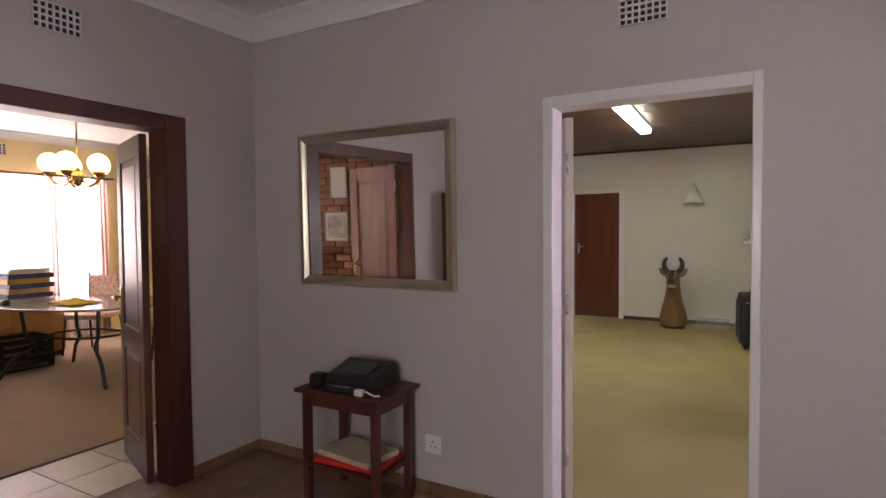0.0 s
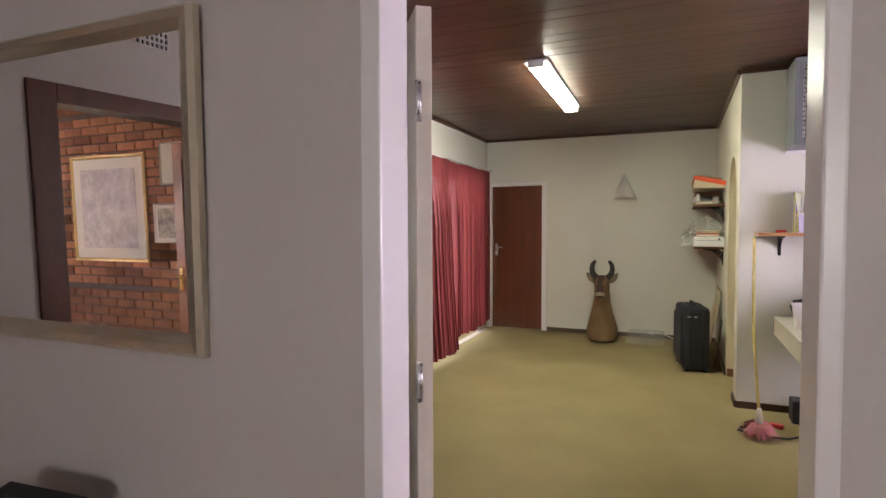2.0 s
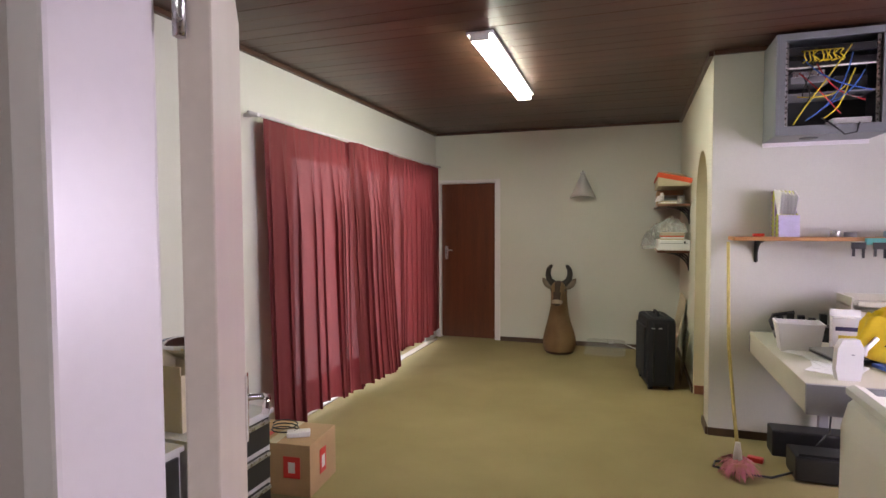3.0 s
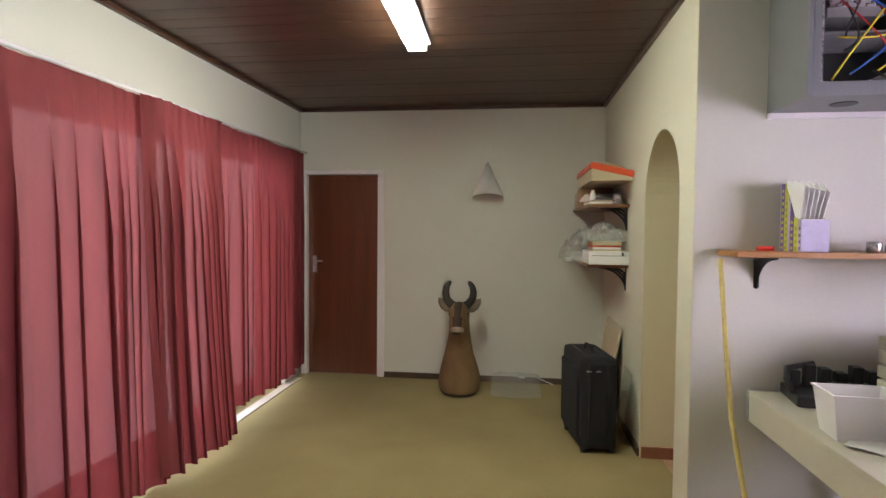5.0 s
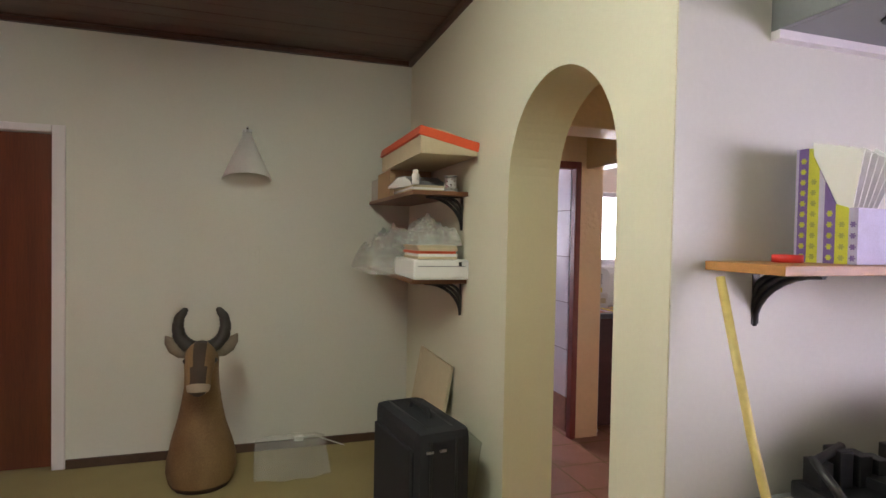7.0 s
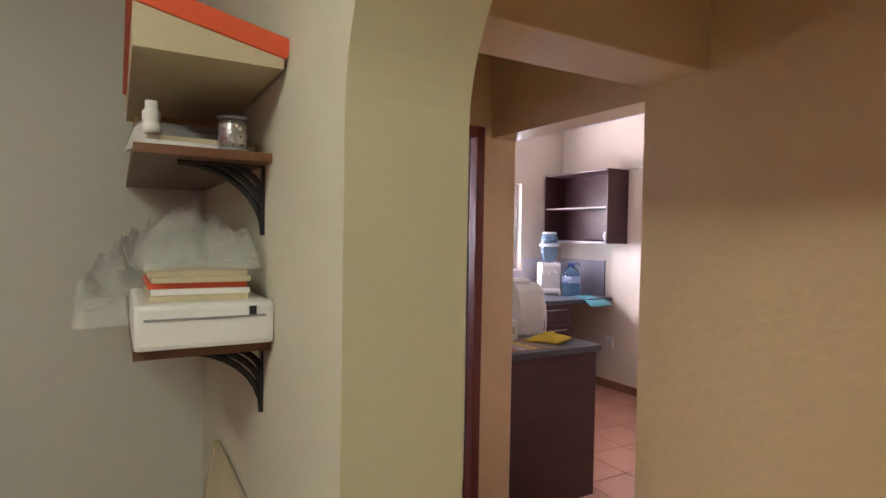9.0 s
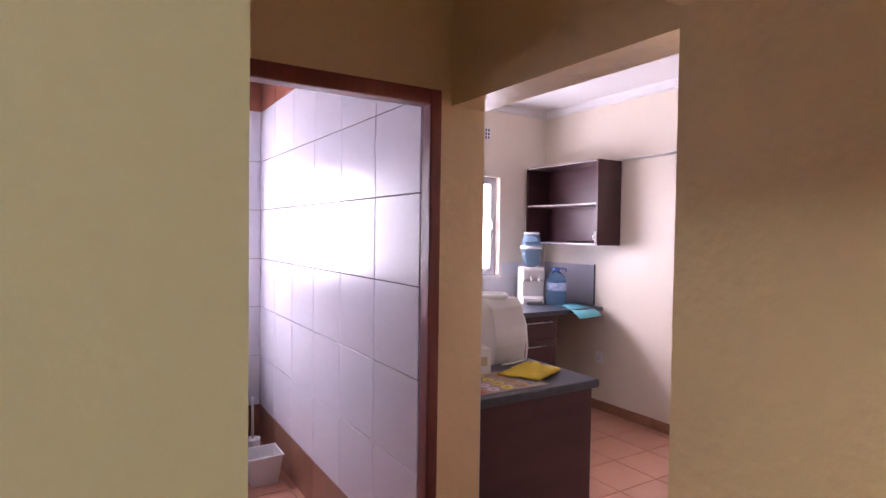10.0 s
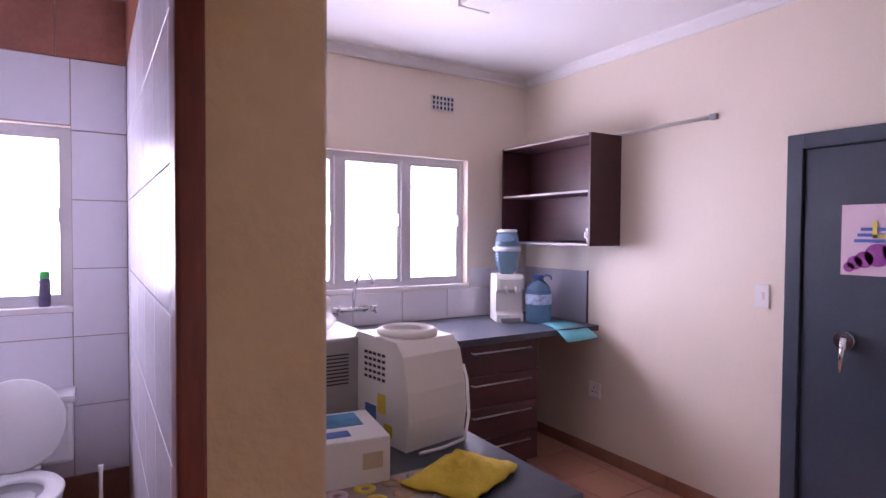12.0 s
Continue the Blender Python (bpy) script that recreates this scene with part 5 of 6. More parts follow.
part("wall_batten", B((0.0, RW, RD - 0.03, RD, -0.025, -0.001)), FRAME_WHITE, rack, "white painted batten")
for _x in (0.052, RW - 0.072):
    r = part("mounting_rail", B((_x, _x + 0.02, 0.03, 0.034, 0.055, RH - 0.04)), STEEL, rack)
    for _k in range(15):
        part("rail_hole", B((_x + 0.006, _x + 0.014, 0.0285, 0.0305, 0.07 + 0.033 * _k, 0.08 + 0.033 * _k)), BLACK, r)
part("patch_panel", B((0.075, RW - 0.075, 0.03, 0.06, 0.49, 0.535)), BLACK, rack)
part("patch_panel", B((0.075, RW - 0.075, 0.03, 0.06, 0.42, 0.455)), BLACK, rack)
part("blank_strip", B((0.075, RW - 0.075, 0.029, 0.034, 0.405, 0.415)), PAPER, rack)
part("shelf", B((0.075, RW - 0.075, 0.03, 0.3, 0.25, 0.258)), GREY, rack)
part("network_switch", B((0.09, 0.30, 0.05, 0.22, 0.32, 0.36), bev=0.003), GREY, rack)
part("network_switch", B((0.10, 0.27, 0.05, 0.22, 0.36, 0.395), bev=0.003), STEEL, rack)
part("router", B((0.32, 0.52, 0.05, 0.2, 0.06, 0.10), bev=0.006), WHITE_PLASTIC, rack, "white router")
part("router", B((0.33, 0.50, 0.08, 0.22, 0.26, 0.36), bev=0.006), BLACK, rack, "black device")
CABLES = [mat("cable_" + n, c, 0.4, 0.05, 9, 60, 0) for n, c in (("yellow", (0.75, 0.60, 0.03)), ("blue", (0.04, 0.14, 0.55)), ("red", (0.55, 0.03, 0.04)), ("black", (0.02, 0.02, 0.02)))]
_rnd = random.Random(5)
for _k in range(10):
    x = 0.14 + 0.022 * _k
    part("patch_cable", tube(bmesh.new(), [(x, 0.03, 0.51), (x + 0.01, 0.0, 0.50), (x + 0.02 * _rnd.uniform(-1, 1), -0.012, 0.47), (x + 0.02, 0.0, 0.445), (x + 0.02 * _rnd.uniform(-1, 1), 0.03, 0.44)], 0.004, 6), CABLES[0], rack, "yellow patch cable")
for _k in range(11):
    x0, x1, z0, z1 = _rnd.uniform(0.1, 0.5), _rnd.uniform(0.1, 0.5), _rnd.uniform(0.30, 0.53), _rnd.uniform(0.06, 0.26)
    part("patch_cable", tube(bmesh.new(), [(x0 + (x1 - x0) * t + 0.04 * math.sin(3 * t + _k), 0.025 - 0.03 * math.sin(math.pi * t), z0 + (z1 - z0) * t - 0.04 * math.sin(math.pi * t)) for t in (0, 0.15, 0.3, 0.45, 0.6, 0.75, 0.9, 1)], 0.004, 6), CABLES[(_k * 7 + 1) % 4], rack)
part("power_lead", tube(bmesh.new(), [(0.25, 0.02, 0.10), (0.30, -0.015, 0.05), (0.36, -0.02, -0.01), (0.42, -0.02, 0.0), (0.44, 0.0, 0.06)], 0.005, 6), BLACK, rack)

CREAM_DESK = mat("cream_laminate", (0.60, 0.57, 0.46), 0.4, 0.04, 4, 80, 0.03)
desk = thing("desk", pose(4.60, 5.70, 0), "cream laminate desk with deep apron and dark ends", "desk")
part("desktop", B((0.0, 0.85, 0.02, 1.34, 0.735, 0.76), bev=0.003), CREAM_DESK, desk)
part("apron", B((0.004, 0.03, 0.02, 1.34, 0.62, 0.735)), CREAM_DESK, desk)
part("end_panel", B((0.0, 0.85, 0.0, 0.02, 0.62, 0.76)), GREY, desk, "dark end panel")
part("end_panel", B((0.0, 0.85, 1.34, 1.36, 0.62, 0.76)), GREY, desk, "dark end panel")
for _x, _y in ((0.75, 0.06), (0.75, 1.28), (0.40, 1.28)):
    part("leg", B((_x, _x + 0.05, _y - 0.025, _y + 0.025, 0, 0.735)), GREY, desk)
cover = thing("printer_chassis", pose(4.70, 6.80, 0.761, 0, 0, -8), "black dismantled printer chassis on the desk", "printer part")
part("base", B((0, 0.48, 0, 0.24, 0, 0.05), bev=0.01), BLACK, cover)
part("lid", prism(bmesh.new(), [(0, 0.05), (0.24, 0.055), (0.24, 0.075), (0.02, 0.09)], "x", 0.16, 0.52), BLACK, cover)
for _k in range(7):
    part("rib", B((0.02 + 0.06 * _k, 0.06 + 0.06 * _k, 0.16, 0.22, 0.05, 0.12 + 0.03 * ((_k * 5) % 3) / 2), bev=0.004), BLACK, cover)
part("arm", tube(bmesh.new(), [(0.0, 0.05, 0.05), (-0.02, 0.08, 0.10), (0.0, 0.16, 0.13), (0.12, 0.2, 0.15)], 0.012), BLACK, cover)
bucket = thing("white_tub", pose(4.63, 6.40, 0.761, 0, 0, -4), "open white plastic tub on the desk", "tub")
_bm = bmesh.new()
_o = [[_bm.verts.new((s * (x - 0.115) + 0.115, s * (y - 0.085) + 0.085, z)) for x, y in ((0, 0), (0.23, 0), (0.23, 0.17), (0, 0.17))] for s, z in ((0.82, 0), (1.0, 0.16), (1.05, 0.16), (1.05, 0.167), (0.97, 0.167), (0.80, 0.006))]
for _q, _w in zip(_o, _o[1:]):
    for _k in range(4):
        _bm.faces.new((_q[_k], _q[(_k + 1) % 4], _w[(_k + 1) % 4], _w[_k]))
_bm.faces.new(_o[0][::-1])
_bm.faces.new(_o[-1])
part("shell", _bm, WHITE_PLASTIC, bucket)
filler = thing("filler_carton", pose(4.92, 6.48, 0.761, 0, 0, -5), "white filler powder carton with yellow panel and printing", "carton")
part("carton", B((0, 0.15, 0, 0.07, 0, 0.20), bev=0.002), PAPER, filler)
part("yellow_panel", B((0.03, 0.12, -0.002, 0.0005, 0.03, 0.10)), YELLOWP, filler)
part("printed_bar", B((0.015, 0.135, -0.002, 0.0005, 0.125, 0.148)), mat("dark_print", (0.05, 0.04, 0.12), 0.6), filler)
part("printed_block", B((0.05, 0.10, -0.004, -0.0025, 0.045, 0.07)), BLACK, filler)
part("open_flap", B((0, 0.15, 0.07, 0.073, 0.20, 0.24)), PAPER, filler)
for _k in range(5):
    one("paper_sheet", B((0, 0.21, 0, 0.297, 0, 0.0018)), PAPER, pose(4.66 + 0.05 * _k, 5.98 + 0.045 * _k, 0.7605 + 0.0022 * _k, 0, 0, -30 + 19 * _k), "loose white paper sheet on the desk", "paper", "desk papers")
laptop = thing("laptop", pose(4.84, 6.12, 0.774, 4, 0, 20), "closed dark grey laptop on papers", "laptop")
part("base", B((0, 0.33, 0, 0.22, 0, 0.014), bev=0.005), BLACK, laptop)
part("lid", B((0, 0.33, 0, 0.22, 0.0145, 0.024), bev=0.004), GREY, laptop)
part("hinge", tube(bmesh.new(), [(0.04, 0.222, 0.012), (0.29, 0.222, 0.012)], 0.006), BLACK, laptop)
modem = thing("white_modem", pose(4.80, 5.84, 0.761, 0, 0, 5) @ Matrix.Diagonal((0.66, 1, 1, 1)), "white upright wireless modem on the desk", "modem")
part("shell", prism(bmesh.new(), [(-0.07, 0), (0.07, 0), (0.085, 0.05), (0.085, 0.16), (0.06, 0.195), (-0.045, 0.19), (-0.075, 0.15), (-0.085, 0.05)], "y", -0.022, 0.022), WHITE_PLASTIC, modem)
part("mark", B((0.01, 0.03, -0.0235, -0.0215, 0.12, 0.125)), GREY, modem)
trays = thing("letter_trays", pose(5.06, 6.64, 0.761), "stacked cream plastic letter trays", "letter tray")
for _k in range(5):
    z = 0.062 * _k
    part("tray", B((0, 0.34, 0, 0.26, z, z + 0.008), (0, 0.012, 0, 0.26, z + 0.008, z + 0.05), (0.328, 0.34, 0, 0.26, z + 0.008, z + 0.05), (0.012, 0.328, 0.248, 0.26, z + 0.008, z + 0.05), (0.03, 0.31, -0.01, 0.0, z, z + 0.03)), CREAM_DESK, trays)
    if _k < 4:
        for _x in (0.003, 0.331):
            part("spacer", B((_x, _x + 0.006, 0.02, 0.04, z + 0.05, z + 0.062)), CREAM_DESK, trays)
ybag = thing("yellow_tool_bag", pose(5.05, 6.22, 0.80, 18, 12, 25), "yellow plastic tool bag with black zigzag print", "tool bag")
part("bag", bag(0.15, 0.09, 0.25, 11), YELLOW, ybag)
part("zigzag", prism(bmesh.new(), [(-0.10, 0.10), (-0.03, 0.16), (-0.02, 0.11), (0.06, 0.17), (0.12, 0.13), (0.05, 0.14), (-0.03, 0.07), (-0.03, 0.12)], "y", -0.100, -0.094), BLACK, ybag)
part("strap", tube(bmesh.new(), [(-0.12, -0.06, 0.12), (-0.18, -0.09, 0.06), (-0.17, -0.09, 0.03)], 0.012), WHITE_PLASTIC, ybag)
one("blue_folder", B((0, 0.3, 0, 0.22, 0, 0.02), bev=0.004), BLUEP, pose(5.05, 5.95, 0.762, 0, 0, 12), "blue plastic folder on the desk", "folder")

LAMW = mat("ivory_cabinet_plastic", (0.68, 0.66, 0.60), 0.4, 0.03, 4, 80, 0.02)
mcab = thing("machine_cabinet", pose(4.74, 4.86, 0), "ivory office machine cabinet with rounded raised rim", "cabinet")
part("body", prism(bmesh.new(), [(0.03, 0.0), (0.62, 0), (0.62, 0.74), (0.05, 0.74), (0.01, 0.70), (-0.015, 0.60), (-0.015, 0.22), (0.0, 0.1)], "y", 0, 0.80), LAMW, mcab)
part("rim", prism(bmesh.new(), [(0.0, 0.742), (0.08, 0.742), (0.07, 0.775), (0.03, 0.785), (0.0, 0.77)], "y", 0.0, 0.80), LAMW, mcab)
part("front_panel", B((0.08, 0.56, -0.012, 0, 0.06, 0.66), bev=0.005), LAMW, mcab)
part("handle_slot", B((-0.019, -0.0145, 0.12, 0.16, 0.30, 0.52)), GREY, mcab)

duster = thing("feather_duster", pose(4.44, 6.42, 0.0), "pink feather duster on a long yellow stick leaning on the shelf", "duster")
part("stick", tube(bmesh.new(), [(0.0, 0.0, 0.16), (0.0, 0.17, 0.36), (-0.005, 0.36, 0.70), (0.005, 0.48, 1.0), (0.015, 0.60, 1.37)], 0.011), mat("yellow_stick", (0.62, 0.50, 0.16), 0.5, 0.15, 12, 60, 0.05), duster)
part("ferrule", lathe(bmesh.new(), [(0.03, 0.07), (0.022, 0.14), (0.014, 0.20)], 0, 0, 14), mat("pale_ferrule", (0.6, 0.55, 0.5), 0.5), duster)
_bm = bmesh.new()
for _k in range(320):
    a, r, z = _rnd.uniform(0, 6.283), _rnd.uniform(0.05, 0.14), _rnd.uniform(0.0, 0.10)
    p = Vector((r * math.cos(a), r * math.sin(a), max(0.003, z * (1.2 - r * 5))))
    q = Vector((0.02 * math.cos(a), 0.02 * math.sin(a), 0.10))
    s = Vector((-math.sin(a), math.cos(a), 0.3)) * 0.008
    m = (p + q) / 2 + Vector((0, 0, 0.02))
    vs = [_bm.verts.new(v) for v in (q, m + s, p, m - s)]
    _bm.faces.new(vs)
part("feather_tuft", _bm, mat("pink_feathers", (0.62, 0.18, 0.30), 0.8, 0.2, 25, 90, 0, color2=(0.45, 0.2, 0.12)), duster, "fluffy pink and russet feathers")
ups = thing("power_supply_unit", pose(4.74, 6.42, 0.0, 0, 0, 0), "black power supply unit lying under the desk", "power supply")
part("case", B((0, 0.42, 0, 0.22, 0.01, 0.15), bev=0.012), BLACK, ups)
part("top_rib", B((0.02, 0.40, 0.02, 0.05, 0.15, 0.165)), BLACK, ups)
part("front_foot", B((0.25, 0.38, -0.12, 0.0, 0, 0.03), bev=0.006), BLACK, ups)
part("cable", tube(bmesh.new(), [(0.0, 0.05, 0.04), (-0.12, 0.0, 0.012), (-0.30, 0.02, 0.008), (-0.42, 0.08, 0.008), (-0.40, 0.16, 0.008), (-0.25, 0.2, 0.008)], 0.007), BLACK, ups)
part("cable", tube(bmesh.new(), [(0.15, 0.2, 0.15), (0.25, 0.3, 0.22), (0.32, 0.5, 0.4), (0.34, 0.60, 0.55)], 0.006), BLACK, ups)
one("red_plug", B((0, 0.09, 0, 0.05, 0, 0.03), bev=0.008), REDP, pose(4.53, 6.66, 0.001, 0, 0, -20), "small red plug adapter on the carpet", "plug")
one("black_case", B((0, 0.5, 0, 0.16, 0, 0.17), bev=0.012), BLACK, pose(4.70, 6.80, 0.0), "long black case lying against the wall", "case")

# west side of the office
filing = thing("filing_cabinet", pose(1.50, 4.66, 0), "low grey filing cabinet with dark drawers", "filing cabinet")
LGREY = mat("light_grey_enamel", (0.55, 0.54, 0.53), 0.4, 0.04, 5, 80, 0.03)
part("carcass", B((0, 0.58, 0, 0.50, 0, 0.54), bev=0.004), LGREY, filing)
part("top", B((-0.005, 0.60, -0.005, 0.505, 0.54, 0.565), bev=0.003), LGREY, filing)
for _z in (0.04, 0.21, 0.38):
    d = part("drawer", B((0.58, 0.594, 0.02, 0.48, _z, _z + 0.14), bev=0.002), BLACK, filing, "dark drawer front")
    part("handle", B((0.594, 0.606, 0.03, 0.47, _z + 0.12, _z + 0.137)), STEEL, d)
obox = thing("open_carton", pose(1.52, 4.72, 0.566), "open cream carton holding a steel pan and odds", "carton")
part("wall_panel", B((0, 0.006, 0, 0.40, 0, 0.30), (0.414, 0.42, 0, 0.40, 0, 0.26), (0.006, 0.414, 0, 0.006, 0, 0.30), (0.006, 0.414, 0.394, 0.40, 0, 0.30)), CARD_PALE, obox)
part("base", B((0.006, 0.414, 0.006, 0.394, 0, 0.006)), CARD_PALE, obox)
one("steel_bowl", lathe(bmesh.new(), [(0.06, 0.0), (0.12, 0.04), (0.145, 0.085), (0.14, 0.085), (0.115, 0.045), (0.055, 0.006)], 0, 0, 28), CHROME, pose(1.76, 4.96, 0.845), "polished steel bowl on top of an open carton", "bowl")
one("yellow_file", B((0, 0.05, 0, 0.30, 0, 0.34), bev=0.004), YELLOW, pose(1.95, 4.30, 0.565, 0, 0, 12), "bright yellow upright file box", "file")
two = thing("filing_cabinet", pose(1.40, 3.90, 0), "low grey filing cabinet behind the open door", "filing cabinet")
part("carcass", B((0, 0.62, 0, 0.72, 0, 0.54), bev=0.004), LGREY, two)
part("top", B((-0.005, 0.64, -0.005, 0.725, 0.54, 0.565), bev=0.003), LGREY, two)
part("drawer", B((0.62, 0.634, 0.02, 0.70, 0.05, 0.27), bev=0.002), BLACK, two, "dark drawer front")
part("drawer", B((0.62, 0.634, 0.02, 0.70, 0.30, 0.52), bev=0.002), BLACK, two, "dark drawer front")
cbox = thing("cardboard_box", pose(1.72, 5.33, 0, 0, 0, 6), "brown taped cardboard box with red and white labels", "box")
part("body", B((0, 0.46, 0, 0.34, 0, 0.29), bev=0.004), CARD, cbox)
part("tape", B((0.20, 0.26, -0.0015, 0.3415, 0.288, 0.2915)), CARD_PALE, cbox)
for _x in (0.06, 0.30):
    part("label", B((_x, _x + 0.10, -0.003, -0.0005, 0.10, 0.22)), REDP, cbox, "red and white label")
    part("label", B((_x + 0.03, _x + 0.07, -0.0045, -0.0032, 0.13, 0.19)), PAPER, cbox)
part("label", B((0.4605, 0.463, 0.12, 0.20, 0.08, 0.22)), REDP, cbox, "red and white label")
part("label", B((0.4632, 0.4645, 0.14, 0.18, 0.11, 0.18)), PAPER, cbox)
part("label", B((0.03, 0.17, 0.05, 0.15, 0.2905, 0.2925)), REDP, cbox)
one("cable_coil", tube(bmesh.new(), [(0.09 * math.cos(k * 0.6) * (1 - k * 0.008), 0.06 * math.sin(k * 0.6), 0.006 + 0.002 * k) for k in range(28)], 0.004, 6), BLACK, pose(1.94, 5.50, 0.294), "coiled thin black cable on a box", "cable")
one("white_adapter", B((0, 0.13, 0, 0.07, 0, 0.03), bev=0.008), WHITE_PLASTIC, pose(2.0, 5.42, 0.293, 0, 0, 30), "grey-white adapter on a cardboard box", "adapter")
for _y, _z, _w, _h in ((5.78, 1.66, 0.2, 0.27), (5.78, 1.38, 0.2, 0.26), (4.45, 1.45, 0.42, 0.42), (4.45, 1.95, 0.42, 0.32)):
    framed("framed_picture", pose(1.352, _y - _w, _z, 0, 0, 90), _w, _h, 0.02, BLACK, BLUE_ART, "dark-framed photograph on the cream wall", 0.02)


# ---- kitchen things ----
COUNTER = mat("dark_blue_grey_laminate", (0.075, 0.082, 0.11), 0.3, 0.15, 30, 200, 0.02)
WENGE = mat("dark_plum_board", (0.080, 0.027, 0.033), 0.4, 0.2, 3, 40, 0.03, stretch=(0.5, 0.5, 5))
peninsula = thing("kitchen_counter", pose(5.73, 9.48, 0), "dark kitchen base unit with blue-grey worktop end", "kitchen unit")
part("body", B((0, 0.60, 0.02, 1.66, 0.10, 0.865)), WENGE, peninsula)
part("end_panel", B((0.0, 0.61, 0.0, 0.019, 0.06, 0.865), bev=0.002), WENGE, peninsula)
part("worktop", B((-0.005, 0.635, -0.02, 1.69, 0.866, 0.902), bev=0.006), COUNTER, peninsula, "blue-grey laminate worktop")
for _x, _y in ((0.04, 0.06), (0.56, 0.06), (0.56, 1.55)):
    part("leg", lathe(bmesh.new(), [(0.022, 0.0), (0.024, 0.012), (0.015, 0.015), (0.018, 0.10)], _x, _y, 14), STEEL, peninsula, "steel leg")
for _k in range(3):
    d = part("door", B((0.60, 0.618, 0.06 + 0.53 * _k, 0.57 + 0.53 * _k, 0.11, 0.855), bev=0.002), WENGE, peninsula)
    part("handle", tube(bmesh.new(), [(0.63, 0.12 + 0.53 * _k, 0.80), (0.63, 0.50 + 0.53 * _k, 0.80)], 0.006), STEEL, d)

drawers = thing("drawer_unit", pose(7.14, 11.19, 0), "dark plum four-drawer kitchen unit with bar handles", "kitchen unit")
part("body", B((0, 0.61, 0.02, 0.72, 0.10, 0.865)), WENGE, drawers)
for _k in range(4):
    z = 0.105 + 0.19 * _k
    d = part("drawer", B((0.004, 0.606, 0.0, 0.018, z, z + 0.183), bev=0.002), WENGE, drawers)
    part("handle", tube(bmesh.new(), [(0.10, 0.0, z + 0.14), (0.10, -0.028, z + 0.14), (0.53, -0.028, z + 0.14), (0.53, 0.0, z + 0.14)], 0.0055, 8), STEEL, d, "brushed steel bar handle")
for _x in (0.05, 0.56):
    part("leg", lathe(bmesh.new(), [(0.022, 0.0), (0.024, 0.012), (0.016, 0.015), (0.018, 0.10)], _x, 0.07, 14), BLACK, drawers)
sinkunit = thing("sink_unit", pose(6.37, 11.19, 0), "dark plum kitchen sink base unit", "kitchen unit")
part("body", B((0, 0.765, 0.02, 0.72, 0.10, 0.70)), WENGE, sinkunit)
part("door", B((0.004, 0.38, 0, 0.018, 0.105, 0.86), bev=0.002), WENGE, sinkunit)
part("door", B((0.386, 0.76, 0, 0.018, 0.105, 0.86), bev=0.002), WENGE, sinkunit)

top = thing("worktop", pose(0, 0, 0.866), "blue-grey laminate worktop under the window with a sink", "worktop")
part("slab", B((7.02, 8.254, 11.165, 11.922, 0, 0.036), (5.73, 6.48, 11.175, 11.922, 0, 0.036), (6.48, 7.02, 11.175, 11.27, 0, 0.036), (6.48, 7.02, 11.75, 11.922, 0, 0.036)), COUNTER, top)
sink = thing("sink", pose(6.75, 11.51, 0.902), "round stainless steel sink bowl set in the worktop", "sink")
part("bowl", lathe(bmesh.new(), [(0.29, 0.004), (0.285, 0.008), (0.235, 0.006), (0.225, 0.0), (0.205, -0.10), (0.17, -0.15), (0.03, -0.155)], 0, 0, 36, 1, 0.87, close=False), STEEL, sink)
part("drain", lathe(bmesh.new(), [(0.035, -0.154), (0.03, -0.150), (0.01, -0.151)], 0, 0, 20), CHROME, sink)
tap = thing("kitchen_tap", pose(6.79, 11.905, 1.02), "chrome wall-mounted swan-neck mixer tap", "tap")
part("body", tube(bmesh.new(), [(-0.10, -0.03, 0.0), (0.10, -0.03, 0.0)], 0.016), CHROME, tap)
for _x in (-0.08, 0.08):
    part("flange", tube(bmesh.new(), [(_x, 0.008, 0), (_x, -0.03, 0)], 0.024, 16), CHROME, tap)
for _x in (-0.13, 0.13):
    k = part("knob", lathe(bmesh.new(), [(0.012, -0.02), (0.02, -0.01), (0.02, 0.01), (0.012, 0.02)], _x, -0.04, 12), CHROME, tap)
    for _a in range(4):
        part("spoke", tube(bmesh.new(), [(_x, -0.05, 0), (_x + 0.035 * math.cos(_a * 1.571 + 0.6), -0.05, 0.035 * math.sin(_a * 1.571 + 0.6))], 0.006, 8), CHROME, k)
part("spout", tube(bmesh.new(), [(0, -0.03, 0.01), (0, -0.035, 0.10), (0.012, -0.06, 0.20), (0.03, -0.11, 0.245), (0.05, -0.16, 0.235), (0.06, -0.19, 0.195), (0.062, -0.195, 0.17)], 0.010, 12), CHROME, tap)

splash = thing("splashback", pose(8.256, 11.27, 0.904), "grey laminate splashback panel on the wall", "splashback")
part("panel", B((-0.008, 0, 0, 0.645, 0, 0.355)), mat("mauve_grey_laminate", (0.40, 0.38, 0.44), 0.3, 0.04, 5, 80, 0.02), splash)
part("edge_strip", B((-0.010, -0.0, -0.006, 0.0, 0, 0.36)), BLACK, splash)

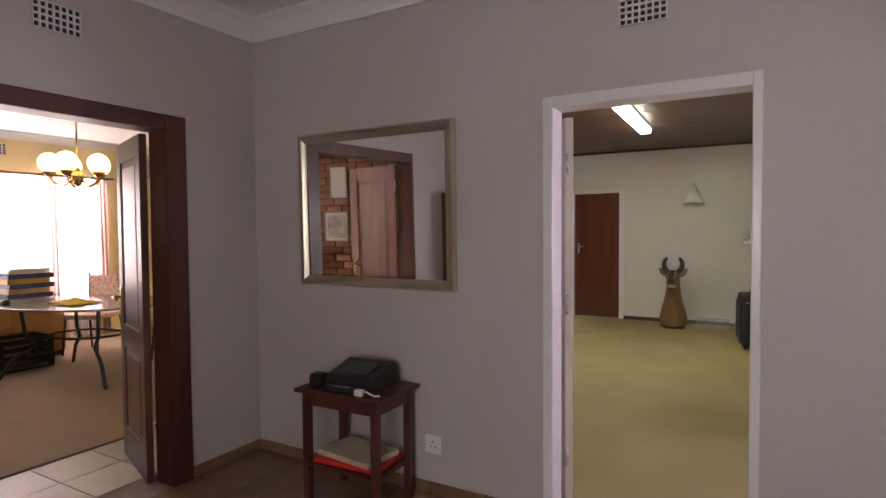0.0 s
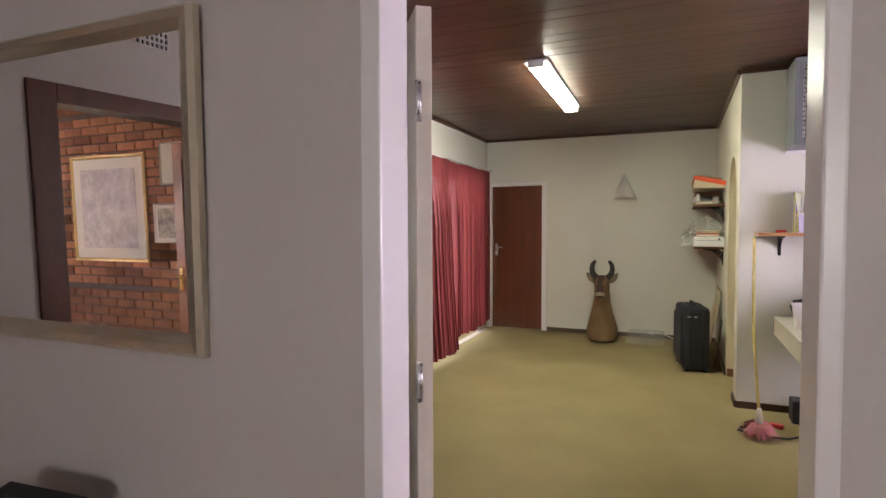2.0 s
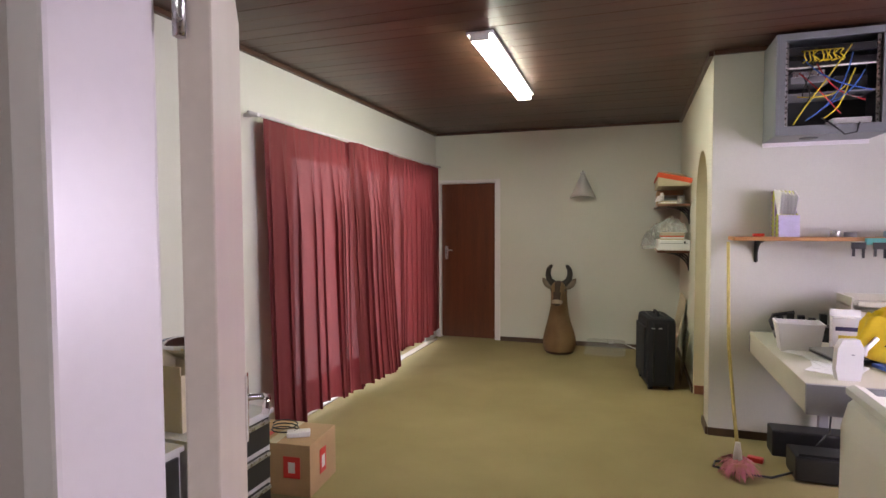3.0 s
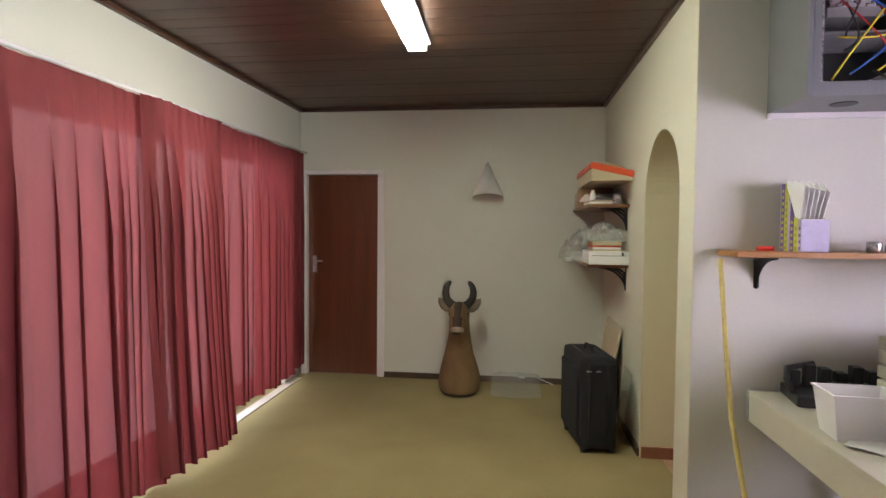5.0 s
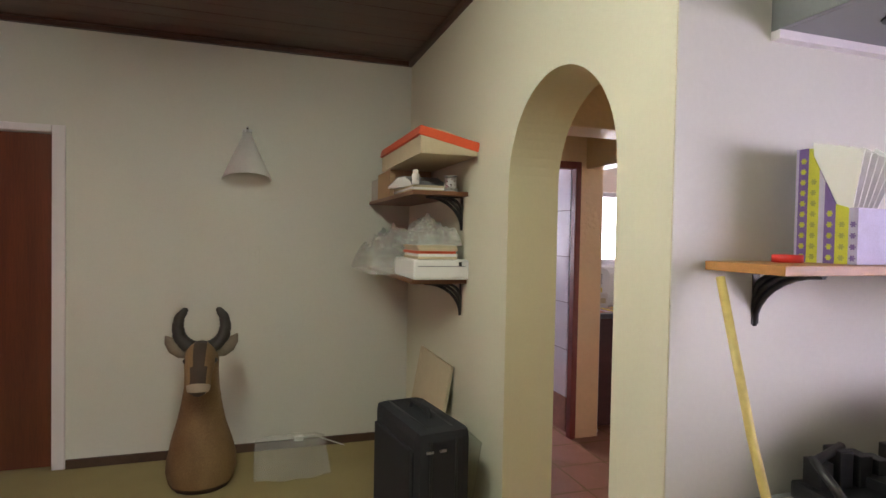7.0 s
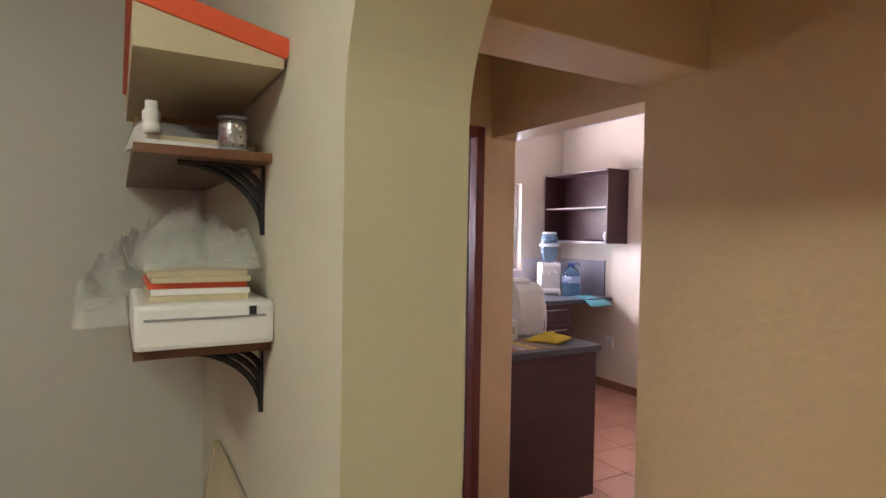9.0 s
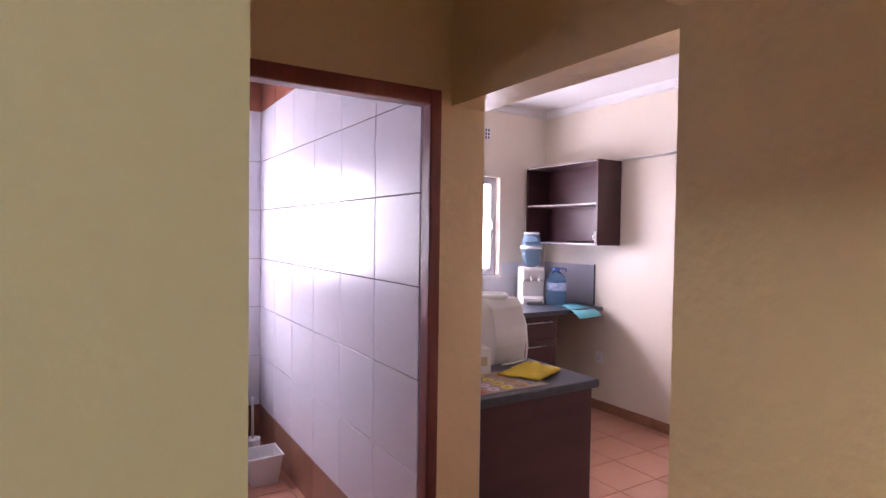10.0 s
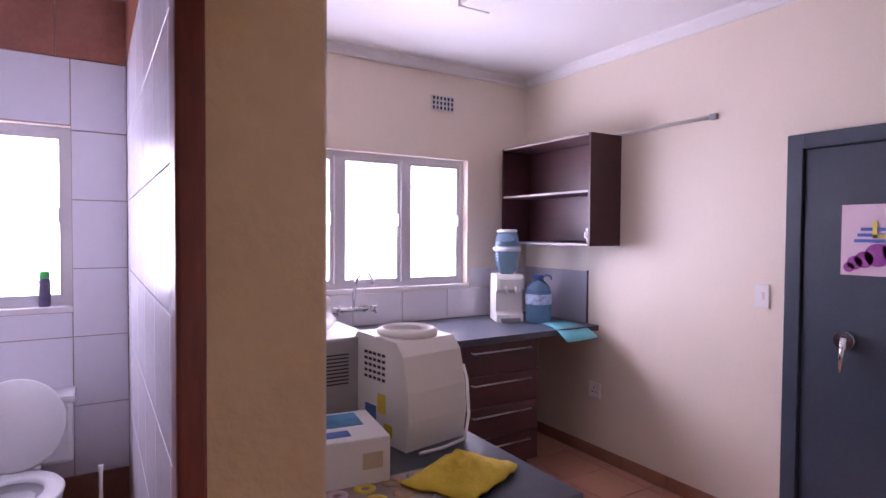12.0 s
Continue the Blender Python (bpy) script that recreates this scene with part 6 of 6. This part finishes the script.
cup = thing("wall_cupboard", pose(7.98, 10.996, 1.436), "open-fronted dark plum wall cupboard with one shelf", "cupboard")
part("side", B((0.0, 0.275, 0.0, 0.018, 0, 0.705), bev=0.001), WENGE, cup)
part("side", B((0.0, 0.275, 0.865, 0.883, 0, 0.705), bev=0.001), WENGE, cup)
part("top", B((0.0, 0.275, 0.018, 0.865, 0.687, 0.705)), WENGE, cup)
part("bottom", B((0.0, 0.275, 0.018, 0.865, 0.0, 0.018)), WENGE, cup)
part("back", B((0.265, 0.275, 0.018, 0.865, 0.018, 0.687)), WENGE, cup)
part("shelf", B((0.006, 0.265, 0.018, 0.865, 0.335, 0.351)), WENGE, cup)
for _z in (0.0, 0.335, 0.687):
    part("edging", B((-0.002, 0.006 if _z == 0.335 else 0.0, 0.018, 0.865, _z + 0.002, _z + 0.015)), mat("pale_edging", (0.5, 0.44, 0.42), 0.5) if "pale_edging" not in bpy.data.materials else bpy.data.materials["pale_edging"], cup, "pale edging strip")
mug = thing("mug", pose(8.10, 11.09, 1.455), "white mug with brown printing in the cupboard", "mug")
part("body", lathe(bmesh.new(), [(0.03, 0), (0.034, 0.004), (0.04, 0.095), (0.037, 0.095), (0.032, 0.008)], 0, 0, 20), WHITE_PLASTIC, mug)
part("print_band", lathe(bmesh.new(), [(0.0365, 0.03), (0.0395, 0.075), (0.0400, 0.075), (0.0372, 0.03)], 0, 0, 20, close=False), mat("brown_print", (0.18, 0.08, 0.06), 0.5, 0.3, 60, 120, 0, color2=(0.6, 0.5, 0.45)), mug)
part("handle", tube(bmesh.new(), [(0.0, 0.036, 0.075), (0.0, 0.062, 0.065), (0.0, 0.062, 0.035), (0.0, 0.034, 0.025)], 0.005, 8), WHITE_PLASTIC, mug)
one("dark_plate", lathe(bmesh.new(), [(0.06, 0), (0.10, 0.008), (0.12, 0.014), (0.10, 0.014), (0.05, 0.006)], 0, 0, 24), BLACK, pose(8.10, 11.33, 1.455), "dark plate lying in the wall cupboard", "plate")
conduit = thing("conduit", pose(8.24, 10.37, 2.152), "white plastic conduit pipe along the wall", "conduit")
part("pipe", tube(bmesh.new(), [(0, 0.0, 0), (0, 1.55, -0.004)], 0.011), WHITE_PLASTIC, conduit)
part("end_box", B((-0.012, 0.014, -0.03, 0.005, -0.016, 0.016), bev=0.003), GREY, conduit)

WATER_BLUE = clear("blue_tinted_plastic", (0.42, 0.68, 0.98), 0.08, 1.33)
for _n in [WATER_BLUE.node_tree.nodes["Principled BSDF"]]:
    _n.inputs["Transmission Weight"].default_value = 0.9
cooler = thing("water_cooler", pose(7.86, 11.66, 0.903, 0, 0, -25) @ Matrix.Diagonal((0.85, 0.85, 1, 1)), "white countertop water cooler with blue filter bottle", "water cooler")
part("body", prism(bmesh.new(), [(-0.13, 0), (0.13, 0), (0.13, 0.30), (0.10, 0.325), (-0.11, 0.325), (-0.13, 0.30), (-0.13, 0.22), (-0.09, 0.20), (-0.09, 0.07), (-0.13, 0.05)], "x", -0.11, 0.11), WHITE_PLASTIC, cooler)
part("spout_panel", B((-0.09, 0.09, -0.145, -0.128, 0.225, 0.295), bev=0.004), WHITE_PLASTIC, cooler)
part("tap", tube(bmesh.new(), [(0.04, -0.14, 0.24), (0.04, -0.165, 0.22), (0.04, -0.165, 0.195)], 0.01), WHITE_PLASTIC, cooler)
part("tap", tube(bmesh.new(), [(-0.04, -0.14, 0.24), (-0.04, -0.165, 0.22), (-0.04, -0.165, 0.195)], 0.01), WHITE_PLASTIC, cooler)
part("drip_tray", B((-0.08, 0.08, -0.17, -0.09, 0.0, 0.03), bev=0.004), GREY, cooler)
b = part("filter_bottle", lathe(bmesh.new(), [(0.05, 0.325), (0.085, 0.36), (0.10, 0.43), (0.105, 0.50), (0.098, 0.57), (0.08, 0.62)], 0, 0, 24), WATER_BLUE, cooler, "blue translucent filter bottle")
part("collar", lathe(bmesh.new(), [(0.10, 0.485), (0.118, 0.49), (0.118, 0.51), (0.10, 0.515)], 0, 0, 24), WHITE_PLASTIC, b, "white collar")
part("lid", lathe(bmesh.new(), [(0.083, 0.618), (0.085, 0.63), (0.07, 0.638)], 0, 0, 24), WHITE_PLASTIC, b)
bottle = thing("water_bottle", pose(7.98, 11.46, 0.903), "five-litre blue plastic water bottle with carrying handle", "water bottle")
part("bottle", lathe(bmesh.new(), [(0.075, 0.0), (0.088, 0.012), (0.088, 0.05), (0.083, 0.058), (0.088, 0.066), (0.088, 0.11), (0.083, 0.118), (0.088, 0.126), (0.088, 0.20), (0.075, 0.25), (0.04, 0.285), (0.033, 0.30)], 0, 0, 26), WATER_BLUE, bottle)
part("label", lathe(bmesh.new(), [(0.0885, 0.13), (0.0895, 0.135), (0.0895, 0.195), (0.0885, 0.198)], 0, 0, 26, close=False), mat("pale_label", (0.62, 0.72, 0.85), 0.4, 0.3, 40, 90, 0, color2=(0.15, 0.25, 0.5)), bottle, "printed paper label")
part("cap", lathe(bmesh.new(), [(0.034, 0.298), (0.034, 0.325), (0.03, 0.33)], 0, 0, 18), BLUEP, bottle, "blue cap")
part("handle", tube(bmesh.new(), [(0.03, 0, 0.30), (0.06, -0.01, 0.325), (0.095, -0.02, 0.315), (0.10, -0.02, 0.29)], 0.006, 8), BLUEP, bottle)
_b2 = one("white_jug", lathe(bmesh.new(), [(0.05, 0), (0.06, 0.01), (0.06, 0.22), (0.03, 0.27), (0.025, 0.29)], 0, 0, 20), WHITE_PLASTIC, pose(8.10, 11.57, 0.903), "white plastic jug behind the water bottle", "jug")
CYAN = mat("turquoise_cloth", (0.16, 0.52, 0.60), 0.7, 0.08, 10, 160, 0.1)
_bm = bmesh.new()
_g = [[_bm.verts.new((0.09 * i - 0.02 * j, -0.09 * j, 0.004 + 0.006 * math.sin(i + j) - (0.035 * max(0, j - 2.4)))) for i in range(4)] for j in range(5)]
for _j in range(4):
    for _i in range(3):
        _bm.faces.new((_g[_j][_i], _g[_j][_i + 1], _g[_j + 1][_i + 1], _g[_j + 1][_i])).smooth = True
_c = one("dish_cloth", _bm, CYAN, pose(7.93, 11.40, 0.905), "turquoise dish cloth hanging over the worktop edge", "cloth")
_c.modifiers.new("thickness", "SOLIDIFY").thickness = 0.004

disp = thing("water_dispenser", pose(6.20, 10.02, 0.903, 0, 0, -80) @ Matrix.Diagonal((0.80, 0.78, 0.82, 1)), "white countertop water dispenser without its bottle", "water dispenser")
part("body", prism(bmesh.new(), [(-0.17, 0), (0.15, 0), (0.165, 0.10), (0.16, 0.20), (0.13, 0.32), (0.09, 0.365), (-0.15, 0.375), (-0.17, 0.36)], "x", -0.14, 0.14), WHITE_PLASTIC, disp)
disp.children[-1].matrix_basis = pose(0, 0, 0, 0, 0, -90)
part("neck_ring", lathe(bmesh.new(), [(0.115, 0.365), (0.118, 0.385), (0.10, 0.395), (0.085, 0.385), (0.08, 0.345), (0.02, 0.34)], -0.02, 0, 28), WHITE_PLASTIC, disp)
for _r in range(5):
    for _k in range(5):
        part("vent_hole", B((-0.105 + 0.028 * _k, -0.087 + 0.028 * _k, -0.1415, -0.1398, 0.215 + 0.022 * _r, 0.225 + 0.022 * _r)), BLACK, disp)
part("rating_label", B((-0.02, 0.03, -0.1415, -0.1398, 0.10, 0.17)), YELLOWP, disp, "yellow sticker")
part("rating_label", B((-0.10, -0.03, -0.1415, -0.1398, 0.06, 0.12)), BLUEP, disp)
part("rating_label", B((0.02, 0.07, -0.1415, -0.1398, 0.03, 0.07)), YELLOWP, disp)
part("cord", tube(bmesh.new(), [(0.10, 0.142, 0.24), (0.12, 0.17, 0.25), (0.14, 0.17, 0.20), (0.17, 0.15, 0.08), (0.20, 0.10, 0.01), (0.21, -0.02, 0.008), (0.20, -0.12, 0.008)], 0.006), WHITE_PLASTIC, disp, "white power cord")
micro = thing("microwave", pose(5.76, 10.12, 0.903), "silver-grey microwave oven on the worktop", "microwave")
part("body", B((0, 0.36, 0.0, 0.46, 0.012, 0.29), bev=0.008), mat("silver_enamel", (0.42, 0.41, 0.42), 0.35, 0.04, 5, 80, 0.02, metal=0.3), micro)
part("door", B((0.36, 0.38, 0.0, 0.34, 0.02, 0.285), bev=0.004), GREY, micro)
part("control_panel", B((0.36, 0.375, 0.345, 0.46, 0.02, 0.285), bev=0.003), BLACK, micro)
for _k in range(9):
    part("vent_slot", B((0.20, 0.28, -0.002, 0.0005, 0.15 + 0.011 * _k, 0.154 + 0.011 * _k)), BLACK, micro)
for _x in (0.03, 0.32):
    for _y in (0.03, 0.42):
        part("foot", lathe(bmesh.new(), [(0.014, 0), (0.016, 0.013)], _x, _y, 10), BLACK, micro)
one("plastic_bag", bag(0.13, 0.14, 0.10, 21), clear("milky_bag_film", (0.9, 0.88, 0.92), 0.35, 1.2, 0.6), pose(5.93, 10.34, 1.194), "crumpled white plastic bag on a microwave", "plastic bag")
wbox = thing("white_carton", pose(5.76, 9.78, 0.903, 0, 0, -8), "white carton with blue print wrapped in film", "carton")
part("carton", B((0, 0.24, 0, 0.22, 0, 0.115), bev=0.004), PAPER, wbox)
part("printed_patch", B((0.03, 0.20, 0.10, 0.20, 0.1152, 0.1165)), mat("sky_blue_print", (0.12, 0.38, 0.68), 0.35, 0.3, 12, 50, 0), wbox)
part("printed_patch", B((0.09, 0.15, 0.03, 0.07, 0.1152, 0.1165)), BLUEP, wbox)
part("printed_patch", B((0.17, 0.22, -0.0015, 0.0005, 0.04, 0.08)), CARD_PALE, wbox)
MAT_DOTS = mat("table_mat_base", (0.45, 0.36, 0.30), 0.6, 0.2, 6, 60, 0.02)
tmat = thing("patterned_mat", pose(5.75, 9.50, 0.903), "table mat printed with coloured rings", "table mat")
part("sheet", B((0, 0.36, 0, 0.27, 0, 0.003)), MAT_DOTS, tmat)
for _k in range(20):
    x, y = 0.035 + 0.07 * (_k % 5), 0.04 + 0.065 * (_k // 5)
    part("printed_ring", lathe(bmesh.new(), [(0.010, 0.0032), (0.010, 0.0045), (0.027, 0.0045), (0.027, 0.0032)], x, y, 14, close=False), (RED, YELLOWP, GREY, PINKP, CARD)[(_k * 3) % 5], tmat)
one("yellow_duster", crumple(bmesh.new(), 0.25, 0.19, 0.06, 9, 5), YELLOW_CLOTH, pose(6.16, 9.67, 0.907, 0, 0, 25), "folded yellow cleaning cloth on the worktop", "cloth")
pail = thing("blue_bucket", pose(6.28, 10.62, 0.903), "blue plastic tub with white lid on the worktop", "tub")
part("tub", lathe(bmesh.new(), [(0.08, 0), (0.095, 0.17), (0.10, 0.18)], 0, 0, 24), BLUEP, pail)
part("lid", lathe(bmesh.new(), [(0.104, 0.18), (0.104, 0.195), (0.09, 0.20)], 0, 0, 24), WHITE_PLASTIC, pail)
fit_k = thing("ceiling_light", pose(7.01, 10.26, 2.63), "white fluorescent strip light, switched off", "ceiling light")
part("tray", B((-0.06, 0.06, -0.62, 0.62, 0.04, 0.07), bev=0.003), FRAME_WHITE, fit_k)
part("diffuser", B((-0.09, 0.09, -0.60, 0.60, 0.0, 0.04), bev=0.014), WHITE_PLASTIC, fit_k)
part("end_cap", B((-0.092, 0.092, 0.60, 0.615, -0.002, 0.042), bev=0.003), FRAME_WHITE, fit_k)
part("end_cap", B((-0.092, 0.092, -0.615, -0.60, -0.002, 0.042), bev=0.003), FRAME_WHITE, fit_k)

# ---- wash room things ----
CERAMIC = mat("white_ceramic", (0.80, 0.79, 0.80), 0.1, 0.01, 3, 40, 0.0, coat=0.3)
wc = thing("toilet", pose(5.07, 11.92, 0), "white ceramic toilet with raised seat lid", "toilet")
part("cistern", B((-0.22, 0.22, -0.19, -0.005, 0.40, 0.69), bev=0.02), CERAMIC, wc)
part("cistern_lid", B((-0.23, 0.23, -0.20, 0.0, 0.69, 0.725), bev=0.012), CERAMIC, wc)
_bm = bmesh.new()
lathe(_bm, [(0.13, 0.0), (0.125, 0.03), (0.10, 0.12), (0.11, 0.20), (0.165, 0.30), (0.19, 0.37), (0.19, 0.395), (0.15, 0.395), (0.12, 0.33), (0.05, 0.26)], 0, -0.50, 32, 1.0, 1.30)
part("bowl", _bm, CERAMIC, wc)
part("pedestal", B((-0.09, 0.09, -0.45, -0.10, 0.0, 0.36), bev=0.03), CERAMIC, wc)
part("seat", lathe(bmesh.new(), [(0.125, 0.397), (0.195, 0.397), (0.198, 0.408), (0.19, 0.418), (0.13, 0.418), (0.122, 0.408), (0.125, 0.397)], 0, -0.49, 36, 1.0, 1.28, close=False), WHITE_PLASTIC, wc)
_lid = part("seat_lid", lathe(bmesh.new(), [(0.19, -0.008), (0.197, 0.0), (0.19, 0.010), (0.02, 0.014)], 0, 0.205, 36, 1.0, 1.06), WHITE_PLASTIC, wc)
_lid.matrix_basis = pose(0, -0.255, 0.42, 80, 0, 0)
for _x in (-0.08, 0.08):
    part("hinge", tube(bmesh.new(), [(_x - 0.015, -0.25, 0.42), (_x + 0.015, -0.25, 0.42)], 0.012), WHITE_PLASTIC, wc)
brush = thing("toilet_brush", pose(5.40, 11.55, 0), "white toilet brush standing in its holder", "toilet brush")
part("holder", lathe(bmesh.new(), [(0.055, 0), (0.06, 0.01), (0.045, 0.13), (0.05, 0.15), (0.044, 0.15)], 0, 0, 18), WHITE_PLASTIC, brush)
part("handle", tube(bmesh.new(), [(0, 0, 0.1), (0.0, 0.01, 0.38), (0, 0.012, 0.42)], 0.009, radii=[0.009, 0.008, 0.012]), WHITE_PLASTIC, brush)
binn = thing("waste_bin", pose(5.38, 11.22, 0), "small square white plastic waste bin", "bin")
_bm = bmesh.new()
_o = [[_bm.verts.new((s * x, s * y, z)) for x, y in ((-0.1, -0.1), (0.1, -0.1), (0.1, 0.1), (-0.1, 0.1))] for s, z in ((0.75, 0), (1.0, 0.17), (1.06, 0.17), (1.06, 0.178), (0.97, 0.178), (0.73, 0.005))]
for _q, _w in zip(_o, _o[1:]):
    for _k in range(4):
        _bm.faces.new((_q[_k], _q[(_k + 1) % 4], _w[(_k + 1) % 4], _w[_k]))
_bm.faces.new(_o[-1])
part("shell", _bm, WHITE_PLASTIC, binn)
spray = thing("air_freshener", pose(5.17, 11.955, 1.131), "dark aerosol can with green cap on the window sill", "aerosol can")
part("can", lathe(bmesh.new(), [(0.024, 0), (0.026, 0.004), (0.026, 0.13), (0.02, 0.142)], 0, 0, 18), mat("dark_purple_can", (0.10, 0.08, 0.16), 0.35, 0.2, 30), spray)
part("cap", lathe(bmesh.new(), [(0.024, 0.142), (0.024, 0.17), (0.016, 0.178)], 0, 0, 18), mat("green_cap", (0.06, 0.55, 0.10), 0.4), spray)


# ---- tiles and bricks ----
def tile_mesh(name, w, h, t, material, bev=0.002):
    """A flat piece w by h, lying in local x and z, proud of y = 0 by t, with eased edges."""
    bm = bmesh.new()
    o = [bm.verts.new(p) for p in ((0, 0, 0), (w, 0, 0), (w, 0, h), (0, 0, h))]
    s = [bm.verts.new(p) for p in ((0, -t + bev, 0), (w, -t + bev, 0), (w, -t + bev, h), (0, -t + bev, h))]
    i = [bm.verts.new(p) for p in ((bev, -t, bev), (w - bev, -t, bev), (w - bev, -t, h - bev), (bev, -t, h - bev))]
    for a, b in ((o, s), (s, i)):
        for k in range(4):
            bm.faces.new((a[k], a[(k + 1) % 4], b[(k + 1) % 4], b[k]))
    bm.faces.new(i)
    return mesh_of(name, bm, material)


def tiled(parent, axis_m, a, b, rows, w, g, material, name="tile", skip=None):
    """Tiles between a and b along local x, for each (z0, z1) row; meshes shared by size."""
    cache = {}
    n = max(1, round((b - a) / w))
    w = (b - a) / n
    for z0, z1 in rows:
        for k in range(n):
            x0 = a + k * w
            if skip and skip(x0, x0 + w, z0, z1):
                continue
            key = (round(w, 4), round(z1 - z0, 4))
            if key not in cache:
                cache[key] = tile_mesh(name, w - g, z1 - z0 - g, 0.008, material, 0.0009)
            piece(name, cache[key], parent, axis_m @ pose(x0 + g / 2, 0, z0 + g / 2))


ROWS_Z = [(0.262, 0.62), (0.62, 0.974), (0.974, 1.32), (1.32, 1.667), (1.667, 2.013), (2.013, 2.37)]
_E = bpy.data.objects["wall_wash_east"]
_mE = pose(5.541, 11.925, 0, 0, 0, -90)
tiled(_E, _mE, 0.0, 2.35, ROWS_Z, 0.39, 0.005, WALL_TILE)
tiled(_E, _mE, 0.0, 2.35, [(2.37, 2.70)], 0.39, 0.005, RED_TILE, "border_tile")
tiled(_E, _mE, 0.0, 2.35, [(0.0, 0.262)], 0.39, 0.005, SKIRT_TILE, "skirting_tile")
_bedN = setting("wall_wash_north_bed", B((5.288, 5.541, 11.917, 11.925, 0, 2.71), (4.62, 5.288, 11.917, 11.925, 0, 1.10), (4.62, 5.288, 11.917, 11.925, 2.035, 2.71)), GROUT, "pale grout bed behind white wall tiles", "wall")
_mN = pose(4.42, 11.917, 0)



for _x0, _x1 in ((0.868, 1.113),):
    tiled(_bedN, _mN, _x0, _x1, ROWS_Z, 0.3, 0.005, WALL_TILE)
tiled(_bedN, _mN, 0.20, 0.868, [(0.262, 0.62), (0.62, 0.974), (0.974, 1.10), (2.04, 2.37)], 0.33, 0.005, WALL_TILE)
tiled(_bedN, _mN, 0.2, 1.113, [(2.37, 2.70)], 0.28, 0.005, RED_TILE, "border_tile")
tiled(_bedN, _mN, 0.2, 1.113, [(0.0, 0.262)], 0.28, 0.005, SKIRT_TILE, "skirting_tile")

_K = bpy.data.objects["wall_kitchen_north"]
tiled(_K, pose(5.72, 11.925, 0), 0.0, 2.528, [(0.904, 1.114)], 0.36, 0.004, WALL_TILE, "splash_tile")
tiled(_K, pose(5.72, 11.925, 0), 2.0, 2.528, [(1.118, 1.26)], 0.30, 0.004, WALL_TILE, "splash_tile")
_KE = bpy.data.objects["wall_kitchen_east"]
tiled(_KE, pose(8.256, 11.925, 0, 0, 0, -90), 0.0, 1.96, [(0.0, 0.085)], 0.33, 0.005, SKIRT_TILE, "skirting_tile")
tiled(_K, pose(5.72, 11.925, 0), 0.0, 2.52, [(0.0, 0.085)], 0.33, 0.005, SKIRT_TILE, "skirting_tile")
_HN = bpy.data.objects["wall_hall_north"]
tiled(_HN, pose(1.26, 3.17, 0), 0.0, 1.98, [(0.0, 0.07)], 0.33, 0.003, HALL_TILE, "skirting_tile")
_HW = bpy.data.objects["wall_hall_west"]
tiled(_HW, pose(1.26, 2.65, 0, 0, 0, 90), 0.0, 0.51, [(0.0, 0.07)], 0.26, 0.003, HALL_TILE, "skirting_tile")


def floor_tiles(parent, x0, x1, y0, y1, w, g, material):
    me = {}
    nx, ny = math.ceil((x1 - x0) / w - 0.05), math.ceil((y1 - y0) / w - 0.05)
    for i in range(nx):
        for j in range(ny):
            a, b = x0 + i * w, y0 + j * w
            sw, sd = min(w, x1 - a) - g, min(w, y1 - b) - g
            key = (round(sw, 3), round(sd, 3))
            if key not in me:
                me[key] = tile_mesh("floor_tile", sw, sd, 0.008, material, 0.0015)
            piece("floor_tile", me[key], parent, pose(a + g / 2, b + g / 2, -0.008, -90, 0, 0))


_P = bpy.data.objects["floor_passage_bed"]
floor_tiles(_P, 4.49, 8.25, 7.34, 11.92, 0.335, 0.006, TERRA_TILE)
floor_tiles(bpy.data.objects["floor_hall_bed"], 1.26, 4.6, 0.0, 3.17, 0.335, 0.005, HALL_TILE)
floor_tiles(bpy.data.objects["floor_dining_bed"], 0.28, 1.0, 0.8, 4.0, 0.36, 0.006, PALE_TILE)
_br = tile_mesh("brick", 0.214, 0.068, 0.016, BRICK, 0.004)
_DS = bpy.data.objects["wall_dining_south"]
_rnd = random.Random(9)
for _r in range(19):
    for _k in range(13):
        piece("brick", _br, _DS, pose(0.98 - 0.226 * _k - 0.113 * (_r % 2) + _rnd.uniform(-0.003, 0.003), 0.70 + _rnd.uniform(-0.004, 0.003), 0.86 + 0.08 * _r, 0, 0, 180))
_bm = bmesh.new()
for _r in range(34):
    for _k in range(22):
        x = 0.98 - 0.226 * _k - 0.113 * (_r % 2)
        z = 0.02 + 0.08 * _r
        if 0.82 < z < 2.36 and _k < 13:
            continue
        box(_bm, x - 0.214, x, 0.70, 0.716, z, z + 0.068)
_rest = part("brick_rest", _bm, BRICK, _DS)
_rest["kind"] = "stuff"
